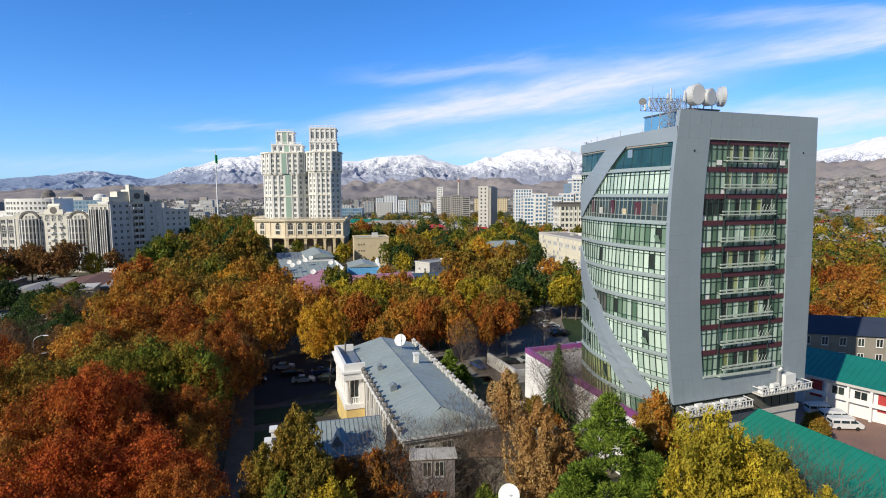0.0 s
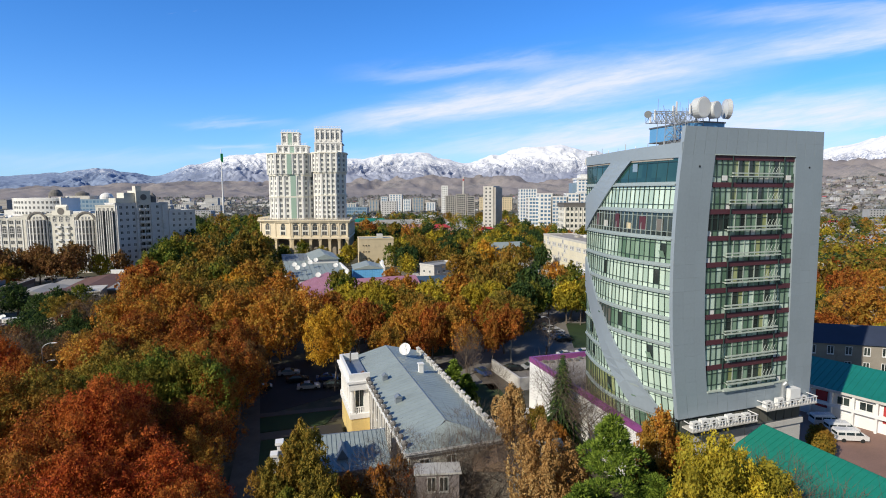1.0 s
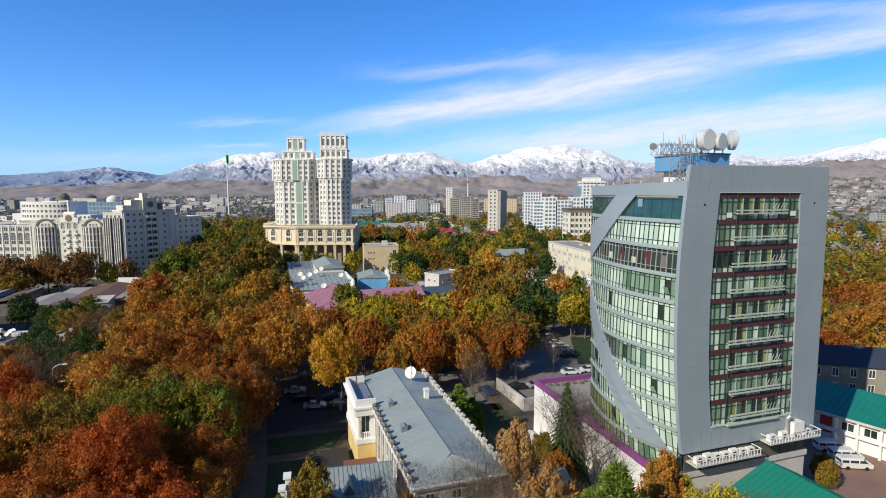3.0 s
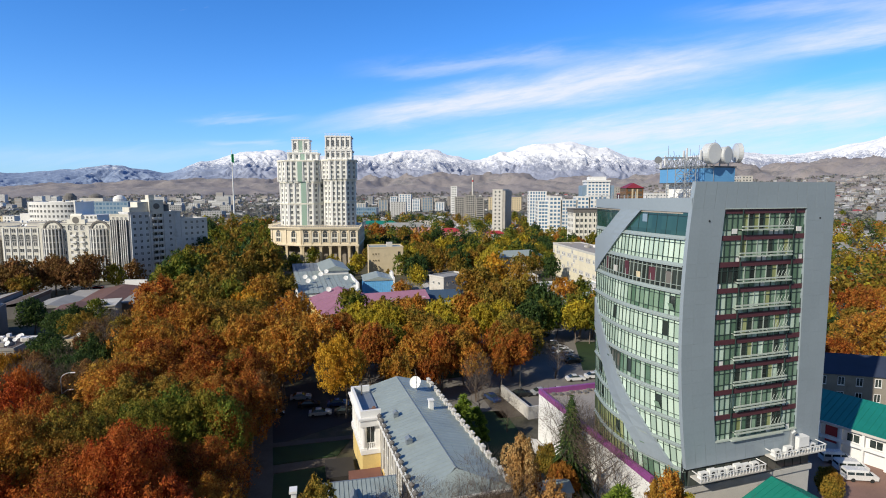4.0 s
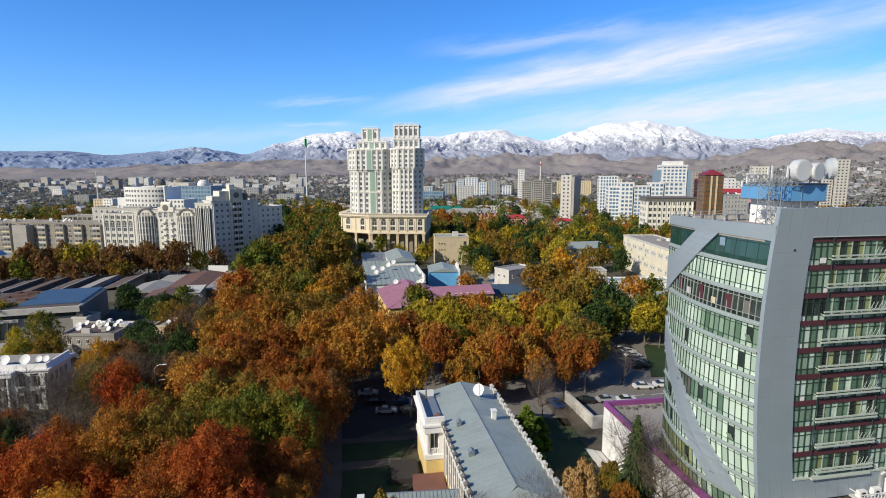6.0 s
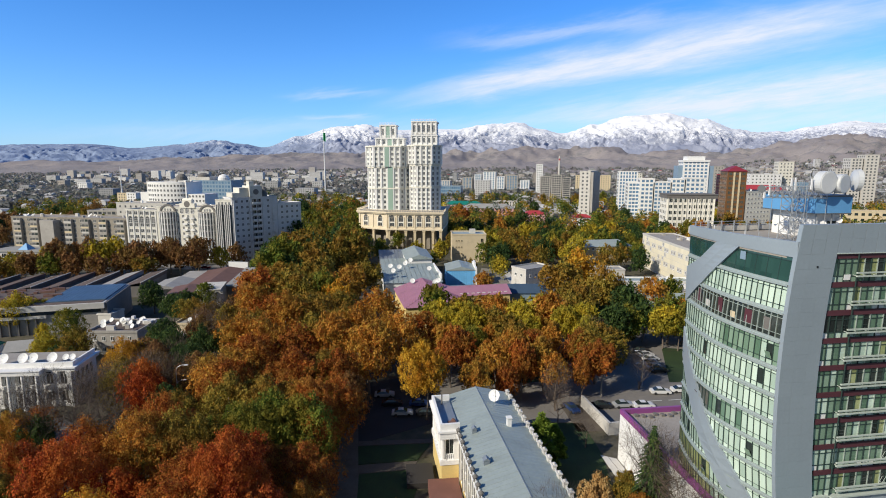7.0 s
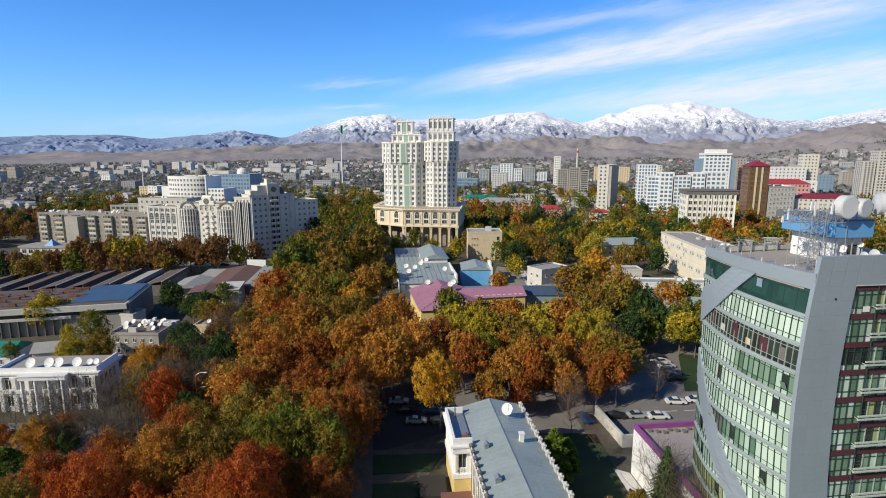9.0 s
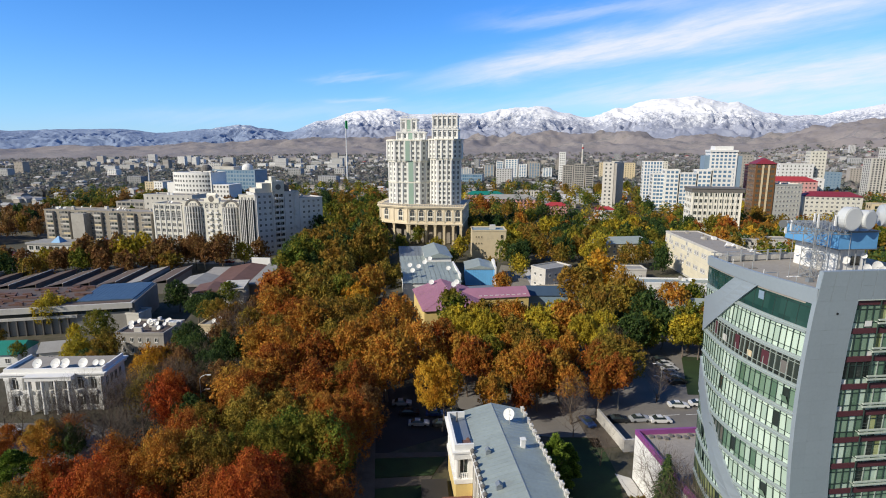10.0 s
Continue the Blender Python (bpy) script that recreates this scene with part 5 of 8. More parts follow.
        for i in range(n + 1):
            px = x + w * i / n
            part("crown_pier", Build().box(px - 0.4, px + 0.4, y - 0.45, y, zb, zt - 0.9), "white_wall", T)
            if i < n:
                part("window", window_mesh(1.5, (zt - zb) * 0.5, "pane_far", "white_wall"), None, T, at=rotz(px + w / n / 2, y - 0.02, zb + (zt - zb) * 0.2))
        if name < 3:
            part("crown_glass", Build().box(x + w * 0.38, x + w * 0.62, y - 0.3, y, zb, zt - 0.9), "pane_green_far", T, "pale green glazed strip")
        b = Build()
        for i in range(int(w / 0.9) + 1):
            b.box(x + i * 0.9 - 0.1, x + i * 0.9 + 0.1, y - 0.5, y - 0.35, zt - 0.2, zt + 1.0)
        b.box(x - 0.5, x + w + 0.5, y - 0.5, y - 0.35, zt + 0.9, zt + 1.1)
        part("crown_railing", b, "white_wall", T)


twin_towers()


# ---- apartment complex west of the boulevard ----
def apartments():
    # older grey block with glazed balconies
    A = block("apartment_block", (-316, 262), 82, 14, 20.5, 2, "brown_concrete", 7, 18, "grey-brown apartment block with glazed balconies and many dishes", "apartment block",
              win=(1.9, 1.7), clutter=26, ledges=True, rim="light_concrete")
    for i in range(7):
        x = 3.0 + i * 11.5
        B = part("balcony_tower", Build().box(x, x + 4.6, -1.5, 0.0, 0, 20.2), "grey_concrete", A)
        for k in range(7):
            z = k * 2.9 + 0.6
            part("balcony_glazing", Build().box(x + 0.25, x + 2.1, -1.56, -1.5, z + 1.0, z + 2.3), "pane_far", A)
            part("balcony_glazing", Build().box(x + 2.5, x + 4.35, -1.56, -1.5, z + 1.0, z + 2.3), "pane_dark" if (i + k) % 3 else "pane_far", A)
            part("balcony_front", Build().box(x - 0.1, x + 4.7, -1.72, -1.5, z, z + 0.95), ("light_concrete", "sand_wall", "grey_concrete")[(i * 2 + k) % 3], A)
    part("stair_shaft", Build().box(24, 33, -4.5, 0, 0, 19.6), "grey_concrete", A, "plain grey projecting stair block")
    # cream block with tall bays
    C = block("cream_apartments", (-233.6, 259), 20, 15, 26.5, 1, "warm_grey_wall", 8, 5, "cream apartment block with tall vertical piers", "apartment block", win=(2.2, 2.0), piers=True, clutter=5, sides=("front",))
    Dm = block("bay_apartments", (-213.4, 259), 38, 15, 28.5, 1, "warm_grey_wall", 9, 11, "pale apartment block with two round glazed bays and arched gables", "apartment block", win=(1.3, 1.6), clutter=7, sides=("front",))
    for cx in (7.0, 31.0):
        n = 10
        poly = [(cx + 5.2 * math.cos(math.pi + math.pi * i / n), 3.6 * math.sin(math.pi + math.pi * i / n)) for i in range(n + 1)]
        part("round_bay", Build().slab(poly, 3.4, 26.0), "pane_far", Dm, "dark glazed round bay")
        for i in range(n + 1):
            a = math.pi + math.pi * i / n
            part("bay_rib", Build().box(-0.28, 0.28, -0.22, 0.1, 3.0, 26.4), "white_wall", Dm, at=rotz(cx + 5.2 * math.cos(a), 3.6 * math.sin(a), 0, math.degrees(a) + 90))
        for k in range(8):
            band = [(cx + 5.3 * math.cos(math.pi + math.pi * i / n), 3.7 * math.sin(math.pi + math.pi * i / n)) for i in range(n + 1)]
            part("bay_band", Build().slab(band, 3.2 + k * 3.25, 3.75 + k * 3.25), "grey_concrete", Dm)
        rim, fan = Build(), Build()
        m = 14
        for i in range(m):
            a0, a1 = math.pi * i / m, math.pi * (i + 1) / m
            p = [(cx + r_ * math.cos(a), 26.2 + r_ * 0.86 * math.sin(a)) for r_ in (4.9, 3.9) for a in (a0, a1)]
            for y, flip in ((-0.7, 0), (0.3, 1)):
                q = [(p[0][0], y, p[0][1]), (p[2][0], y, p[2][1]), (p[3][0], y, p[3][1]), (p[1][0], y, p[1][1])]
                rim.face(q[::-1] if flip else q)
            rim.face([(p[0][0], -0.7, p[0][1]), (p[1][0], -0.7, p[1][1]), (p[1][0], 0.3, p[1][1]), (p[0][0], 0.3, p[0][1])])
            fan.face([(p[2][0], -0.3, p[2][1]), (cx, -0.3, 26.2), (p[3][0], -0.3, p[3][1])])
        part("arch_rim", rim, "stone_dark", Dm)
        part("arch_fan", fan, "warm_grey_wall", Dm)
        for j in range(3):
            part("arch_light", window_mesh(1.0, 1.6, "pane_far", "white_wall"), None, Dm, at=rotz(cx - 1.6 + j * 1.6, -0.32, 26.5))
    for x in (15.2, 18.4, 21.6):
        part("arch_window", window_mesh(1.8, 1.8, "pane_far", "white_wall", True), None, Dm, at=rotz(x, -0.03, 25.4))
    for k in range(7):
        for x in (16.2, 20.6):
            part("balcony", Build().box(x, x + 2.4, -1.1, 0.0, 3.2 + k * 3.2, 4.1 + k * 3.2), "far_wall", Dm)
    for i in range(5):
        part("arch_window", window_mesh(2.3, 2.6, "pane_far", "white_wall", True), None, C, at=rotz(2.8 + i * 3.6, -0.12, 19.6))
    part("attic", Build().box(14.4, 23.6, -0.5, 1.6, 28.5, 31.0).box(16.2, 21.8, -0.5, 1.6, 31.0, 32.8).gable(16.2, 21.8, -0.5, 1.6, 32.8, 33.8), "pale_cream", Dm)
    part("attic_fan", Build().tube((19.0, -0.6, 30.6), (19.0, -0.5, 30.6), 1.7, sides=18), "stone_dark", Dm)
    # stepped white block on the corner
    E = block("stepped_apartments", (-175.4, 256.6), 10.5, 16, 33.0, -3, "warm_grey_wall", 11, 4, "tall white stepped apartment block with narrow windows", "apartment block", win=(1.2, 1.5), sides=("front",), clutter=3)
    F = block("corner_apartments", (-165, 255.5), 24.8, 13, 34.0, 52, "shade_wall", 11, 8, "tall white stepped apartment block with balconies", "apartment block", win=(1.3, 1.5), sides=("front",), clutter=4)
    part("upper_storey", Build().box(0.8, 5, 1, 10, 34.7, 37.0).box(4.6, 10, 1, 10, 34.7, 39.6).box(9.6, 16.4, -0.3, 10, 33.6, 40.6).box(10.0, 12.6, 1, 5, 40.6, 43.0), "warm_grey_wall", F)
    part("arched_gable", Build().tube((13.0, -0.5, 37.4), (13.0, -0.25, 37.4), 1.5, sides=20), "stone_dark", F)
    for x in (0.6, 9.4, 16.2, 21.8):
        part("pier", Build().box(x, x + 1.0, -0.6, 0.0, 0, 33.5), "shade_wall", F)
    for x in (10.8, 13.4):
        for k in range(10):
            part("balcony", Build().box(x, x + 2.2, -1.2, 0.0, 3.0 + k * 3.1, 4.0 + k * 3.1), "far_wall", F)
            # a dark sheet on the wall stands in for each balcony's shade
            part("balcony_shade", Build().box(x + 0.1, x + 2.1, -0.06, 0.0, 4.0 + k * 3.1, 5.6 + k * 3.1), "pane_dark", F)
    for x in (1.0, 6.0):
        part("glazed_bay", Build().box(x, x + 3.4, -1.2, 0.0, 2, 31), "pane_far", E)
        for j in range(4):
            part("bay_rib", Build().box(x + j * 1.1 - 0.1, x + j * 1.1 + 0.15, -1.45, -1.2, 2, 31), "white_wall", E)
    part("turret", Build().tube((21, 9, 34.0), (21, 9, 37.5), 1.8, 1.7, 12).tube((21, 9, 37.5), (21, 9, 39.6), 2.0, 0.3, 12), "stone_dark", F, "small domed turret")
    block("rear_apartments", (-149.6, 275.2), 15, 13, 30, 60, "shade_wall", 10, 4, "grey apartment block in shade beside trees", "apartment block", win=(1.4, 1.5), sides=("front",), clutter=3)
    # pavilion with two blue pyramid roofs
    P = thing("market_pavilion", (-300, 236, 0), 8, "low market hall with two blue pyramid skylights", "market hall")
    part("wall", Build().box(0, 66, 0, 12, -1, 4.4), "light_concrete", P)
    part("roof", Build().box(-0.6, 66.6, -0.6, 12.6, 4.4, 5.4), "grey_roof", P)
    for x in (14, 42):
        part("skylight", Build().box(x, x + 5.6, 1, 6.6, 5.4, 8.8, top=2.6), "blue_paint", P, "blue pyramid skylight")
    for i in range(16):
        part("window", window_mesh(2.6, 2.4, "pane_dark", "white_wall"), None, P, at=rotz(2.5 + i * 4.0, -0.01, 1.2))
    # white government offices behind
    G = block("government_office", (-358, 424), 40, 22, 35.0, 0, "white_wall", 8, 14, "white office block with a curved front", "office building", win=(1.8, 2.0), sides=(), clutter=4)
    arc = [(20 + 20.2 * math.sin(a), 3.0 - 8.0 * math.cos(a)) for a in (radians(-68 + 136 * i / 14) for i in range(15))]
    part("curved_front", Build().slab(arc, 0, 35.6), "white_wall", G)
    for k in range(8):
        for (x0, y0), (x1, y1) in zip(arc, arc[1:]):
            part("window", window_mesh(1.7, 2.1, "pane_far", "white_wall"), None, G, at=rotz((x0 + x1) / 2 - 0.01 * (y0 - y1), (y0 + y1) / 2 - 0.02, 2.2 + k * 4.15, math.degrees(math.atan2(y1 - y0, x1 - x0))))
    part("lower_wing", Build().box(-9, 0, 2, 20, 0, 26), "white_wall", G)
    part("lower_wing", Build().box(40, 57, 1, 20, 0, 25), "white_wall", G)
    part("dome", Build().tube((30, 8, 37), (30, 8, 40), 5, 4.6, 16).tube((30, 8, 40), (30, 8, 42.4), 4.6, 2.4, 16), "stone_dark", G, "dark roof dome")
    for k in range(6):
        for i in range(5):
            part("window", window_mesh(1.8, 2.0, "pane_far", "white_wall"), None, G, at=rotz(42.0 + i * 3.4, 0.98, 2.0 + k * 4.0))
    N = block("domed_office", (-390, 522), 53, 24, 33, 0, "blue_wall", 8, 14, "blue glass office complex with a pale dome", "office building", win=(2.6, 2.4), joined=True, pane="pane_blue", sides=("front",))
    part("dome", Build().tube((38, 10, 33), (38, 10, 36), 6, 6, 20).tube((38, 10, 36), (38, 10, 38.6), 6, 4.4, 20).tube((38, 10, 38.6), (38, 10, 40), 4.4, 1.2, 20), "white_wall", N, "pale blue-white dome")
    part("upper_block", Build().box(2, 26, 2, 20, 33, 37), "light_concrete", N)
    part("dome", Build().tube((14, 9, 37), (14, 9, 39.5), 6.5, 6, 18).tube((14, 9, 39.5), (14, 9, 41.4), 6, 2, 18), "stone_dark", N, "dark grey dome")
    block("beige_towers", (-482, 524), 12, 14, 18, 0, "sand_wall", 6, 3, "plain beige mid-rise housing block", joined=True)
    block("beige_towers", (-468, 522), 12, 14, 18.5, 0, "white_wall", 6, 3, "white and beige mid-rise block", joined=True)
    Ms = thing("radio_mast", (-479, 528, 0), 0, "thin red and white lattice radio mast", "radio mast")
    part("mast", Build().tube((0, 0, 0), (0, 0, 48), 1.1, 0.25, 6), "white_metal", Ms)
    block("white_office", (-380, 360), 30, 14, 8, 4, "light_concrete", 2, 9, "low white office with ribbon windows", joined=True, sides=("front",))
    block("ribbed_office", (-340, 340), 62, 14, 17, 4, "grey_concrete", 5, 16, "grey office with dark ribbon windows", joined=True, win=(2.8, 1.9), sides=("front",), clutter=10)
    block("white_office", (-305, 330), 40, 16, 24, 2, "light_concrete", 6, 9, "pale office block behind the apartments", joined=True, sides=("front",), clutter=8)


def left_yards():
    # long workshop hall with finned wall, blue roof at its end
    Hh = thing("workshop_hall", (-220.8, 100.0, 0), 26.6, "long concrete workshop hall with vertical fins and a worn flat roof", "workshop")
    part("wall", Build().box(0, 92, 0.6, 26, -1, 8.2), "grey_concrete", Hh)
    part("fascia", Build().box(-0.4, 92.4, -0.5, 26.4, 7.4, 9.2), "light_concrete", Hh)
    part("sill", Build().box(0, 76, -0.3, 0.6, 5.2, 6.0), "light_concrete", Hh)
    part("roof", Build().box(0, 91.6, 0.4, 26, 9.2, 9.35), "shed_roof", Hh)
    part("blue_roof", Build().box(75, 91.8, 3.0, 25.8, 9.36, 9.7), "blue_sheet", Hh, "blue sheet-metal roof section")
    for i in range(14):
        part("roof_seam", Build().box(75.6 + i * 1.2, 75.68 + i * 1.2, 3.0, 25.8, 9.7, 9.76), "blue_sheet", Hh)
    part("end_block", Build().box(92, 93, 0, 26, -1, 9.1), "stone_dark", Hh)
    part("window_strip", Build().box(0.5, 91, 0.5, 0.62, 6.05, 7.3), "pane_dark", Hh)
    for i in range(31):
        part("fin", Build().box(1 + i * 2.4, 1.3 + i * 2.4, -0.2, 0.6, -0.5, 5.2), "stone_dark", Hh)
    b = Build()
    r = random.Random(3)
    for i in range(130):
        x, y = r.uniform(20, 73), r.uniform(2, 24)
        b.box(x, x + r.uniform(0.6, 4), y, y + r.uniform(0.3, 1.2), 9.36, 9.4 + r.uniform(0.1, 0.9))
    part("scrap", b, "brown_roof", Hh, kind="stuff")
    for i in range(9):
        S = thing("shed", (-236.5 + i * 8.9, 148.5 + i * 3.75, 0), 18.5, "low shed with a dull sheet roof in a row", "shed", "row of sheds")
        part("wall", Build().box(0, 6.6, 0, 27, -1, 4.4), "stone_dark", S)
        part("roof", Build().face([(-0.3, -0.4, 4.5), (6.9, -0.4, 5.9), (6.9, 27.4, 5.9), (-0.3, 27.4, 4.5)]).box(6.6, 6.9, -0.3, 27.3, 4.3, 5.88), "grey_roof" if i in (0, 7) else "shed_roof", S)
        part("roof_edge", Build().box(6.8, 7.05, -0.45, 27.45, 5.8, 6.05).box(-0.45, -0.25, -0.45, 27.45, 4.35, 4.55), "light_concrete" if i % 2 == 0 else "brown_roof", S)
    # brown-roofed yard houses by the billboard
    Bh = thing("courtyard_house", (-136.0, 166.5, 0), 24, "low house with patched brown and grey roofs", "house")
    part("wall", Build().box(0, 18, 0, 12, -1, 5.6), "grey_concrete", Bh)
    part("roof", Build().gable(0, 10.5, 0, 13, 5.65, 6.6, 0, 0.3), "brown_roof", Bh)
    part("corner_tower", Build().box(10.5, 18.5, -0.6, 12, -1, 6.6).box(10.2, 18.8, -0.9, 12.3, 6.6, 7.0), "light_concrete", Bh)
    for i in range(6):
        part("window", window_mesh(0.9, 0.6, "pane_dark", "light_concrete"), None, Bh, at=rotz(11.5 + i * 1.5, -0.62, 5.3))
    Bi = thing("courtyard_wing", (-147.5, 178, 0), 19, "long wing with a dark red-brown roof and grey ends", "house")
    part("wall", Build().box(0, 30, 0, 34, -1, 4.8), "grey_concrete", Bi)
    part("roof", Build().gable(8, 26, 0, 34, 4.85, 6.4, 0, 0.3), "brown_roof", Bi)
    part("side_roof", Build().gable(-4, 8, -2, 16, 4.85, 6.2, 0, 0.3), "grey_roof", Bi)
    part("end_roof", Build().box(24, 30, -2, 36, 4.85, 5.5), "grey_roof", Bi)
    Bb = thing("billboard", (-149.5, 226, 0), 6, "blank white billboard on two posts", "billboard")
    part("board", Build().box(0, 9.5, -0.15, 0.15, 2.6, 6.4), "white_metal", Bb)
    part("frame", Build().box(-0.15, 9.65, 0.15, 0.4, 2.4, 6.6), "steel", Bb)
    for x in (2.0, 7.5):
        part("post", Build().tube((x, 0.3, 0), (x, 0.3, 2.6), 0.18, sides=8), "steel", Bb)
    Gh = block("roof_yard_house", (-125.5, 121.5), 14, 12, 6.2, 12, "grey_concrete", 2, 5, "old flat-roofed house crowded with satellite dishes", "house", clutter=26, win=(1.0, 1.3), pane="pane_dark", roof_mat="shed_roof")
    block("yard_shed", (-110, 137), 12, 9, 4.8, 10, "sand_wall", 1, 3, "small crumbling shed with a tin roof", "shed", roof_mat="grey_roof", clutter=2)
    block("yard_shed", (-150, 140), 14, 6, 5, 5, "light_concrete", 1, 4, "white flat-roofed store beside the yards", "shed", roof_mat="grey_roof")
    block("green_hut", (-158, 103), 14, 9, 3.6, 20, "white_wall", 1, 4, "hut with a dark green roof", "hut", roof="gable", roof_mat="green_roof")
    block("hut", (-140, 110), 9, 7, 3.6, 30, "light_concrete", 1, 2, "small hut with a grey roof", "hut", roof="gable", roof_mat="grey_roof")
    # white classical house with giant pilasters
    P = thing("white_mansion", (-122.0, 87.6, 0), 17, "white classical two-storey house with giant pilasters", "mansion")
    W, D, H = 21.6, 9.0, 8.7
    part("wall", Build().box(0, W, 0, D, -1, H), "white_wall", P)
    part("cornice", Build().box(-0.5, W + 0.5, -0.5, D + 0.5, H - 0.5, H + 0.1).box(-0.8, W + 0.8, -0.8, D + 0.8, H + 0.1, H + 0.4), "white_wall", P)
    part("parapet", Build().box(0, W, 0, 0.4, H + 0.4, H + 1.4).box(0, 0.4, 0.4, D, H + 0.4, H + 1.4).box(W - 0.4, W, 0.4, D, H + 0.4, H + 1.4), "white_wall", P)
    part("roof", Build().box(0.4, W - 0.4, 0.4, D, H + 0.4, H + 0.7), "flat_roof", P)
    part("portico", Build().box(6.0, W - 5.6, -2.4, -0.5, H - 0.6, H + 0.3).box(5.8, W - 5.4, -2.6, -0.8, H + 0.3, H + 0.5), "white_wall", P, "white projecting entablature")
    for i in range(8):
        x = 0.8 + i * (W - 1.6) / 7
        part("pilaster", Build().box(x - 0.45, x + 0.45, -0.5, 0, 0, H - 0.5).box(x - 0.6, x + 0.6, -0.6, 0, H - 1.1, H - 0.5), "white_wall", P)
        if i < 7:
            for z in (1.2, 5.2):
                part("window", window_mesh(1.6, 2.5, "pane_dark", "white_wall", z > 4), None, P, at=rotz(x + 1.6, -0.01, z))
            part("balcony", Build().box(x + 0.6, x + 2.4, -0.9, 0, 4.5, 5.2), "white_wall", P)
            if i % 2:
                part("air_conditioner", Build().box(x + 1.0, x + 1.9, -0.5, -0.1, 3.5, 4.2, top=0.03), "white_metal", P)
            if 2 <= i <= 5:
                part("column", Build().tube((x, -1.9, 0), (x, -1.9, H - 0.6), 0.42, 0.36, 12), "white_wall", P)
    for i in range(4):
        for z in (1.2, 5.2):
            part("window", window_mesh(1.1, 2.4, "pane_dark", "white_wall"), None, P, at=rotz(W + 0.01, 1.4 + i * 1.8, z, 90))
    for i, x in enumerate((6.5, 10.5, 12.6, 16.6, 19.4, 20.8)):
        Dh = thing("satellite_dish", (-122.0 + x * 0.956 - 0.6, 87.6 + x * 0.292 + 1.6, H + 0.7), 0, "white satellite dish on the mansion roof", "satellite dish", "dishes on the mansion roof")
        dish(Dh, (0, 0, 1.3), 1.1 if i < 4 else 0.7, (0.2, -0.85, 0.5), name="bowl")
        part("mast", Build().tube((0, 0.2, 0), (0, 0.2, 1.2), 0.07, sides=6), "steel", Dh)


# ---- houses and halls behind the square ----
def middle():
    # pink roof with a cross wing
    P = thing("pink_roof_house", (-44.2, 160.5, 0), 24, "long yellow house under a faded pink metal roof", "house")
    part("wall", Build().box(0, 20, 0, 27, -1, 7.4).box(20, 39, 11.5, 21.5, -1, 7.4), "yellow_wall", P)
    for i in range(30):
        # sheets of the main roof, both sides of a ridge along the depth
        y0, y1 = -0.6 + i * 0.94, 0.32 + i * 0.94
        f = min(1.0, (i + 0.5) / 9.0)
        for xe, sg in ((-0.6, 1), (20.6, -1)):
            q = [(xe, y0, 7.5), (xe, y1, 7.5), (xe + sg * 10.6 * f, y1, 7.5 + 3.6 * f), (xe + sg * 10.6 * f, y0, 7.5 + 3.6 * f)]
            part("roof_sheet", Build().face(q[::-1] if sg > 0 else q).face([q[0], q[3], (q[3][0], q[3][1], q[3][2] + 0.06), (q[0][0], q[0][1], q[0][2] + 0.06)]), "pink_roof", P)
    part("hip_sheet", Build().face([(-0.6, -0.6, 7.5), (20.6, -0.6, 7.5), (10.0, 7.9, 11.1)]), "pink_roof", P)
    part("wing_roof", Build().gable(10, 39, 11.5, 21.5, 7.45, 9.9, 0.0, 0.5), "pink_roof", P)
    for i in range(9):
        part("snow_guard", Build().box(21 + i * 2.0, 22.2 + i * 2.0, 12.2, 12.35, 7.9, 8.2), "white_metal", P)
    for i in range(6):
        part("window", window_mesh(1.2, 1.8, "pane_dark", "white_wall", True), None, P, at=rotz(22.5 + i * 2.8, 11.48, 3.4))
    for x, y, z in ((12.5, 15.0, 11.2), (14.5, 19.5, 10.8), (6.0, 24.0, 10.0)):
        part("dish_post", Build().tube((x, y, z - 1.5), (x, y, z + 0.8), 0.06, sides=5), "steel", P)
        dish(P, (x, y - 0.2, z + 0.9), 0.95, (-0.2, -0.8, 0.55))
    K = thing("link_store", (-52.0, 189.0, 0), 24, "low store with a grey sheet roof between two halls", "store")
    part("wall", Build().box(0, 27, 0, 8, -1, 4.8), "light_concrete", K)
    part("roof", Build().gable(0, 27, 0, 8, 4.85, 6.2, 0.0, 0.4), "zinc_dark", K)
    Hl = thing("exhibition_hall", (-61.5, 193.0, 0), 20, "wide hall with pale grey sheet roofs and a white gable", "hall")
    part("wall", Build().box(0, 22, 0, 62, -1, 7.4), "white_wall", Hl)
    for y0, y1, z0, z1, key in ((-0.5, 13, 7.5, 9.0, "zinc"), (13, 27, 8.2, 9.8, "zinc"), (27, 44, 7.6, 9.2, "zinc"), (44, 62.5, 7.6, 10.4, "zinc_dark")):
        for i in range(12):
            x0, x1 = -0.5 + i * 1.92, 1.36 + i * 1.92
            part("roof_sheet", Build().face([(x0, y0, z0), (x1, y0, z0), (x1, y1, z1), (x0, y1, z1)]).face([(x0, y0, z0), (x0, y1, z1), (x0, y1, z1 + 0.07), (x0, y0, z0 + 0.07)]), key, Hl)
        part("roof_step", Build().box(-0.5, 22.5, y1 - 0.15, y1, min(z0, z1) - 1.0, z1 - 0.02), "light_concrete", Hl)
    part("end_gable", Build().slab([(22, 3), (22.6, 3), (22.6, 27), (22, 27)], 5.0, 9.9), "white_wall", Hl)
    part("upper_hall", Build().box(11, 22, 30, 56, 7.4, 11.0), "white_wall", Hl, "white clerestory wall")
    part("upper_roof", Build().gable(10.8, 22.2, 29.8, 56.2, 11.05, 13.2, 0, 0.5), "zinc", Hl)
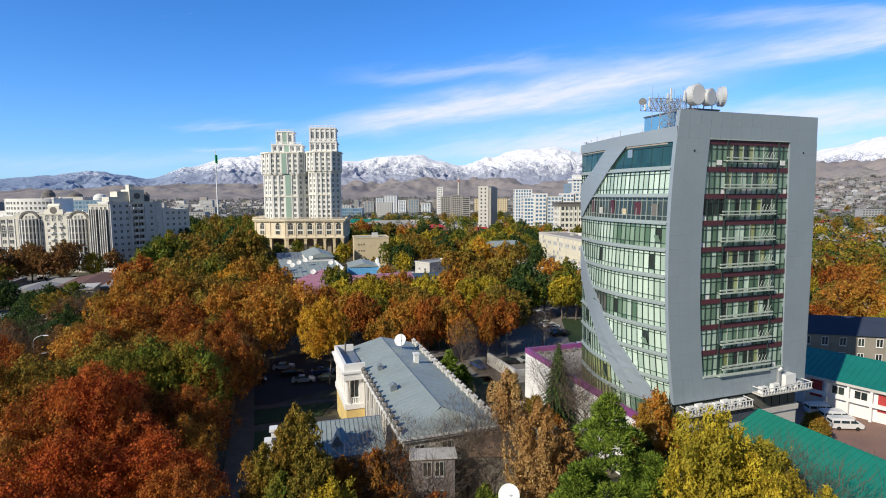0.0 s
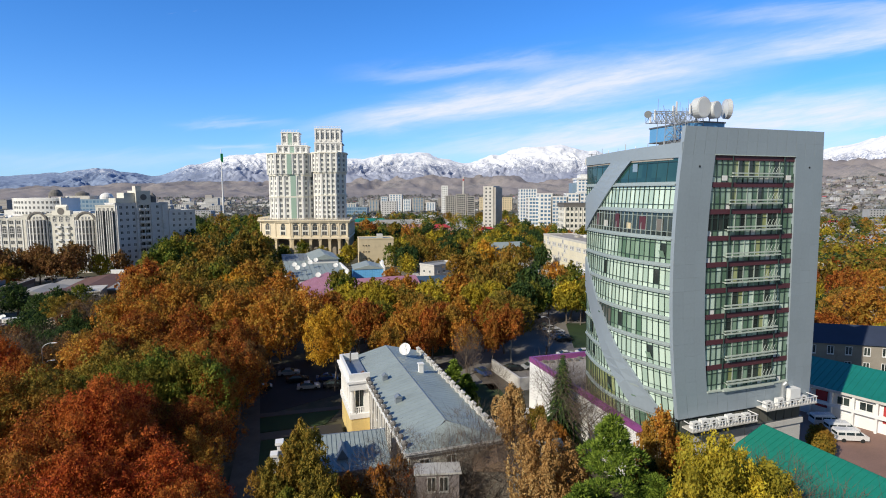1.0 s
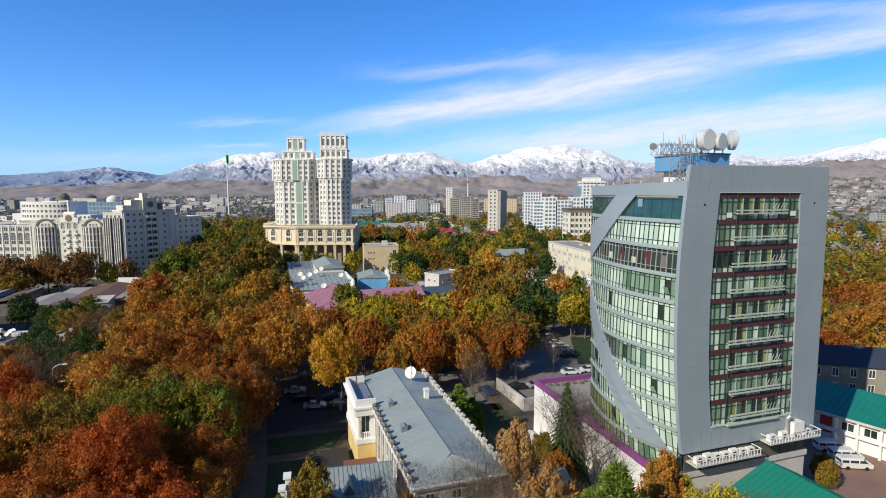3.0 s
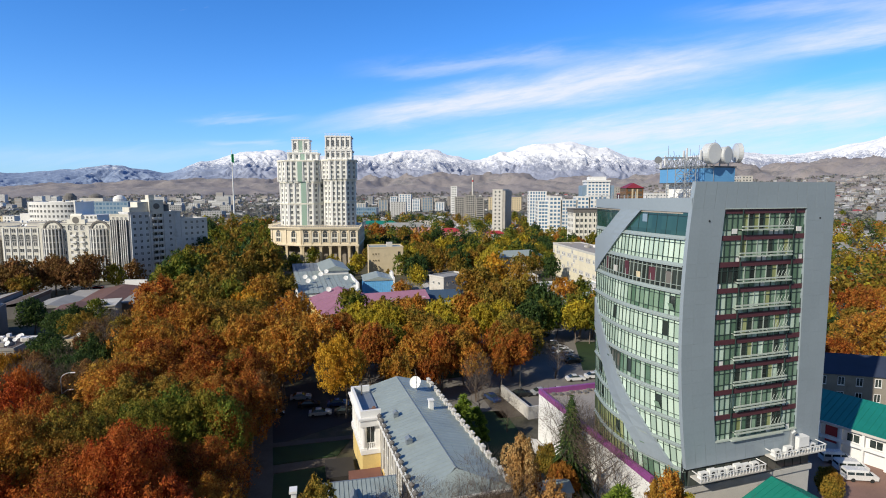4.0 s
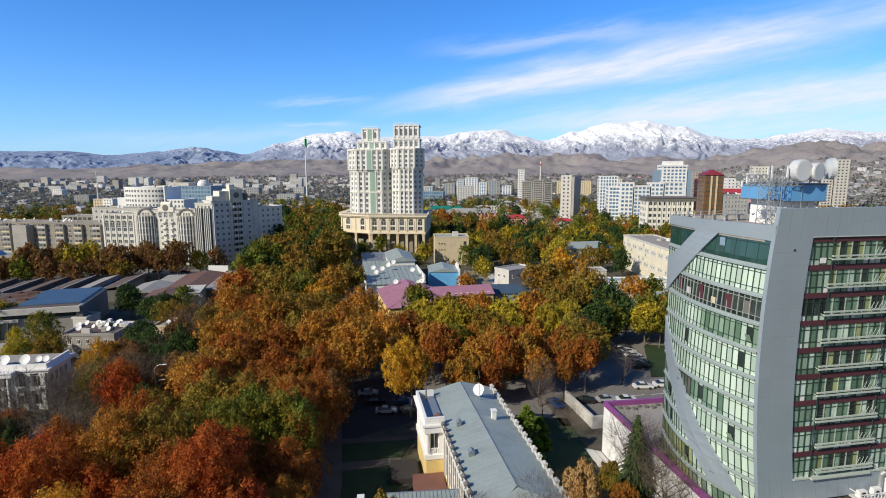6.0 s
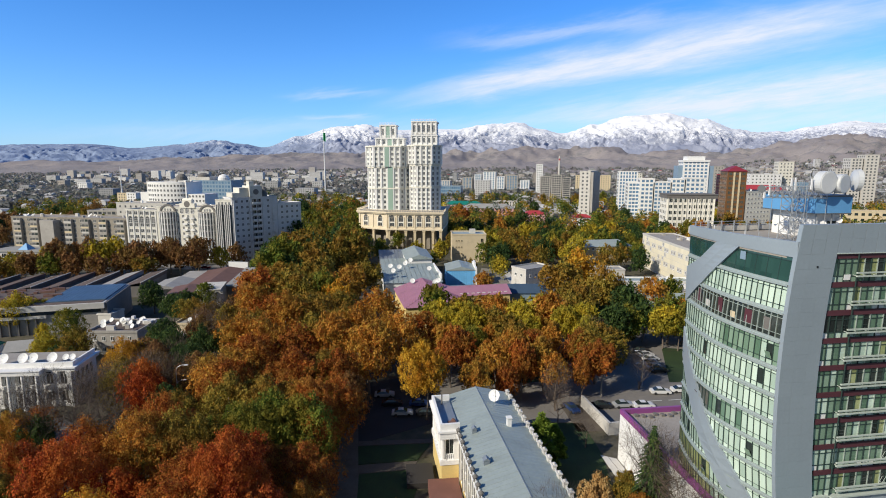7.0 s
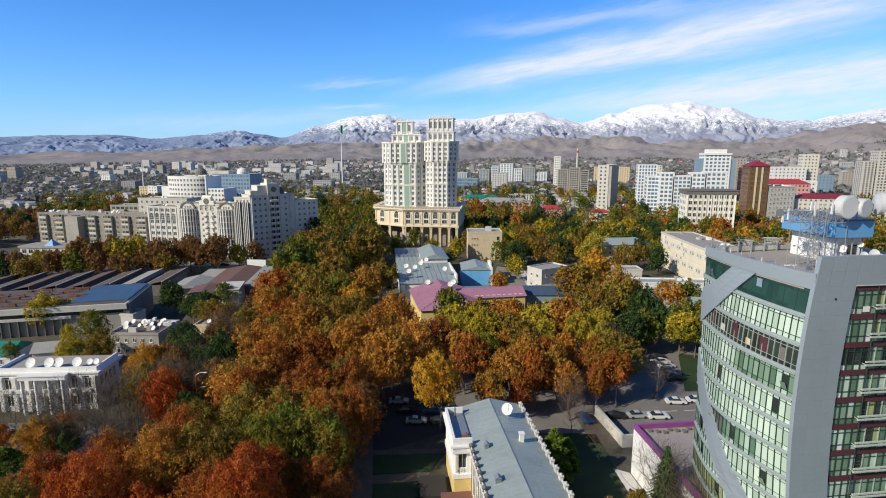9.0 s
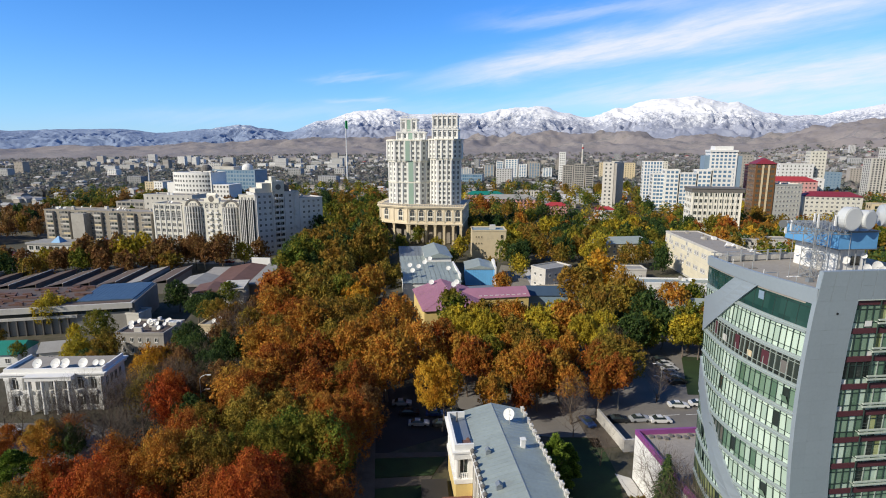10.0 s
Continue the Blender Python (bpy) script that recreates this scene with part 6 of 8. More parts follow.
    for i in range(7):
        x, y = (2.5 + i * 2.9) % 18 + 1, 5 + (i * 7.3) % 34
        dish(Hl, (x, y, 11.4), 0.95, (-0.2, -0.8, 0.55))
        part("dish_post", Build().tube((x, y + 0.2, 7.8), (x, y + 0.2, 11.3), 0.06, sides=5), "steel", Hl)
    Bw = thing("blue_hall", (-43.6, 224.0, 0), 14, "bright blue painted hall with a white stepped end", "hall")
    part("wall", Build().box(0, 13, 0, 16, -1, 7.0), "bright_blue", Bw, "bright blue boarded wall")
    for i in range(17):
        part("board_rib", Build().box(0.3 + i * 0.75, 0.38 + i * 0.75, -0.06, 0, 0, 6.9), "bright_blue", Bw)
    part("roof", Build().gable(0, 13, 0, 16, 7.05, 8.8, 0, 0.3), "zinc", Bw)
    part("end_wall", Build().box(12.6, 13.3, -0.6, 16.4, -1, 8.2).box(12.6, 13.3, 5, 11, 8.2, 9.6), "white_wall", Bw)
    block("sand_block", (-51.5, 280.5), 18.2, 14, 14.8, 14, "sand_wall", 4, 0, "plain sand-coloured block with few small windows", "building", roof_mat="zinc", sides=())
    S = bpy.data.objects["sand_block"]
    for k in range(3):
        for i in range(3):
            part("window", window_mesh(0.9, 0.8, "pane_dark", "sand_wall"), None, S, at=rotz(2.2 + i * 1.4, -0.01, 4.5 + k * 3.4))
        part("window", window_mesh(1.6, 2.2, "pane_dark", "sand_wall"), None, S, at=rotz(16.0, -0.01, 3.5 + k * 3.6))
    part("roof_hut", Build().box(10, 13, 6, 9, 14.9, 17.2), "light_concrete", S)
    block("grey_store", (-9.5, 224), 15, 9, 8.4, 46, "light_concrete", 2, 4, "grey rendered store with a flat roof", "store", roof_mat="grey_roof", win=(1.2, 1.2), pane="pane_dark")
    block("blue_roof_shed", (-14, 193), 16, 9, 6.0, 13, "blue_wall", 1, 4, "low shed with a blue-grey roof and teal doors", "shed", roof="gable", roof_mat="blue_roof")
    block("garden_wall_store", (-10, 205), 12, 7, 4.5, 20, "sand_wall", 1, 3, "narrow store with sand-coloured walls", "shed", roof_mat="grey_roof")
    block("slate_house", (14, 292), 32, 12, 8.6, 22, "sand_wall", 3, 9, "long house under a pale slate roof", "house", roof="hip", roof_mat="zinc", win=(1.2, 1.5))
    Y = block("tiled_office", (47.0, 292.0), 60, 16, 16.6, -78, "light_concrete", 4, 12, "long cream office clad in square tiles with rooftop dishes", "office building", win=(1.5, 1.6), sides=(), clutter=10)
    # its long west face shows a grid of tiles and a few windows
    r = random.Random(5)
    for i in range(24):
        for k in range(7):
            if k in (2, 5) and i % 3 != 1 or r.random() < 0.03:
                part("window", window_mesh(1.4, 1.4, "pane_far", "white_wall"), None, Y, at=rotz(1.4 + i * 2.45, -0.01, 1.3 + k * 2.2))
            else:
                part("tile", Build().box(0.3 + i * 2.45, 2.65 + i * 2.45, -0.06, 0.0, 0.9 + k * 2.2, 3.0 + k * 2.2), "tile_cream", Y)
    block("blue_grey_house", (34, 183), 26, 12, 6.2, 10, "white_wall", 2, 8, "house with a pale blue-grey sheet roof", "house", roof="gable", roof_mat="zinc")
    block("yard_store", (34, 205), 24, 9, 6, 8, "light_concrete", 1, 6, "row of low yard stores with patched roofs", "store", roof_mat="grey_roof", clutter=4)
    block("yard_store", (28, 225), 30, 8, 5, 10, "white_wall", 1, 8, "row of low yard stores with tin roofs", "store", roof_mat="zinc", clutter=3)
    block("yard_store", (20, 248), 14, 8, 5, 12, "light_concrete", 1, 4, "small flat-roofed yard store", "store", roof_mat="grey_roof")
    D = thing("satellite_dish", (33.0, 192, 0), 0, "very large white satellite dish in a yard", "satellite dish")
    dish(D, (0, 0, 8.2), 2.2, (-0.25, -0.8, 0.5), name="bowl")
    part("mast", Build().tube((0, 0.5, 0), (0, 0.5, 7.8), 0.25, sides=8), "steel", D)


# ---- distant high-rises ----
def skyline():
    J = dict(joined=True)
    T = block("crown_office", (78.5, 398), 32, 16, 29.0, 6, "pale_cream", 7, 9, "cream office block with a dark arcaded crown", "office building", win=(2.3, 2.5), pane="pane_dark")
    part("crown", Build().box(-0.5, 33.5, -0.5, 16.5, 28.9, 31.2).box(-0.9, 33.9, -0.9, 16.9, 31.2, 31.8), "stone_dark", T)
    for i in range(11):
        part("pier", Build().box(0.6 + i * 3.1, 1.0 + i * 3.1, -0.4, 0, 0, 28.9), "pale_cream", T)
    T = block("brown_tower", (131, 450), 14, 15, 46.5, 4, "brown_glass_wall", 13, 5, "brown glass tower with a dark red roof", "tower", win=(2.2, 2.0), pane="pane_office", rim="brown_glass_wall", sides=("front", "left"))
    part("red_roof", Build().gable(0, 14, 0, 15, 46.8, 51, 5, 0.8), "dark_red_roof", T)
    part("gold_strip", Build().box(4.3, 5.5, -0.5, 0, 0, 46).box(8.3, 9.5, -0.5, 0, 0, 46), "sand_wall", T)
    T = block("blue_white_tower", (136, 620), 26, 20, 55, 2, "white_wall", 15, 6, "white and blue glass residential tower", "tower", win=(2.4, 2.2), pane="pane_blue", **J)
    part("blue_corner", Build().box(-5, 0, 1, 19, 0, 50), "blue_wall", T)
    part("blue_corner", Build().box(26, 31, 1, 19, 0, 50), "blue_wall", T)
    part("cap", Build().box(4, 22, 2, 18, 55, 60).box(-0.5, 26.5, -1, 20, 54, 56), "far_wall", T)
    for x, w, h, c in ((70, 11, 34, "white_wall"), (80, 13, 38, "white_wall"), (92, 16, 35, "far_wall"), (107, 13, 38, "white_wall"), (119, 18, 39, "far_wall")):
        block("glazed_apartments", (x, 540 - (x % 3) * 4), w, 16, h, 0, c, 10, max(3, w // 4), "white and pale blue glazed apartment block", "apartment block", win=(2.4, 2.1), pane="pane_blue", **J)
    block("blue_striped_tower", (71, 622), 20, 14, 43, 0, "white_wall", 12, 6, "white tower with blue window strips", "tower", win=(1.8, 2.6), pane="pane_blue", **J)
    T = block("grey_slab", (24.5, 518), 10, 24, 45, -20, "light_concrete", 13, 2, "tall grey concrete slab block", "apartment block", win=(1.6, 1.6), **J)
    # right side in a darker concrete: its shade is put into the colour
    part("shaded_wall", Build().box(10.0, 12.5, 0.5, 23, 0, 44.5), "grey_concrete", T)
    for x, w, h in ((-16, 13, 35), (-2, 13, 37), (12, 10, 34)):
        block("concrete_block", (x, 700), w, 16, h, 0, "grey_concrete", 13, 4, "tall grey concrete housing block", "apartment block", win=(2.0, 1.7), **J)
    C = thing("chimney_stack", (8, 762, 0), 0, "tall banded industrial chimney", "chimney")
    part("shaft", Build().tube((0, 0, 0), (0, 0, 62), 1.9, 1.1, 12), "light_concrete", C)
    part("band", Build().tube((0, 0, 56), (0, 0, 58.5), 1.25, 1.2, 12), "red_roof", C)
    block("white_cylinder", (-26, 860), 10, 10, 50, 0, "far_wall", 14, 3, "slim white distant tower", "tower", **J)
    for x, w, h, c in ((-158, 18, 26, "grey_concrete"), (-136, 12, 32, "far_wall"), (-121, 22, 36, "far_wall"), (-97, 14, 28, "white_wall"), (-80, 20, 30, "grey_concrete"), (-200, 20, 20, "light_concrete"), (-56, 16, 22, "far_wall")):
        block("distant_tower", (x, 950), w, 18, h, 0, c, 11, max(3, w // 5), "distant pale and blue glass tower", "tower", win=(2.6, 2.2), pane="pane_blue", **J)
    block("glass_hall", (-178, 780), 46, 20, 18, 0, "blue_wall", 4, 14, "low green-blue glass hall", "hall", win=(2.6, 3.0), pane="pane_blue", **J)
    T = block("pink_school", (-86, 520), 50, 16, 9, 6, "pink_wall", 3, 14, "long pink school building with a pale roof", "school", win=(1.8, 1.9), roof="hip", roof_mat="grey_roof", joined=True)
    block("pink_school", (-112, 560), 40, 14, 9, 4, "pink_wall", 3, 12, "pink building with a green roof", "school", roof="hip", roof_mat="green_roof", **J)
    block("white_hall", (-70, 640), 34, 16, 7, 0, "light_concrete", 4, 10, "pale flat-roofed hall among trees", "hall", **J)
    block("red_roof_house", (-24, 478), 20, 12, 8, 10, "pink_wall", 2, 5, "house with a bright red roof", "house", roof="hip", roof_mat="red_roof", **J)
    block("red_roof_house", (18, 470), 16, 10, 7, 5, "far_wall", 2, 4, "house with a bright red roof", "house", roof="hip", roof_mat="red_roof", **J)
    block("white_house", (8, 400), 22, 10, 7, 10, "far_wall", 2, 6, "low white house standing among trees", "house", **J)
    block("panel_block", (146, 452), 26, 14, 31, 30, "pale_cream", 9, 7, "worn cream panel-built block", "apartment block", win=(1.6, 1.5), clutter=5, sides=("front", "left"))
    T = block("long_beige_block", (172, 470), 40, 14, 22, 0, "warm_grey_wall", 7, 11, "beige apartment block with a maroon roof", "apartment block", win=(1.7, 1.6), roof="hip", roof_mat="dark_red_roof", sides=("front",))
    block("red_roof_block", (170, 545), 40, 16, 29, 3, "pink_wall", 8, 12, "apartment block with a red roof and white dormers", "apartment block", roof="hip", roof_mat="red_roof", **J)
    block("red_brick_tower", (180, 640), 20, 18, 40, 0, "red_roof", 11, 5, "red and white tower block", "tower", **J)
    block("white_slab", (222, 680), 34, 14, 40, 4, "far_wall", 11, 8, "long white slab housing block", "apartment block", **J)
    block("white_slab", (254, 690), 16, 14, 54, 0, "warm_grey_wall", 15, 4, "tall white slab housing block", "apartment block", **J)
    block("grey_tower", (200, 800), 28, 20, 48, 0, "grey_concrete", 13, 7, "distant grey-green tower block", "tower", **J)
    for x, w, h in ((318, 12, 46), (332, 12, 58), (346, 14, 62)):
        block("residential_tower", (x, 700), w, 18, h, 0, "light_concrete", 18, max(3, w // 4), "tall beige residential tower", "tower", win=(1.8, 1.7), **J)
    block("teal_block", (290, 760), 26, 16, 28, 0, "blue_wall", 8, 6, "teal glass office block far off", "office building", pane="pane_blue", **J)
    block("ruined_block", (232, 500), 50, 12, 14, -6, "sand_wall", 3, 10, "sand-coloured unfinished concrete housing block", "building", win=(2.4, 2.2), pane="pane_dark", **J)
    block("sports_hall", (190, 560), 30, 20, 30, 0, "far_wall", 8, 7, "white mid-rise housing block far off", "apartment block", **J)
    block("low_school", (84, 330), 40, 11, 8, 6, "light_concrete", 2, 12, "low grey school building among trees", "school", roof_mat="grey_roof", **J)
    block("hillside_block", (40, 1000), 60, 16, 30, 0, "sand_wall", 9, 14, "distant tan housing block", "apartment block", **J)
    block("hillside_block", (110, 980), 40, 16, 34, 0, "warm_grey_wall", 12, 10, "distant cream housing block", "apartment block", **J)
    F = thing("flagpole", (-352, 800, 0), 0, "very tall white flagpole with a green flag", "flagpole")
    part("pole", Build().tube((0, 0, 0), (0, 0, 104), 1.3, 0.5, 12), "white_metal", F)
    b = Build()
    for i in range(8):
        x0, x1 = -i * 0.55, -(i + 1) * 0.55
        w0, w1 = math.sin(i * 0.9) * 0.8, math.sin((i + 1) * 0.9) * 0.8
        b.face([(x0 + 3, w0, 84 + i * 0.4), (x1 + 3, w1, 84.4 + i * 0.4), (x1 + 3, w1, 98 - i * 0.1), (x0 + 3, w0, 98)])
    part("flag", b, "flag_green", F)


apartments()
left_yards()
middle()
skyline()


# ---- ground, roads, lots, lawns ----
def sheet(name, poly, z, key, label, kind="structure"):
    b = Build().slab(poly, z - 0.3, z)
    return solo(name, b, key, label, kind=kind)


def ground():
    mt = bpy.data.materials.new("earth")
    mt.use_nodes = True
    add = nodes_of(mt.node_tree)
    at = add("ShaderNodeTexCoord").outputs["Object"]
    n1 = add("ShaderNodeTexNoise", {"Vector": at, "Scale": 0.012, "Detail": 8.0, "Roughness": 0.7}).outputs[0]
    n2 = add("ShaderNodeTexNoise", {"Vector": at, "Scale": 0.25, "Detail": 6.0, "Roughness": 0.7}).outputs[0]
    f = add("ShaderNodeMath", {0: n1, 1: n2}, operation="ADD").outputs[0]
    ramp = add("ShaderNodeValToRGB", {0: add("ShaderNodeMapRange", {0: f, 1: 0.7, 2: 1.3}).outputs[0]})
    e = ramp.color_ramp.elements
    e[0].color, e[1].color = (0.03, 0.038, 0.018, 1), (0.15, 0.13, 0.10, 1)
    e.new(0.5).color = (0.075, 0.068, 0.042, 1)
    add("ShaderNodeOutputMaterial", {0: add("ShaderNodeBsdfPrincipled", {"Base Color": ramp.outputs[0], "Roughness": 0.95, "Normal": add("ShaderNodeBump", {"Height": n2, "Strength": 0.4, "Distance": 0.1}).outputs[0]}).outputs[0]})
    M["earth"] = mt
    b = Build()
    n = 24
    xs = [-4800 + 9600 * i / n for i in range(n + 1)]
    for i in range(n):
        for j in range(n):
            b.face([(xs[i], xs[j], 0), (xs[i + 1], xs[j], 0), (xs[i + 1], xs[j + 1], 0), (xs[i], xs[j + 1], 0)])
    solo("ground", b, "earth", "dry autumn ground of soil and grass", kind="structure")
    sheet("road", [(-22, 112), (8, 121), (14, 104), (44, 116), (60, 190), (38, 200), (16, 178), (-6, 150), (-30, 132)], 0.06, "asphalt", "grey asphalt parking street under trees")
    sheet("road_5", [(-14, 106), (-1.2, 106.2), (7.0, 108.4), (8, 121), (-22, 112)], 0.05, "asphalt", "asphalt drive behind the old house")
    sheet("road_2", [(-62, 88), (-48, 78), (-20, 104), (-14, 116), (-34, 124), (-60, 108)], 0.05, "asphalt_shaded", "shaded asphalt car park under plane trees")
    sheet("road_3", [(-142, 62), (-90, 72), (-84, 84), (-100, 88), (-142, 76)], 0.05, "asphalt", "asphalt street in front of the white mansion")
    sheet("road_4", [(-330, 212), (-150, 238), (-146, 250), (-330, 230)], 0.05, "asphalt", "wide asphalt avenue in front of the apartments")
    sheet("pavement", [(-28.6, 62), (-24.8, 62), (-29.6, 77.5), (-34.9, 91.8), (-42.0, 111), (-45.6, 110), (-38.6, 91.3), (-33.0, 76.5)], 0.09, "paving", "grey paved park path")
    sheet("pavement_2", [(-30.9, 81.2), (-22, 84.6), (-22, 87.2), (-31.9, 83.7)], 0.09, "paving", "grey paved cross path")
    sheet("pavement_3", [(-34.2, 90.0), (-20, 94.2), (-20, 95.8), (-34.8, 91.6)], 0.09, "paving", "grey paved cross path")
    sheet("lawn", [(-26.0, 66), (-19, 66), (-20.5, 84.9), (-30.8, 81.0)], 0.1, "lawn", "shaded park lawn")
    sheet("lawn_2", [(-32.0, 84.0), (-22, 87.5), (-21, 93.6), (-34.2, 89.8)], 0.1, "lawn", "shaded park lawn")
    sheet("lawn_3", [(-18, 122), (0, 128), (12, 160), (-10, 150)], 0.1, "lawn", "lawn under trees in the square")
    sheet("lawn_4", [(30, 134), (40, 136), (42, 160), (33, 160)], 0.1, "lawn", "grass verge with fallen leaves")
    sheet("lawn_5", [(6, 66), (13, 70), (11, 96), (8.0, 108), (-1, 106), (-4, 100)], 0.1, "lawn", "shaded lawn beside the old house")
    sheet("pavement_4", [(10.6, 96), (13.4, 95.2), (20.6, 74), (17.6, 73)], 0.11, "light_concrete", "pale concrete walk beside the annex")
    sheet("courtyard", [(46, 52), (74, 68), (72, 96), (60, 104), (46, 84)], 0.08, "red_paving", "pinkish paved courtyard with parked vans")
    sheet("yard", [(-30, 200), (4, 206), (8, 262), (-34, 268)], 0.07, "paving_pale", "pale dusty concrete yard between stores")
    sheet("lane", [(-22.5, 262), (-19.5, 262), (-9.0, 214), (-12.5, 214)], 0.12, "light_concrete", "sunlit concrete lane")
    sheet("ramp", [(7, 104), (13.5, 106), (10, 119), (3.5, 116)], 0.1, "paving", "sunlit concrete ramp")
    for i, (x, y, yaw) in enumerate(((20, 121, 20), (24, 122, 20), (30, 124, 20), (36, 127, 20))):
        K = Build().box(-2.4, 2.4, -0.08, 0.08, 0.061, 0.07)
        solo("road_marking", K, "line_paint", "worn white road marking", "road marking", kind="structure", at=(x, y, 0.01), yaw=yaw)


CARS = {}


def car(x, y, yaw, key, van=False):
    name = "van" if van else "car"
    if (key, van) in CARS:
        return copy_thing(CARS[(key, van)], rotz(x, y, 0.06, yaw))
    words = {"car_white": "white", "car_silver": "silver", "car_dark": "black", "car_blue": "dark blue", "car_red": "red"}[key]
    C = thing(name, (x, y, 0.06), yaw, f"{words} parked {'minivan' if van else 'saloon car'} on the asphalt", "car", "parked cars")
    prof = ([(-2.3, 0.35), (2.25, 0.35), (2.3, 0.75), (1.9, 0.95), (1.15, 1.05), (-1.5, 1.05), (-2.25, 0.95)] if not van else [(-2.4, 0.35), (2.35, 0.35), (2.4, 0.95), (1.7, 1.15), (-2.4, 1.15)])
    top = ([(1.05, 1.05), (0.35, 1.46), (-0.95, 1.48), (-1.7, 1.05)] if not van else [(1.6, 1.15), (0.9, 1.85), (-2.2, 1.9), (-2.38, 1.15)])
    def loft(pts, w0, w1):
        b = Build()
        n = len(pts)
        zs = [p[1] for p in pts]
        lo, hi = min(zs), max(zs)
        def wide(z): return w0 + (w1 - w0) * (z - lo) / (hi - lo)
        a = [(px, -wide(z), z) for px, z in pts]
        c = [(px, wide(z), z) for px, z in pts]
        b.face(a).face(c[::-1])
        for i in range(n):
            b.face([a[i], c[i], c[(i + 1) % n], a[(i + 1) % n]][::-1])
        return b
    part("body", loft(prof, 0.88, 0.86), key, C)
    part("glasshouse", loft(top, 0.82, 0.62), "pane_dark", C)
    rx0, rx1, rz = (-0.9, 0.3, 1.47) if not van else (-2.15, 0.85, 1.88)
    part("roof", Build().box(rx0, rx1, -0.62, 0.62, rz - 0.02, rz + 0.05, top=0.06) if not van else Build().box(-2.42, 0.95, -0.8, 0.8, 1.58, 1.93, top=0.12), key, C)
    if van:
        for px in (-2.4, -1.2, 0.2):
            for py in (-0.84, 0.76):
                part("pillar", Build().box(px, px + 0.16, py, py + 0.08, 1.1, 1.62), key, C)
    for wx in (-1.4, 1.4):
        for wy in (-0.8, 0.8):
            part("wheel", Build().tube((wx, wy - 0.1, 0.32), (wx, wy + 0.1, 0.32), 0.33, sides=12), "tyre", C)
    CARS[(key, van)] = C
    return C


def cars():
    for x, y, yaw, key in ((26.6, 126.6, 10, "car_white"), (31.5, 128.5, 10, "car_white"), (17.2, 117.6, 18, "car_silver"), (21.6, 118.2, 14, "car_white"), (12.6, 116.2, 15, "car_dark"), (6.0, 113.5, -60, "car_blue"),
                           (28.0, 148.5, 25, "car_white"), (27.6, 145.4, 25, "car_silver"), (27.9, 142.6, 24, "car_silver"), (28.6, 140.2, 22, "car_dark"), (27.2, 151.6, 25, "car_white"), (26.6, 154.8, 25, "car_dark"),
                           (14.0, 146.0, -30, "car_blue"), (15.0, 149.5, -30, "car_dark"), (16.5, 153.0, -30, "car_dark"), (12.5, 142.5, -30, "car_blue"), (11.5, 139.0, -30, "car_dark"), (19.5, 157.0, -30, "car_dark"),
                           (18, 163, 10, "car_silver"), (24, 166, 10, "car_dark")):
        car(x, y, yaw, key)
    for i, (x, y, yaw, key) in enumerate(((-29.5, 104, 14, "car_silver"), (-24.5, 105, 14, "car_dark"), (-27, 109, 14, "car_blue"), (-33, 108, 14, "car_dark"), (-22.5, 110.5, 10, "car_dark"), (-39, 103, 20, "car_dark"), (-36, 112, 14, "car_silver"))):
        car(x, y, yaw, key)
    for x, y, yaw in ((62.8, 83.6, -4), (63.4, 86.4, -4), (63.0, 89.4, -4)):
        car(x, y, yaw, "car_white", True)
    for x, y, yaw, key in ((-112, 79.5, 18, "car_white"), (-124, 73, 18, "car_dark"), (-132, 72, 18, "car_blue"), (-135, 68, 18, "car_silver")):
        car(x, y, yaw, key)
    r = random.Random(11)
    for i in range(34):
        f = i / 34
        car(-322 + f * 166 + r.uniform(-1, 1), 218 + f * 22 + r.choice((0, 4.5, 9)), 8 + r.choice((0, 180)), r.choice(("car_white", "car_silver", "car_dark", "car_blue", "car_red")))
    for i in range(10):
        car(22 + i * 2.6, 214 + i * 0.3, 95, r.choice(("car_white", "car_silver", "car_blue", "car_dark")))


def street_lamp(x, y, yaw, h=9.5):
    L = thing("street_lamp", (x, y, 0), yaw, "slim grey street lamp with two curved arms", "street lamp")
    part("pole", Build().tube((0, 0, 0), (0, 0, h), 0.1, 0.07, 8), "steel", L)
    b = Build()
    pts = [(1.8 * (1 - math.cos(a)), 0, h + 1.2 * math.sin(a)) for a in (math.pi / 2 * i / 6 for i in range(7))]
    for p, q in zip(pts, pts[1:]):
        b.tube(p, q, 0.06, sides=6)
    part("arm", b, "steel", L)
    part("lamp_head", Build().box(1.6, 2.4, -0.14, 0.14, h + 1.1, h + 1.22, top=0.04), "white_metal", L)
    part("arm", Build().tube((0, 0, h - 2.6), (0.9, 0, h - 2.0), 0.045, sides=6).tube((0.9, 0, h - 2.0), (1.4, 0, h - 1.95), 0.045, sides=6), "steel", L)
    part("lamp_head", Build().box(1.2, 1.9, -0.13, 0.13, h - 2.02, h - 1.9, top=0.04), "white_metal", L)


ground()
cars()
street_lamp(-72.5, 90.0, 15, 12.0)
street_lamp(-42.0, 64.0, 30, 8.0)
street_lamp(23.0, 130.0, 200, 8.0)


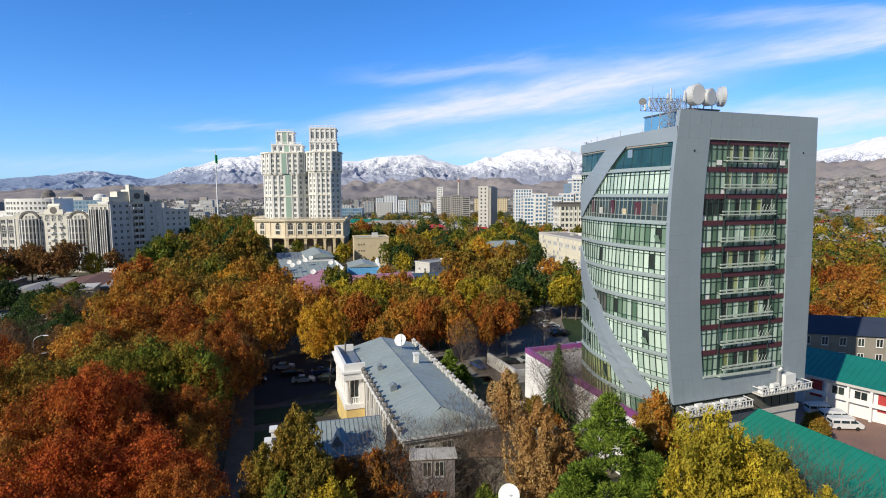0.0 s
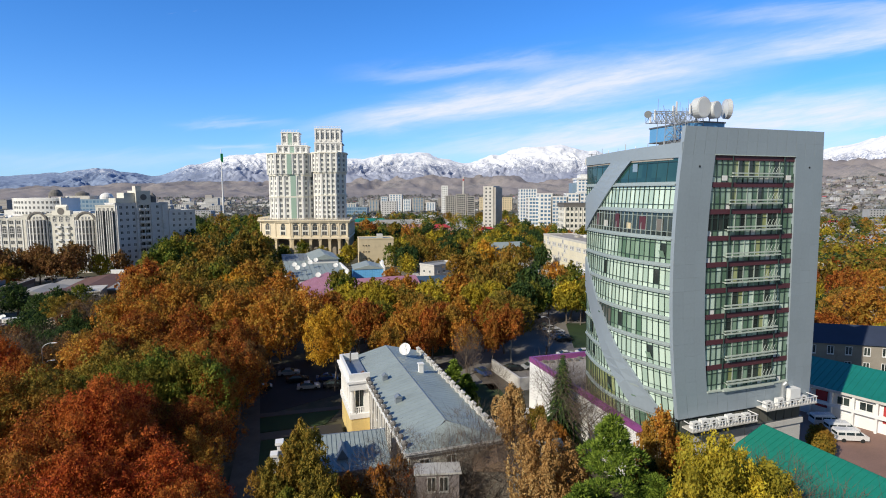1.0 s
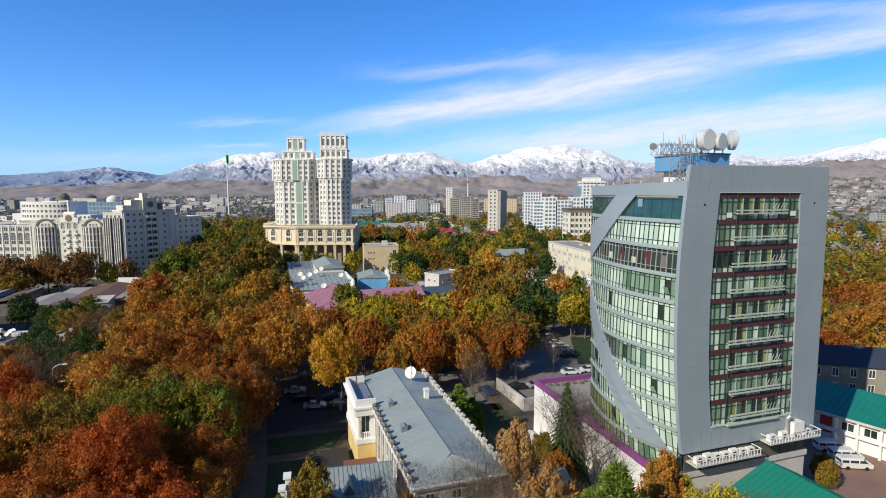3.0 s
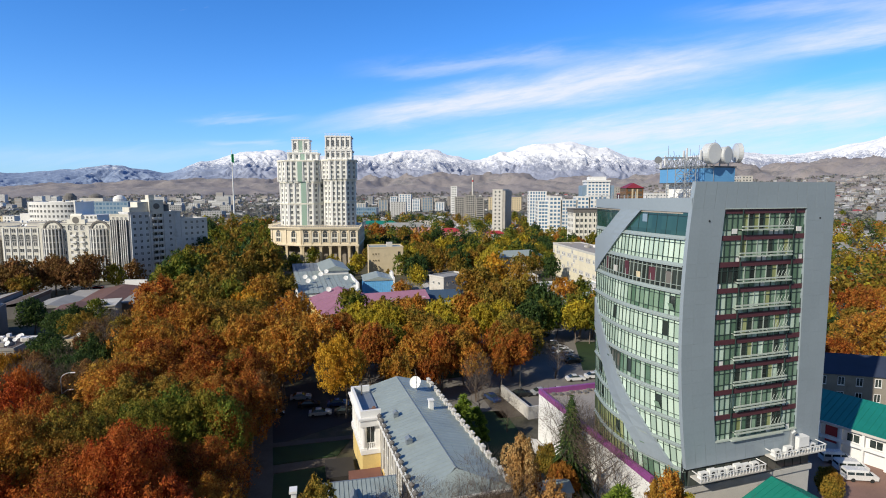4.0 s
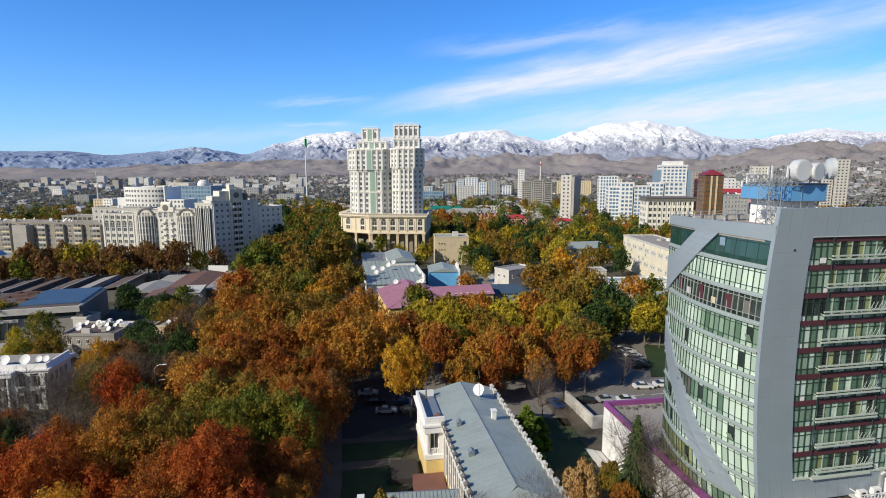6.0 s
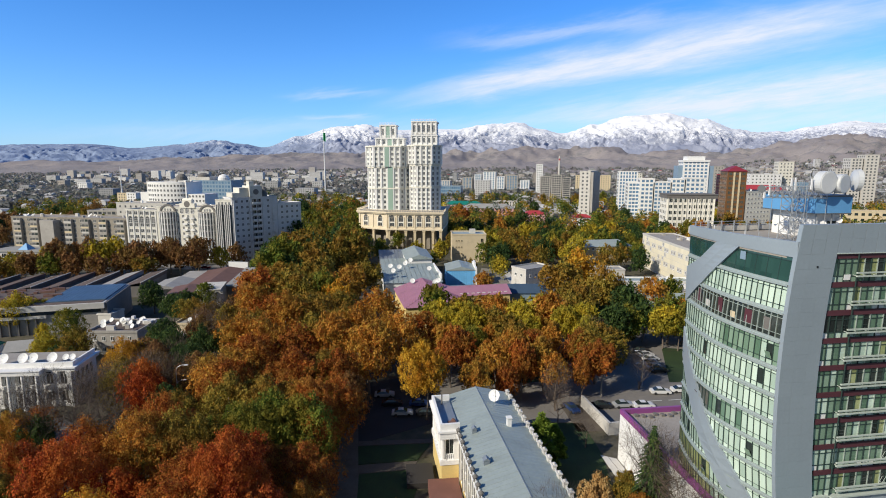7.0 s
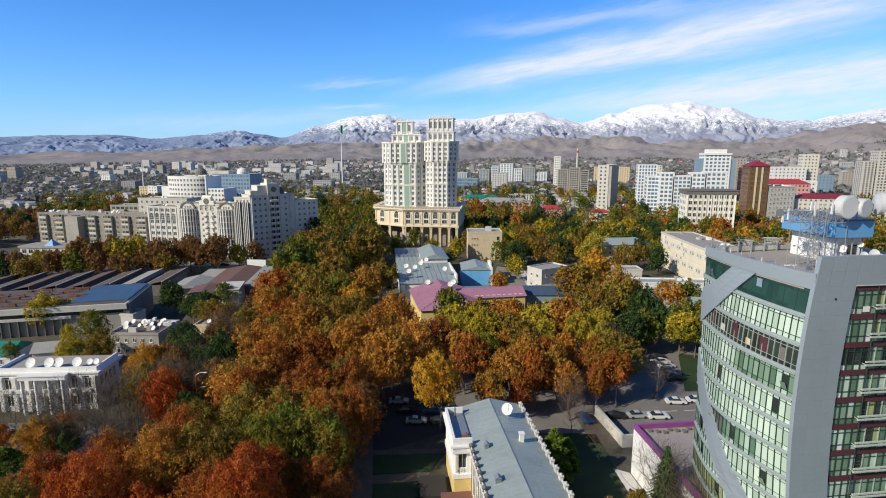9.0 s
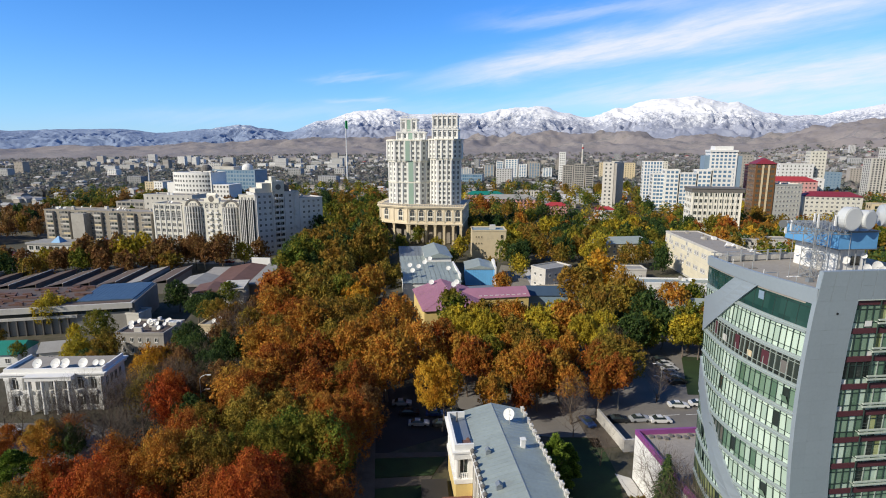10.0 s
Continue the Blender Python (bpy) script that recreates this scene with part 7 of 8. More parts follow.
# ---- trees ----
def crown_mesh(name, seed, key, height, radius, low, lobes, leaves, size, point=1.0):
    """A crown of upright, tapering boughs: sprays gathered in tufts on their outsides, with gaps between."""
    r = np.random.RandomState(seed)
    span = height - low
    at, foot, tall, fat = [(0.0, 0.0)], [low + span * 0.15], [span * 0.85], [radius * 0.36]
    for i in range(lobes):
        a = i * 2.4 + r.uniform(-0.6, 0.6)
        d = radius * (0.16 + 0.66 * ((i + 0.5) / lobes) ** 0.55) * r.uniform(0.82, 1.2)
        top = height - span * (0.03 + 0.50 * (d / radius) ** 1.8) * r.uniform(0.35, 1.5)
        b = low + span * r.uniform(0.0, 0.34)
        at.append((d * math.cos(a), d * math.sin(a)))
        foot.append(b)
        tall.append(max(top - b, span * 0.26))
        fat.append(radius * r.uniform(0.19, 0.33))
    at, foot, tall, fat = np.array(at), np.array(foot), np.array(tall), np.array(fat)
    weight = tall * fat
    weight /= weight.sum()

    def profile(t):
        return np.clip(np.sin(np.pi * np.clip(t, 0.0, 1.0) ** (0.84 * point)), 0.0, 1.0) ** 0.6

    def sample(n):
        k = r.choice(len(fat), n, p=weight)
        t = r.uniform(0.02, 1.0, n) ** 0.9
        a = r.uniform(0, 2 * np.pi, n)
        out = np.stack([np.cos(a), np.sin(a), (t - 0.42) * 1.1], 1)
        p = np.stack([at[k, 0] + fat[k] * profile(t) * np.cos(a), at[k, 1] + fat[k] * profile(t) * np.sin(a), foot[k] + tall[k] * t], 1)
        deep = np.zeros(n, bool)
        for j in range(len(fat)):
            tj = (p[:, 2] - foot[j]) / tall[j]
            rho = np.hypot(p[:, 0] - at[j, 0], p[:, 1] - at[j, 1])
            deep |= (j != k) & (tj > 0) & (tj < 1) & (rho < 0.72 * fat[j] * profile(tj))
        return p[~deep], out[~deep]

    tufts, lean = sample(900)
    reach = radius * r.uniform(0.04, 0.12, len(tufts))
    n = int(leaves * 0.66)
    pick = r.randint(0, len(tufts), n)
    rnd = r.normal(size=(n, 3))
    rnd /= np.linalg.norm(rnd, axis=1)[:, None]
    c1 = tufts[pick] + (rnd * np.array([1, 1, 1.5]) + lean[pick] * 0.5) * (reach[pick] * r.uniform(0.3, 1.15, n))[:, None]
    f1 = lean[pick] * 0.9 + rnd * 0.5
    c2, f2 = sample(int((leaves - n) * 2.2))
    c2, f2 = c2[:leaves - n], f2[:leaves - n]
    c2 = c2 * 1.0
    c2[:, :2] *= r.uniform(0.35, 1.02, (len(c2), 1))
    c2[:, 2] -= r.uniform(0.0, 0.10, len(c2)) * span
    c, face = np.concatenate([c1, c2]), np.concatenate([f1, f2])
    leaves = len(c)
    face = face + np.array([0, 0, 0.2]) + r.normal(size=(leaves, 3)) * 0.52
    face /= np.linalg.norm(face, axis=1)[:, None]
    up = np.array([0, 0, 1.0]) + r.normal(size=(leaves, 3)) * 0.45
    a = np.cross(face, up)
    a /= np.linalg.norm(a, axis=1)[:, None]
    b = np.cross(a, face)
    s = (size * r.uniform(0.55, 1.3, leaves))[:, None]
    bend = face * s * 0.22
    v = np.stack([c - a * s * 0.40 - b * s * 0.38 - bend, c + a * s * 0.40 - b * s * 0.32 - bend, c + b * s * 0.86], 1).reshape(-1, 3)
    me = bpy.data.meshes.new(name)
    me.vertices.add(leaves * 3)
    me.vertices.foreach_set("co", v.astype(np.float32).ravel())
    me.loops.add(leaves * 3)
    me.loops.foreach_set("vertex_index", np.arange(leaves * 3, dtype=np.int32))
    me.polygons.add(leaves)
    me.polygons.foreach_set("loop_start", np.arange(0, leaves * 3, 3, dtype=np.int32))
    me.update(calc_edges=True)
    me.materials.append(M[key])
    return me


def limbs(seed, height, radius, trunk, low, forks=9, twigs=0):
    """A tapered trunk that forks into limbs; twigs: finer branches for bare trees."""
    r = random.Random(seed)
    b = Build()
    p = Vector((0, 0, -0.4))
    lean = Vector((r.uniform(-0.06, 0.06), r.uniform(-0.06, 0.06), 1))
    joints = []
    for i in range(5):
        q = p + lean * (height * 0.66 / 5) + Vector((r.uniform(-0.25, 0.25), r.uniform(-0.25, 0.25), 0))
        b.tube(p, q, trunk * (1 - i * 0.17), trunk * (1 - (i + 1) * 0.17), 7, caps=False)
        joints.append(q)
        p = q
    def grow(p, d, length, rad, depth):
        q = p + d * length * 0.5 + Vector((0, 0, length * 0.06))
        e = q + (d + Vector((r.uniform(-0.35, 0.35), r.uniform(-0.35, 0.35), 0.25))).normalized() * length * 0.5
        b.tube(p, q, rad, rad * 0.7, 5 if depth < 1 else 3, caps=False)
        b.tube(q, e, rad * 0.7, rad * 0.35, 5 if depth < 2 else 3, caps=False)
        if depth < twigs:
            for s in (q, e, q.lerp(e, 0.5), p.lerp(q, 0.6)):
                dd = (d * 0.7 + Vector((r.uniform(-1, 1), r.uniform(-1, 1), r.uniform(0.0, 0.9)))).normalized()
                grow(s, dd, length * r.uniform(0.42, 0.62), max(rad * 0.45, 0.010), depth + 1)
    for i in range(forks):
        t = low / height + (0.6 - low / height) * (i + 0.5) / forks
        k = min(max(t / 0.66 * 5, 0.0), 4.99)
        base = (joints[int(k) - 1] if k >= 1 else Vector((0, 0, 0))).lerp(joints[int(k)], k - int(k))
        a = i * 2.4 + r.uniform(-0.4, 0.4)
        d = Vector((math.cos(a), math.sin(a), r.uniform(0.5, 1.1))).normalized()
        grow(base, d, radius * (r.uniform(0.55, 0.8) if not twigs else r.uniform(0.8, 1.15)), trunk * 0.42, 0)
    return b


WORDS = {"rust": "rust-brown", "brown": "dull brown", "red": "deep red", "orange": "orange", "olive": "olive and bronze", "green": "green", "yellow": "yellow-green", "tan": "dry tan", "gold": "golden yellow", "dark": "dark green"}
PROTO = {}


GROVE = []


def tree(kind, x, y, height, slim=0.0, high=False):
    """A plane tree; trees of one colour share four shapes. Those far off go into the groves."""
    if y > 232 or x < -185 or x > 150:
        GROVE.append((kind, x, y, height))
        return None
    r = random.Random(x * 31 + y * 17)
    shape = r.randrange(4)
    far = 0 if y < 76 and x > -80 else 1 if y < 106 else 2 if y < 150 else 3
    key = (kind, shape, far, high) if not slim else (kind, x, y)
    s = height / 16.0 * r.uniform(0.92, 1.08)
    wide = s * r.uniform(0.94, 1.22) if height > 11 else s * 1.15
    if slim:
        s = wide = 1.0
    lean = 5.0 if high else 1.5
    m = pose(x, y, 0, r.uniform(-lean, lean), r.uniform(-lean, lean), r.uniform(0, 360)) @ Matrix.Diagonal((wide, wide * r.uniform(0.88, 1.1), s * r.uniform(0.9, 1.1), 1))
    if key in PROTO:
        return copy_thing(PROTO[key], m)
    T = thing("tree", (0, 0, 0), 0, f"broad plane tree with {WORDS[kind]} autumn leaves", "tree", "plane trees")
    trunk = limbs(shape + 5, 16.0, 4.6 if high else 5.6, 0.26 if high else 0.34, 6.5 if high else 4.5) if not slim else limbs(shape + 5, height, slim * 0.9, 0.26, height * 0.4)
    part("trunk", trunk, "pale_bark" if shape == 1 else "bark", T)
    if slim:
        me = crown_mesh("crown", int(abs(x) * 7 + y), "leaf_" + kind, height, slim, max(1.0, height - slim * 3.4), 17, int(5600 * slim + 1400), 0.20, 1.1)
    else:
        me = crown_mesh("crown", 11 + shape * 7, "leaf_" + kind, 16.4, (5.7, 5.2, 6.0, 5.3)[shape] * (0.86 if high else 1.0), (3.4, 4.2, 3.8, 3.0)[shape] + (2.4 if high else 0.0), (21, 17, 25, 19)[shape], (30000, 17500, 8200, 4000)[far], (0.195, 0.265, 0.39, 0.60)[far])
    part("crown", me, None, T)
    T.matrix_world = m
    PROTO[key] = T
    return T


def groves():
    """All the far plane trees of one colour, joined."""
    r = random.Random(3)
    for kind in WORDS:
        spots = [g for g in GROVE if g[0] == kind]
        if not spots:
            continue
        proto = [crown_mesh("far_crown", 5 + k, "leaf_" + kind, 16.4, 5.6, 2.4, 16, 1500, 0.92) for k in range(2)]
        base = []
        for me in proto:
            a = np.empty(len(me.vertices) * 3, np.float32)
            me.vertices.foreach_get("co", a)
            base.append(a.reshape(-1, 3))
        out = []
        for _, x, y, h in spots:
            a = r.uniform(0, 6.28)
            s = h / 16.0
            v = base[r.randrange(2)]
            out.append(np.stack([x + (v[:, 0] * math.cos(a) - v[:, 1] * math.sin(a)) * s * 1.1, y + (v[:, 0] * math.sin(a) + v[:, 1] * math.cos(a)) * s * 1.1, v[:, 2] * s], 1))
        v = np.concatenate(out)
        n = len(v) // 3
        me = bpy.data.meshes.new("far_trees")
        me.vertices.add(n * 3)
        me.vertices.foreach_set("co", v.astype(np.float32).ravel())
        me.loops.add(n * 3)
        me.loops.foreach_set("vertex_index", np.arange(n * 3, dtype=np.int32))
        me.polygons.add(n)
        me.polygons.foreach_set("loop_start", np.arange(0, n * 3, 3, dtype=np.int32))
        me.update(calc_edges=True)
        me.materials.append(M["leaf_" + kind])
        tagged(new("far_trees", me), f"far plane trees with {WORDS[kind]} autumn leaves", "trees", kind="stuff")


def spruce(x, y, height, wide=0.22):
    T = thing("spruce", (x, y, 0), 0, "dark green conical spruce", "conifer")
    r = random.Random(int(x * 3 + y))
    part("trunk", Build().tube((0, 0, -0.3), (0, 0, height), 0.22, 0.03, 7), "bark", T)
    b = Build()
    n = int(height * 2.6)
    for k in range(n):
        z = 1.0 + (height - 1.2) * k / n
        reach = (height - z) * wide * 1.1 + 0.25
        for i in range(11):
            a = i * 2 * math.pi / 11 + k * 0.7 + r.uniform(-0.2, 0.2)
            L = reach * r.uniform(0.75, 1.15)
            d = Vector((math.cos(a), math.sin(a), 0))
            side = Vector((-d.y, d.x, 0))
            for j in range(5):
                t0 = 0.15 + j * 0.17
                p = d * L * t0 + Vector((0, 0, z - 0.42 * L * t0 * t0))
                q = d * L * (t0 + 0.24) + Vector((0, 0, z - 0.42 * L * (t0 + 0.24) ** 2 - 0.06))
                w = 0.42 * (1.15 - t0) * min(1.0, L)
                sag = Vector((0, 0, -0.16))
                b.face([p, p + side * w + sag * r.random() + d * 0.12, q, p - side * w + sag * r.random() + d * 0.12])
    part("foliage", b, "leaf_dark", T)
    return T


def needle_mesh(seed, height, radius, low, puffs, needles, size):
    """Rounded puffs of needles on tiered boughs that turn up at their ends."""
    r = np.random.RandomState(seed)
    t = np.sort(r.uniform(0.0, 1.0, puffs)) ** 0.85
    a = np.arange(puffs) * 2.4 + r.uniform(-0.4, 0.4, puffs)
    reach = radius * (1.0 - t ** 2.4) * r.uniform(0.45, 1.05, puffs)
    at = np.stack([reach * np.cos(a), reach * np.sin(a), low + (height - low) * t * 0.97 + r.uniform(-0.3, 0.3, puffs)], 1)
    fat = radius * (0.17 + 0.12 * (1 - t)) * r.uniform(0.8, 1.25, puffs)
    k = r.choice(puffs, needles, p=fat ** 2 / (fat ** 2).sum())
    n = r.normal(size=(needles, 3))
    n /= np.linalg.norm(n, axis=1)[:, None]
    n[:, 2] = np.abs(n[:, 2]) * 1.0 - 0.3
    c = at[k] + n * (fat[k] * r.uniform(0.45, 1.0, needles) ** 0.6)[:, None] * np.array([1.0, 1.0, 0.62])
    d = n + np.array([0, 0, 0.55]) + r.normal(size=(needles, 3)) * 0.4
    d /= np.linalg.norm(d, axis=1)[:, None]
    w = np.cross(d, r.normal(size=(needles, 3)))
    w /= np.linalg.norm(w, axis=1)[:, None]
    s = (size * r.uniform(0.6, 1.3, needles))[:, None]
    v = np.stack([c - w * s * 0.22, c + w * s * 0.22, c + d * s], 1).reshape(-1, 3)
    me = bpy.data.meshes.new("needles")
    me.from_pydata(v.tolist(), [], np.arange(needles * 3).reshape(-1, 3).tolist())
    me.materials.append(M["leaf_pine"])
    return me


def pine(x, y, height, radius):
    T = thing("pine", (x, y, 0), 0, "bushy green pine with upswept boughs", "conifer")
    part("trunk", limbs(int(abs(x) + y), height * 0.9, radius * 0.8, 0.3, 3.0), "bark", T)
    near = y < 60
    part("crown", needle_mesh(int(abs(x * 5 + y)) + 1, height, radius, height * 0.18, 84 if near else 46, 30000 if near else 12000, 0.34 if near else 0.45), None, T)


BARE = []


def twig_mesh(seed, height, radius, low, count):
    """Fine twigs of a bare crown: thin slivers that fan upwards and outwards."""
    r = np.random.RandomState(seed)
    n = r.normal(size=(count, 3))
    n /= np.linalg.norm(n, axis=1)[:, None]
    c = n * (r.uniform(0.05, 1.0, (count, 1)) ** 0.45) * np.array([radius, radius, (height - low) / 2]) + np.array([0, 0, (height + low) / 2])
    d = n * np.array([0.8, 0.8, 0.4]) + np.array([0, 0, 0.6]) + r.normal(size=(count, 3)) * 0.45
    d /= np.linalg.norm(d, axis=1)[:, None]
    w = np.cross(d, r.normal(size=(count, 3)))
    w /= np.linalg.norm(w, axis=1)[:, None]
    L = r.uniform(0.5, 1.3, (count, 1))
    v = np.stack([c - w * 0.013, c + w * 0.013, c + d * L], 1).reshape(-1, 3)
    me = bpy.data.meshes.new("twig_spray")
    me.from_pydata(v.tolist(), [], np.arange(count * 3).reshape(-1, 3).tolist())
    me.materials.append(M["twig"])
    return me


def bare_tree(x, y, height):
    """A leafless tree; five shapes are shared."""
    r = random.Random(int(x * 13 + y * 7))
    m = rotz(x, y, 0, r.uniform(0, 360)) @ Matrix.Diagonal((height / 10, height / 10, height / 10, 1))
    if len(BARE) == 5:
        return copy_thing(r.choice(BARE), m)
    T = thing("bare_tree", (0, 0, 0), 0, "leafless tree with fine brown twigs", "tree", "bare trees")
    seed = len(BARE) * 3 + 2
    part("branching", limbs(seed, 10.0, 3.7, 0.11, 1.6, 11, 2), "twig", T)
    part("twig_spray", twig_mesh(seed, 10.4, 3.3, 4.4, 1400), None, T)
    part("trunk", Build().tube((0, 0, -0.3), (0, 0, 2.4), 0.16, 0.125, 8, caps=False), "bark", T)
    T.matrix_world = m
    BARE.append(T)


STANDS = {
    "boulevard_a": [
        ("red", -72, 58, 16), ("rust", -68, 64, 16), ("orange", -57, 62, 16), ("olive", -50, 67, 16), ("rust", -42, 66, 16), ("red", -54, 55, 16), ("rust", -59, 70, 16), ("rust", -46, 58, 16), ("red", -77, 87, 13), ("gold", -95, 101, 13), ("olive", -56, 83, 16), ("olive", -49, 83, 16), ("green", -39, 76, 16), ("orange", -43, 86, 16), ("orange", -64, 95, 16), ("rust", -63, 102, 16), ("rust", -50, 96, 16), ("olive", -45, 100, 16), ("rust", -58, 113, 16), ("red", -60, 52, 16), ("rust", -73, 56, 16), ("orange", -93, 72, 11), ("red", -39, 56, 16)],
    "boulevard_b": [
        ("orange", -65, 111, 17), ("orange", -50, 117, 17), ("orange", -40, 113, 17), ("orange", -35, 123, 17), ("orange", -47, 140, 17), ("olive", -60, 146, 17), ("olive", -65, 135, 17), ("rust", -79, 141, 17), ("olive", -87, 171, 17), ("orange", -77, 173, 17), ("orange", -73, 184, 17), ("olive", -70, 195, 17), ("rust", -92, 156, 17), ("green", -107, 211, 21), ("olive", -98, 213, 21), ("olive", -94, 229, 21), ("green", -127, 277, 21), ("dark", -145, 285, 21), ("green", -127, 302, 21), ("green", -167, 356, 21), ("dark", -155, 379, 21), ("olive", -197, 442, 21), ("rust", -163, 424, 21), ("dark", -202, 414, 21), ("orange", -69, 129, 17)],
    "square": [
        ("gold", -24, 103, 15), ("dark", -25, 119, 9), ("rust", -22, 120, 14), ("green", -18, 129, 14), ("olive", -14, 142, 15), ("yellow", -8, 151, 15), ("yellow", -21, 140, 15), ("gold", 11, 212, 20), ("olive", 5, 194, 17), ("olive", 17, 180, 17), ("orange", 1, 156, 15), ("olive", 9, 161, 15), ("rust", -6, 123, 13), ("orange", 0, 121, 13), ("orange", -8, 126, 14), ("olive", 11, 137, 13), ("dark", 25, 172, 15), ("dark", 28, 164, 14), ("yellow", 33, 159, 15), ("green", 37, 158, 13), ("dark", 18, 153, 13), ("green", -15, 127, 10), ("orange", -24, 126, 14), ("rust", -32, 134, 15), ("rust", -5, 116, 13), ("orange", 2, 118, 13), ("rust", 8, 119, 14), ("rust", 13, 122, 13), ("orange", -14, 107, 13), ("rust", -8, 110, 13)],
    "behind_mid": [
        ("dark", -23, 277, 12), ("olive", -14, 279, 15), ("green", -30, 265, 15), ("dark", -3, 281, 15), ("olive", 13, 355, 15), ("green", 36, 428, 15), ("dark", 62, 480, 15), ("green", 58, 534, 15), ("orange", 64, 383, 15), ("yellow", 23, 343, 15), ("yellow", -12, 348, 15), ("yellow", 141, 501, 15), ("olive", 113, 354, 15), ("olive", 82, 303, 15), ("dark", -49, 353, 15), ("rust", -71, 445, 15), ("green", -70, 364, 15), ("olive", -53, 449, 15), ("green", 44, 288, 13), ("green", -89, 272, 13), ("yellow", -70, 273, 12), ("green", -58, 260, 9), ("yellow", -22, 239, 12), ("orange", -26, 214, 10)],
    "far_mid": [
        ("olive", -11, 659, 16), ("olive", 1, 742, 16), ("olive", 28, 669, 16), ("dark", -17, 534, 16), ("green", 65, 735, 16), ("green", 13, 541, 16), ("olive", 133, 444, 16), ("orange", 79, 316, 16), ("green", 120, 349, 16), ("olive", 62, 283, 16), ("olive", 54, 388, 16), ("yellow", 38, 368, 16), ("dark", -23, 424, 16), ("orange", -35, 365, 16), ("rust", -91, 406, 16), ("orange", -83, 484, 16), ("green", -91, 311, 12), ("yellow", 14, 289, 16), ("green", 1, 306, 16), ("olive", -23, 312, 16)],
    "left_rows": [
        ("brown", -244, 190, 13), ("brown", -229, 194, 13), ("green", -219, 197, 13), ("brown", -209, 199, 13), ("brown", -196, 199, 13), ("brown", -195, 211, 13), ("olive", -188, 233, 13), ("yellow", -168, 228, 13), ("yellow", -157, 231, 13), ("brown", -155, 242, 13), ("olive", -181, 209, 13), ("dark", -239, 178, 13), ("olive", -227, 181, 13), ("brown", -380, 291, 16), ("brown", -336, 272, 14)],
    "left_yards": [
        ("yellow", -161, 132, 14), ("yellow", -160, 136, 11), ("green", -135, 125, 12), ("yellow", -126, 110, 10), ("olive", -120, 113, 10), ("yellow", -131, 113, 10), ("green", -124, 117, 9), ("olive", -115, 104, 9), ("dark", -137, 161, 12), ("brown", -101, 139, 12), ("dark", -91, 112, 13), ("dark", -83, 113, 13), ("dark", -80, 105, 12), ("brown", -88, 103, 12), ("dark", -89, 74, 8), ("green", -146, 109, 6), ("brown", -90, 122, 13), ("olive", -105, 124, 13), ("dark", -101, 121, 12), ("dark", -96, 128, 12), ("brown", -99, 147, 12), ("dark", -78, 94, 12), ("olive", -86, 91, 12), ("brown", -74, 98, 13), ("dark", -87, 116, 12), ("brown", -93, 106, 12), ("olive", -80, 121, 13), ("dark", -72, 86, 11), ("brown", -83, 99, 12), ("dark", -97, 112, 12), ("olive", -91, 136, 13), ("olive", -65, 81, 13), ("dark", -115, 150, 11), ("olive", -110, 146, 11), ("dark", -122, 152, 10), ("green", -124, 172, 10)],
    "foreground": [
        ("red", -35.5, 54.5, 14), ("rust", -42, 50, 15), ("red", -35, 46, 15), ("red", -29, 50, 14), ("rust", -24, 46, 13), ("red", -36, 40, 15), ("red", -43, 57, 15), ("red", -25, 40, 14), ("olive", -54, 66, 15), ("green", -46, 71, 16), ("rust", -35, 68, 13), ("olive", -65, 97, 15), ("rust", -61, 89, 15), ("orange", -31, 60, 12)],
    "right_side": [
        ("orange", 102, 132, 15), ("rust", 124, 169, 15), ("yellow", 269, 399, 14), ("olive", 341, 484, 14), ("orange", 403, 542, 14), ("orange", 481, 614, 14), ("yellow", 204, 293, 11), ("olive", 204, 262, 11), ("green", 208, 282, 9), ("green", 577, 854, 14), ("olive", 755, 1047, 14), ("rust", 1036, 1351, 14), ("olive", 54, 77, 5), ("green", 35, 164, 14), ("orange", 39, 164, 14)],
}
WEST = [(40, -80), (56, -74), (62, -71), (67, -65), (72, -58), (84, -60), (96, -65.5), (116, -74), (145, -90), (203, -118), (230, -140), (460, -260)]


def west(y):
    """Where the boulevard's trees end towards the yards."""
    for (y0, x0), (y1, x1) in zip(WEST, WEST[1:]):
        if y <= y1:
            return x0 + (x1 - x0) * max(y - y0, 0) / (y1 - y0)
    return WEST[-1][1]


for stand, trees in STANDS.items():
    for kind, x, y, height in trees:
        tree(kind, x, y, height, high=stand == "square" and y < 165)
# more of the boulevard's rows, the square and the avenue, between those above
BUILT = ((-56, -28, 252, 300), (-90, -24, 186, 262), (-24, 6, 222, 256), (44, 66, 225, 300), (16, 48, 198, 260), (-57, -4, 158, 202), (-125, -58, 300, 360), (-39, -15, 62, 112), (-178, -140, 250, 300))
STANDING = [(x, y) for trees in STANDS.values() for _, x, y, _ in trees]


def fill(count, seed, place, kinds, height, gap, high=False):
    r = random.Random(seed)
    for _ in range(count):
        x, y = place(r)
        if any(x0 < x < x1 and y0 < y < y1 for x0, x1, y0, y1 in BUILT):
            continue
        if place is boulevard and x < west(y):
            continue
        if all((x - a) ** 2 + (y - b) ** 2 > gap * gap for a, b in STANDING):
            STANDING.append((x, y))
            tree(r.choice(kinds(x, y)), round(x), round(y), height + r.uniform(-1.5, 2.0) + (4.0 if y > 200 and x < -85 else 0.0), high=high)


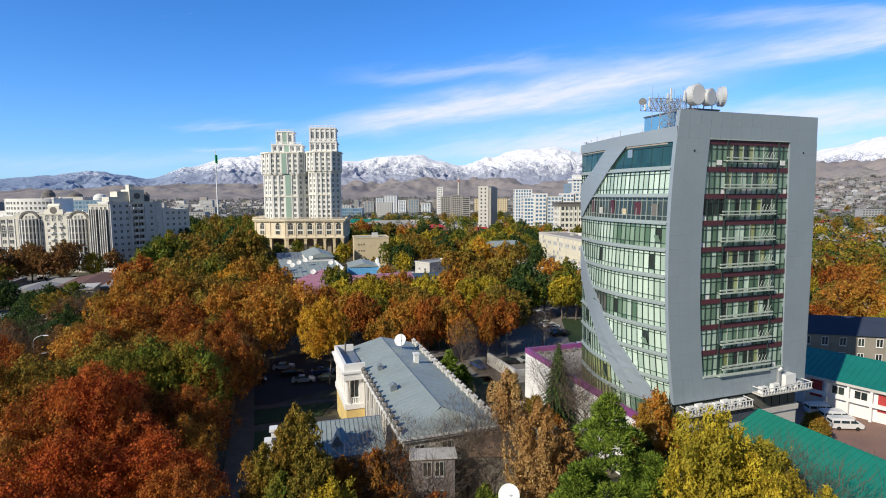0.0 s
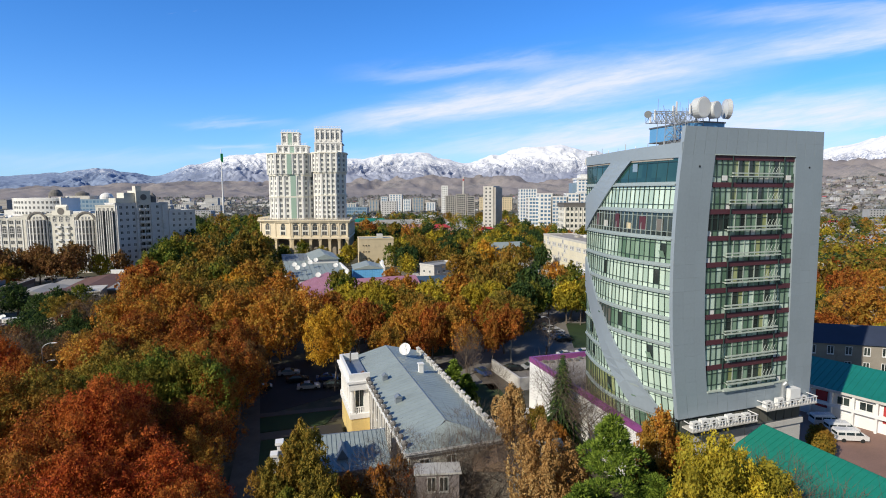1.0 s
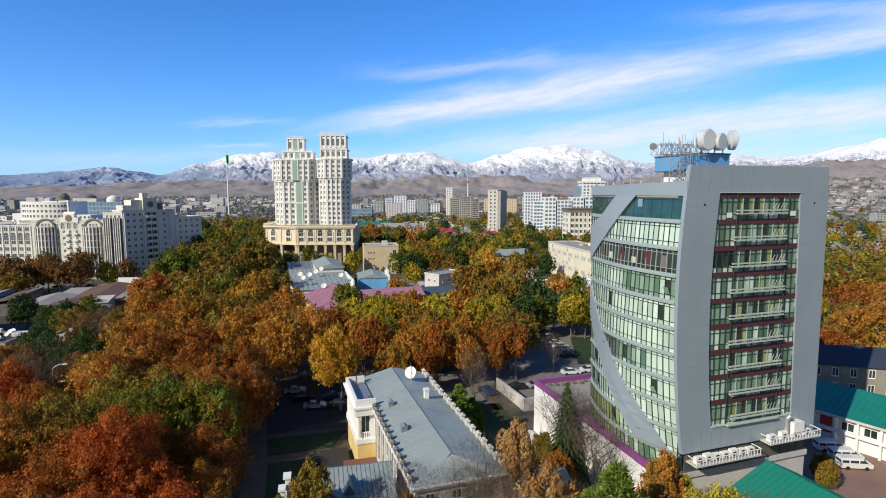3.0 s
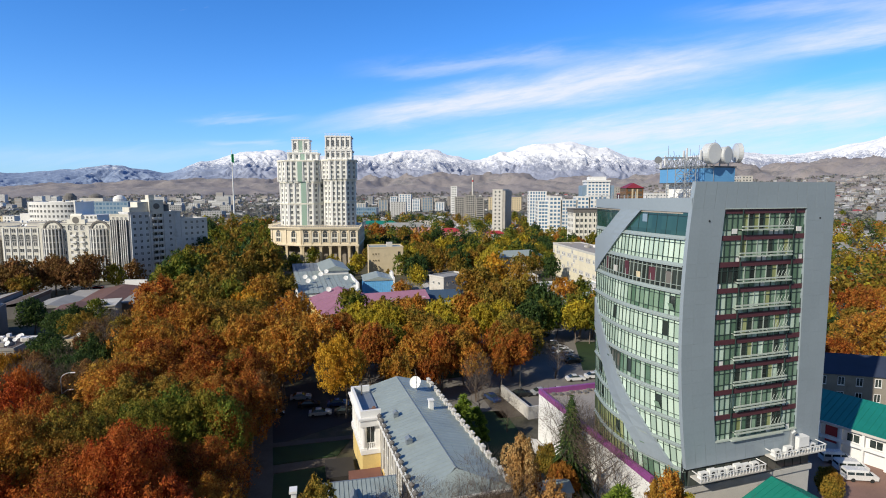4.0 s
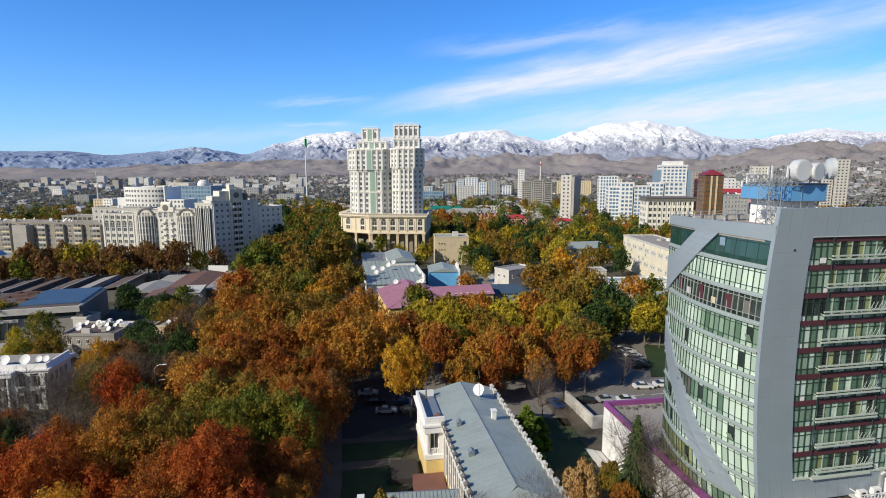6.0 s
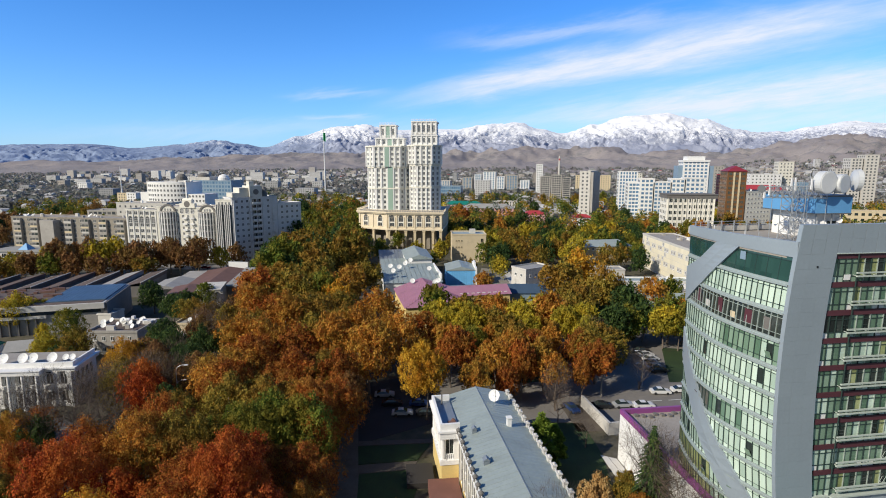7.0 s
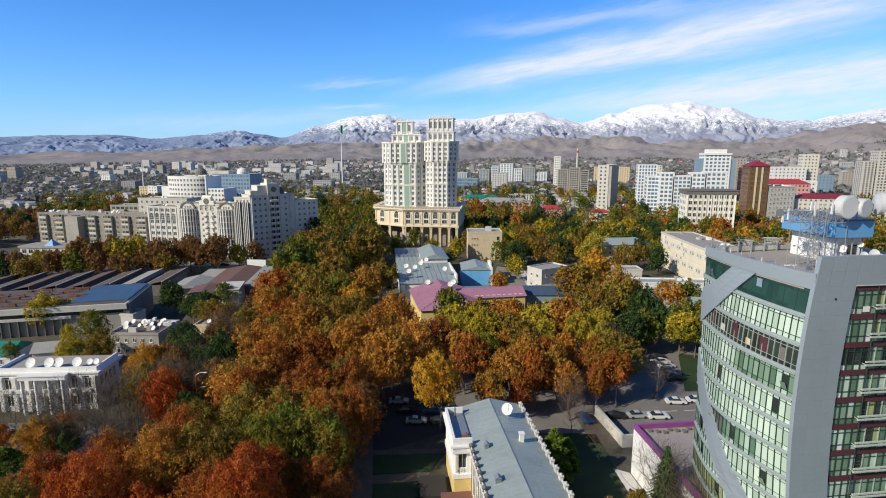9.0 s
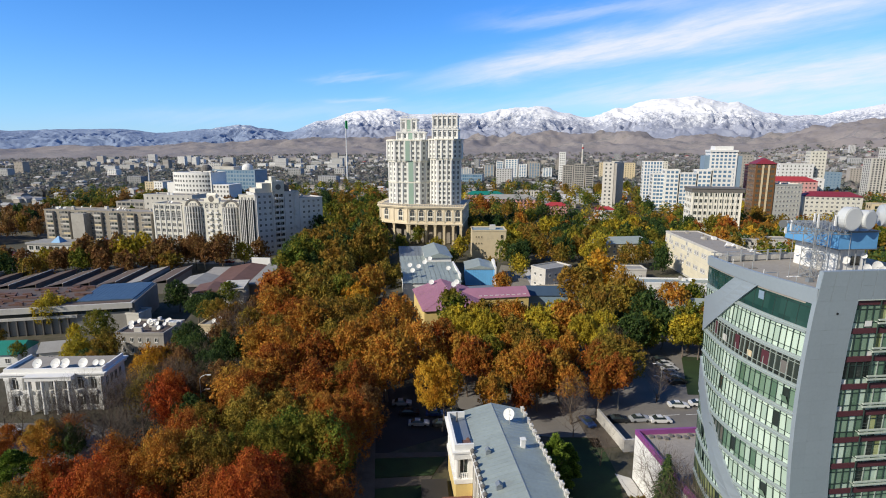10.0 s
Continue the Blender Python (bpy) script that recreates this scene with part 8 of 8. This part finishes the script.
def boulevard(r):
    y = 46 + 390 * r.random() ** 1.4
    half = 25 if y < 90 else 25 - (y - 90) * 0.055
    return -53 - (y - 60) * 0.30 + r.uniform(-half, half), y


def autumn(x, y):
    if y < 78:
        return ("red", "rust", "olive", "red", "orange", "rust", "olive", "gold")
    if y < 165:
        return ("rust", "orange", "olive", "rust", "olive", "orange", "olive", "gold", "green")
    return ("olive", "olive", "green", "green", "dark", "green", "olive")


fill(900, 23, boulevard, autumn, 16.0, 7.2)
fill(300, 29, lambda r: (r.uniform(-34, 14), r.uniform(118, 162)), lambda x, y: ("orange", "olive", "yellow", "olive", "green", "yellow") if y > 139 else ("rust", "orange", "rust", "orange", "olive"), 13.8, 5.2, True)
fill(60, 31, lambda r: (r.uniform(8, 30), r.uniform(155, 185)), lambda x, y: ("dark", "olive", "green"), 14.0, 7.0)
fill(120, 37, lambda r: (lambda u: (-262 + 112 * u, 186 + 46 * u + r.uniform(-5, 5)))(r.random()), lambda x, y: ("brown", "brown", "olive", "brown", "brown", "yellow"), 12.5, 6.0)
fill(160, 41, lambda r: (r.uniform(-60, 70), r.uniform(255, 380)), lambda x, y: ("dark", "olive", "green", "yellow", "green", "olive", "dark"), 13.0, 7.5)
fill(70, 47, lambda r: (r.uniform(58, 130), r.uniform(128, 185)), lambda x, y: ("dark", "olive", "green", "orange", "yellow"), 12.0, 8.0)
fill(90, 53, lambda r: (r.uniform(10, 62), r.uniform(160, 200)), lambda x, y: ("olive", "yellow", "orange", "green"), 13.0, 9.0)
fill(150, 59, lambda r: (lambda d, a: (d * math.sin(a), d * math.cos(a)))(r.uniform(150, 330), radians(r.uniform(29.5, 45))), lambda x, y: ("rust", "orange", "yellow", "green", "olive", "rust", "yellow"), 12.5, 9.5)
fill(90, 61, lambda r: (r.uniform(52, 185), r.uniform(345, 392)), lambda x, y: ("green", "olive", "orange", "gold", "dark", "rust"), 15.0, 9.0)
fill(140, 67, lambda r: (r.uniform(-430, -245), r.uniform(330, 520)), lambda x, y: ("olive", "brown", "green", "brown", "dark"), 11.0, 11.0)
fill(60, 71, lambda r: (r.uniform(-430, -345), r.uniform(232, 330)), lambda x, y: ("brown", "olive", "dark", "brown"), 11.0, 9.0)
fill(60, 43, lambda r: (lambda y: (west(y) - r.uniform(5, 16), y))(r.uniform(92, 165)), lambda x, y: ("dark", "brown", "dark", "olive"), 8.5, 7.5)
for kind, x, y, h in (("rust", -37.5, 88, 15), ("brown", -38.5, 96, 16), ("rust", -38, 79.5, 14), ("rust", -41, 84, 17), ("olive", -42, 92, 17), ("rust", -42, 100, 16), ("orange", -43, 68, 16), ("red", -42, 62, 16), ("green", -44, 77, 16)):
    tree(kind, x, y, h)
# in front of the old house and the tower
for kind, x, y, h, slim in (("yellow", 20.7, 41.5, 19.0, 4.6), ("yellow", 26.8, 43.5, 17.5, 4.4), ("yellow", 24.0, 38.0, 16.5, 4.4), ("tan", 8.7, 50.0, 17.0, 3.3), ("tan", 12.2, 53.5, 13.5, 3.0), ("orange", 20.2, 52.0, 17.2, 2.6), ("yellow", 22.8, 53.0, 15.4, 2.2),
                            ("tan", 7.0, 62.0, 15.6, 2.1), ("rust", 8.6, 64.5, 11.5, 2.2), ("olive", -15.6, 53.2, 14.8, 2.7), ("olive", -18.6, 52.2, 12.0, 2.6), ("green", -16.2, 49.0, 12.0, 2.8), ("olive", -12.8, 48.5, 12.6, 2.8), ("yellow", -10.5, 46.5, 11.5, 2.4), ("rust", -6.0, 55.4, 10.4, 2.2), ("rust", -3.0, 56.6, 10.2, 1.8), ("rust", -1.2, 51.4, 8.4, 1.9), ("yellow", 24.0, 45.5, 17.4, 3.6), ("yellow", 28.6, 46.6, 16.4, 3.3), ("yellow", 30.6, 41.5, 15.0, 3.2), ("olive", 13.0, 80.0, 6.0, 2.4), ("rust", 14.6, 75.5, 6.0, 2.2), ("rust", -10.6, 51.4, 12.4, 2.0), ("rust", -7.4, 53.0, 10.6, 2.2), ("rust", -5.2, 51.6, 9.0, 2.0), ("green", 3.6, 50.5, 8.5, 1.9), ("green", 6.2, 52.0, 8.5, 1.8), ("dark", 19.6, 50.5, 14.5, 2.4), ("olive", 54.0, 77.5, 5.4, 2.2)):
    tree(kind, x, y, h, slim)
for x, y, h in ((-6.4, 58.6, 12.0), (-2.6, 58.0, 11.8), (0.6, 57.6, 12.0), (2.2, 58.2, 12.4), (4.2, 56.4, 11.5), (6.0, 59.5, 11.0), (2.6, 62.5, 11.0), (-8.2, 54.6, 10.0), (-5.2, 52.8, 9.0), (-2.0, 51.6, 8.5), (14, 133, 9), (22, 128, 8), (2.5, 112.5, 9), (16.0, 83.0, 11.0), (17.6, 76.6, 11.5), (19.6, 72.5, 11.0), (18.4, 79.5, 10.0), (21.4, 69.0, 10.0),
                (29.8, 48.5, 12.0), (31.0, 43.0, 12.5), (101, 137, 12), (-88, 74, 10), (-118, 76, 8), (-106, 78, 8.5), (-97, 81, 9), (-92, 90, 9), (-93, 123, 9), (12, 146, 10), (3, 107, 7), (-78, 78, 9), (8, 98, 6), (-96, 82, 11), (-89, 81, 10.5), (-83, 78, 10), (-84, 86, 11), (-91, 85, 10), (-76, 72, 10), (-101, 80, 9), (-82, 94, 11), (-76, 97, 10), (-86, 97, 10), (-81, 101, 9.5), (-90, 93, 10), (-74, 103, 9), (-87, 108, 10), (-84, 118, 10), (-99, 134, 9), (-95, 138, 10), (-103, 150, 9), (-91, 131, 10), (-110, 78, 10), (-67, 77, 9)):
    bare_tree(x, y, h)
spruce(16.3, 79.0, 15.6, 0.27)
pine(-0.2, 86.6, 11.5, 2.6)
pine(2.0, 90.5, 8.0, 2.2)
pine(13.8, 44.5, 20.6, 4.7)
pine(10.7, 42.6, 15.0, 3.6)
pine(17.2, 42.8, 16.0, 3.6)
pine(-87, 62, 10, 4.5)
for kind, x, y, h in (("olive", -36, 244, 9), ("rust", -104, 74, 6.5), ("olive", -98, 76, 7), ("rust", -93, 78, 7.5), ("orange", -110, 72, 5.5), ("rust", -101, 70, 6), ("olive", -117, 70, 5), ("dark", -119, 106, 8), ("olive", -126, 104, 8), ("green", -152, 118, 7), ("olive", -165, 118, 8), ("yellow", -143, 124, 9)):
    tree(kind, x, y, h)
groves()


# ---- the plain of houses and woods beyond ----
def plain():
    r = random.Random(41)
    houses = {k: Build() for k in ("city_pale", "city_tan", "city_grey", "far_wall")}
    roofs = {k: Build() for k in ("city_roof", "city_brown_roof", "city_grey", "city_pale", "red_roof")}
    keys, rkeys = list(houses), list(roofs)
    for i in range(2300):
        az = radians(r.uniform(-58, 52))
        dist = 430 + 1900 * r.random() ** 1.1
        x, y = dist * math.sin(az), dist * math.cos(az)
        if -230 < x < 130 and y < 520 or x < -230 and dist < 620:
            continue
        w, d, h = r.uniform(6, 14), r.uniform(6, 11), r.choice((3, 3.5, 4, 6))
        if r.random() < 0.05 and dist > 760:
            w, d, h = r.uniform(12, 30), r.uniform(11, 14), r.choice((12, 12, 15, 15, 18, 27))
        k = r.choice(keys[:3] if r.random() < 0.9 else keys)
        g = max(hill_height(x, y), 0.0)
        h += g
        houses[k].box(x, x + w, y, y + d, g - 4, h)
        if h - g < 10:
            roofs[r.choice(rkeys[:4] if r.random() < 0.96 else rkeys)].gable(x, x + w, y, y + d, h + 0.05, h + 2.2, 1.0, 0.4)
        else:
            n, fl = int(w / 3.5), int((h - g) / 3)
            for f in range(fl):
                for j in range(n):
                    houses["pane_far"] = houses.get("pane_far") or Build()
                    xx = x + (j + 0.5) * w / n
                    houses["pane_far"].face([(xx - 0.8, y - 0.05, g + f * 3 + 1), (xx + 0.8, y - 0.05, g + f * 3 + 1), (xx + 0.8, y - 0.05, g + f * 3 + 2.4), (xx - 0.8, y - 0.05, g + f * 3 + 2.4)])
    # pale mid-rise blocks at the far rim of the plain
    for i in range(90):
        az, dist = radians(r.uniform(-47, -14)), r.uniform(1350, 2150)
        x, y, w, h = dist * math.sin(az), dist * math.cos(az), r.uniform(12, 34), r.choice((9, 12, 15, 15, 27))
        g = max(hill_height(x, y), 0.0)
        houses[r.choice(("city_pale", "far_wall", "city_tan"))].box(x, x + w, y, y + 12, g - 4, g + h)
        for f in range(int(h / 3)):
            houses["city_grey"].box(x + 0.8, x + w - 0.8, y - 0.08, y, g + f * 3 + 1.0, g + f * 3 + 2.3)
    # the slope east of the tower: houses among the trees, then a crowded hillside
    for i in range(640):
        az = radians(r.uniform(27, 46) if i < 50 else r.uniform(15, 46))
        dist = r.uniform(190, 620) if i < 50 else r.uniform(1250, 2300)
        x, y = dist * math.sin(az), dist * math.cos(az)
        w, d, h = r.uniform(7, 15), r.uniform(6, 10), r.choice((4, 5, 7, 7))
        g = max(hill_height(x, y), 0.0)
        h += g
        houses[r.choice(keys[:3])].box(x, x + w, y, y + d, g - 5, h)
        roofs[r.choice(rkeys[:4] if r.random() < 0.93 else rkeys)].gable(x, x + w, y, y + d, h + 0.05, h + 2.0, 1.0, 0.4)
    for k, b in houses.items():
        solo("far_houses", b, k, "scattered pale houses and blocks of the far city", "houses", kind="stuff")
    for k, b in roofs.items():
        solo("far_roofs", b, k, "pitched roofs of the far city", "roofs", kind="stuff")


def woods():
    """Far trees: small clumps of leaf sprays, thinned towards the hills."""
    r = np.random.RandomState(9)
    def stand(name, key, az0, az1, d0, d1, count, per, size, spread, top):
        az = np.radians(r.uniform(az0, az1, count))
        dist = d0 + (d1 - d0) * r.uniform(0, 1, count) ** 1.25
        x, y = dist * np.sin(az), dist * np.cos(az)
        keep = ~((x > -235) & (x < 60) & (y < 330)) & ~((x > 75) & (x < 180) & (y > 385) & (y < 400)) & ~((x > -125) & (x < -55) & (y > 300) & (y < 365)) & ~((np.abs(x + 240) < 95) & (y > 200) & (y < 275))
        x, y = x[keep], y[keep]
        count = len(x)
        n = r.normal(size=(count, per, 3))
        n /= np.linalg.norm(n, axis=2)[:, :, None]
        h = top * r.uniform(0.7, 1.15, (count, 1))
        base = np.array([max(hill_height(a, b), 0.0) for a, b in zip(x, y)])[:, None]
        c = np.stack([x[:, None] + n[:, :, 0] * spread * r.uniform(0.6, 1.1, (count, per)), y[:, None] + n[:, :, 1] * spread, base + h * 0.55 + n[:, :, 2] * h * 0.45], 2).reshape(-1, 3)
        m = len(c)
        f = n.reshape(-1, 3) + r.normal(size=(m, 3)) * 0.4
        f /= np.linalg.norm(f, axis=1)[:, None]
        a = np.cross(f, r.normal(size=(m, 3)))
        a /= np.linalg.norm(a, axis=1)[:, None]
        b = np.cross(f, a)
        s = size * r.uniform(0.6, 1.4, (m, 1))
        v = np.stack([c - a * s - b * s * 0.5, c + a * s - b * s * 0.5, c + b * s * 0.9], 1).reshape(-1, 3)
        me = bpy.data.meshes.new(name)
        me.vertices.add(m * 3)
        me.vertices.foreach_set("co", v.astype(np.float32).ravel())
        me.loops.add(m * 3)
        me.loops.foreach_set("vertex_index", np.arange(m * 3, dtype=np.int32))
        me.polygons.add(m)
        me.polygons.foreach_set("loop_start", np.arange(0, m * 3, 3, dtype=np.int32))
        me.update(calc_edges=True)
        me.materials.append(M[key])
        tagged(new(name, me), "far autumn woods between the houses", "trees", kind="stuff")
    # the farthest stands take the leaf colours that hold the haze
    for key, count in (("hazy_olive", 2600), ("hazy_brown", 2300), ("hazy_green", 2200)):
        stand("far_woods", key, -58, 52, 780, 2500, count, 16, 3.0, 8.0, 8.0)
    for key, count in (("leaf_olive", 820), ("leaf_green", 680), ("leaf_orange", 90), ("leaf_rust", 100), ("leaf_yellow", 150), ("leaf_dark", 640)):
        stand("far_woods", key, -50, 46, 260, 820, int(count * 0.8), 105, 0.85, 4.6, 12.5)


# ---- hills and snowy mountains ----
def by_bearing(pts, az):
    """A height in degrees that passes smoothly through those given at their bearings."""
    for (a0, e0), (a1, e1) in zip(pts, pts[1:]):
        if az <= a1:
            f = max((az - a0) / (a1 - a0), 0.0)
            f = f * f * (3 - 2 * f)
            return e0 + (e1 - e0) * f
    return pts[-1][1]


SKYLINE = [(-80, 1.2), (-52, 1.2), (-48, 1.4), (-44, 1.47), (-40.8, 1.2), (-37.4, 1.57), (-33.8, 2.02), (-31.7, 1.7), (-29.6, 1.4), (-26.2, 2.55), (-22.2, 3.55), (-19.3, 3.78), (-17, 3.25), (-10, 3.35), (-7.1, 3.85), (-3.7, 4.0), (-1.4, 3.3), (0.8, 2.9),
           (4, 3.75), (7.1, 4.6), (10.5, 4.63), (13.9, 4.0), (16.6, 3.0), (18.4, 2.7), (20.4, 2.75), (22.3, 3.1), (24.7, 3.4), (30, 2.9), (32.5, 3.2), (34.7, 3.75), (38, 4.4), (45, 4.4), (70, 3.5)]
FOOTHILLS = [(-80, 0.15), (-52, -0.1), (-45, 0.2), (-35, 0.6), (-27, 1.05), (-20, 1.1), (-10, 1.3), (-4, 1.65), (0, 1.6), (5, 1.75), (11, 1.4), (15, 1.15), (18, 1.6), (21, 2.05), (25, 2.45), (30, 2.3), (34, 2.5), (40, 2.9), (70, 2.6)]


def hill_height(x, y):
    """The foothills' surface over the plain."""
    rr, az = math.hypot(x, y), math.degrees(math.atan2(x, y))
    f = (rr - 1300) / 2300
    if f <= 0:
        return -2.0
    f = min(f, 1.0)
    top = math.tan(radians(by_bearing(FOOTHILLS, az))) * 3600 + 58
    steep = 2.6 - 1.3 * min(max((az - 4) / 20, 0.0), 1.0)
    folds = 1.0 - abs(noise.fractal(Vector((x * 0.0034, y * 0.0021, 1.0)), 0.9, 2.1, 6))
    n = noise.fractal(Vector((x * 0.005, y * 0.004, 4.0)), 0.9, 2.1, 5)
    return top * f ** steep * (0.46 + 0.74 * folds * (1 - 0.3 * f) + 0.14 * n) - 2


def relief(name, key, label, r0, r1, rows, cols, height):
    b = Build()
    idx = []
    for j in range(rows + 1):
        rr = r0 + (r1 - r0) * j / rows
        line = []
        for i in range(cols + 1):
            az = -62 + 118 * i / cols
            x, y = rr * math.sin(radians(az)), rr * math.cos(radians(az))
            line.append(len(b.v))
            b.v.append((x, y, height(az, j / rows, x, y)))
        idx.append(line)
    for j in range(rows):
        for i in range(cols):
            b.f.append((idx[j][i], idx[j][i + 1], idx[j + 1][i + 1], idx[j + 1][i]))
            b.m.append(0)
    me = b.mesh(name, key)
    me.polygons.foreach_set("use_smooth", [True] * len(b.f))
    return solo(name, me, key, label, kind="structure")


def mountain_mat(name, rock, rock2, scale, snow=None, scrub=None):
    mt = bpy.data.materials.new(name)
    mt.use_nodes = True
    add = nodes_of(mt.node_tree)
    at = add("ShaderNodeTexCoord").outputs["Object"]
    z = add("ShaderNodeSeparateXYZ", {0: at}).outputs[2]
    n1 = add("ShaderNodeTexNoise", {"Vector": at, "Scale": scale, "Detail": 9.0, "Roughness": 0.68}).outputs[0]
    n2 = add("ShaderNodeTexNoise", {"Vector": at, "Scale": scale * 13, "Detail": 7.0, "Roughness": 0.8}).outputs[0]
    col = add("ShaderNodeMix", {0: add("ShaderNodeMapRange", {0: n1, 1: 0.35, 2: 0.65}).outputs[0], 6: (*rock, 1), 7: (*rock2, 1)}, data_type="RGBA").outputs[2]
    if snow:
        # haze put into the rock colour: bluer towards the west
        west_haze = add("ShaderNodeMapRange", {0: add("ShaderNodeSeparateXYZ", {0: at}).outputs[0], 1: -1300.0, 2: -2300.0}).outputs[0]
        col = add("ShaderNodeMix", {0: west_haze, 6: col, 7: (0.235, 0.30, 0.435, 1)}, data_type="RGBA").outputs[2]
    if scrub:
        spots = add("ShaderNodeMapRange", {0: add("ShaderNodeMath", {0: n1, 1: n2}, operation="ADD").outputs[0], 1: 1.0, 2: 1.16, 3: 0.0, 4: 0.7}).outputs[0]
        col = add("ShaderNodeMix", {0: spots, 6: col, 7: (*scrub, 1)}, data_type="RGBA").outputs[2]
    if snow:
        # snow lies from a height on, broken by thin ribs of rock that run down the slopes
        long = add("ShaderNodeVectorMath", {0: at, 1: (1.0, 1.0, 0.38)}, operation="MULTIPLY").outputs[0]
        ribs = add("ShaderNodeTexNoise", {"Vector": long, "Scale": 0.046, "Detail": 8.0, "Roughness": 0.78}).outputs[0]
        lift = add("ShaderNodeMath", {0: n1, 1: 210.0, 2: -105.0}, operation="MULTIPLY_ADD").outputs[0]
        lift = add("ShaderNodeMath", {0: ribs, 1: 620.0, 2: add("ShaderNodeMath", {0: lift, 1: 310.0}, operation="SUBTRACT").outputs[0]}, operation="MULTIPLY_ADD").outputs[0]
        f = add("ShaderNodeMapRange", {0: add("ShaderNodeMath", {0: z, 1: lift}, operation="ADD").outputs[0], 1: snow[0], 2: snow[1], 3: 0.0, 4: 0.97}).outputs[0]
        col = add("ShaderNodeMix", {0: f, 6: col, 7: (0.80, 0.82, 0.86, 1)}, data_type="RGBA").outputs[2]
    bump = add("ShaderNodeBump", {"Height": n1, "Strength": 0.3, "Distance": 30.0}).outputs[0]
    add("ShaderNodeOutputMaterial", {0: add("ShaderNodeBsdfPrincipled", {"Base Color": col, "Roughness": 0.95, "Specular IOR Level": 0.1, "Normal": bump}).outputs[0]})
    M[name] = mt


def mountains():
    # rock and hill base colours paled and cooled, distance haze mixed into them
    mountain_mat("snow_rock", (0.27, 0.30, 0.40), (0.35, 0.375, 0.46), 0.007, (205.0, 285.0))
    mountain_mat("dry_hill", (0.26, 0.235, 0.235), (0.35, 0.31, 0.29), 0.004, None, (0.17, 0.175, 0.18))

    def crest(az, f, x, y):
        top = math.tan(radians(by_bearing(SKYLINE, az))) * 4650 + 57
        # spurs and gullies that run down from the crest: ridged noise, drawn out along the slope and bent
        warp = noise.fractal(Vector((x * 0.0016, y * 0.0016, 2.0)), 1.0, 2.0, 4)
        side = radians(az) * 4000 + warp * 260
        ridged, amp, freq = 0.0, 0.52, 0.0080
        for k in range(6):
            ridged += amp * (1.0 - abs(2.0 * noise.noise(Vector((side * freq, f * 4.6 * (k + 1) ** 0.6 + warp * 0.8, 7.0 + k)))))
            amp, freq = amp * 0.55, freq * 2.05
        body = top * (0.10 + 0.90 * f ** 0.9)
        depth = 54 * (0.35 + top / 420) * math.sin(math.pi * min(f * 0.93 + 0.04, 1.0))
        teeth = noise.fractal(Vector((side * 0.011, 3.0, f * 2)), 0.8, 2.2, 6) * 9 * min(1.0, top / 220) * f
        return body + (ridged - 0.78) * depth + teeth

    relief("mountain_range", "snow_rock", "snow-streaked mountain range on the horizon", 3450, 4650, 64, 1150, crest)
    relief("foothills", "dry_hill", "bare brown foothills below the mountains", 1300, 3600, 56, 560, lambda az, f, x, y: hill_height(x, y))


plain()
woods()
mountains()
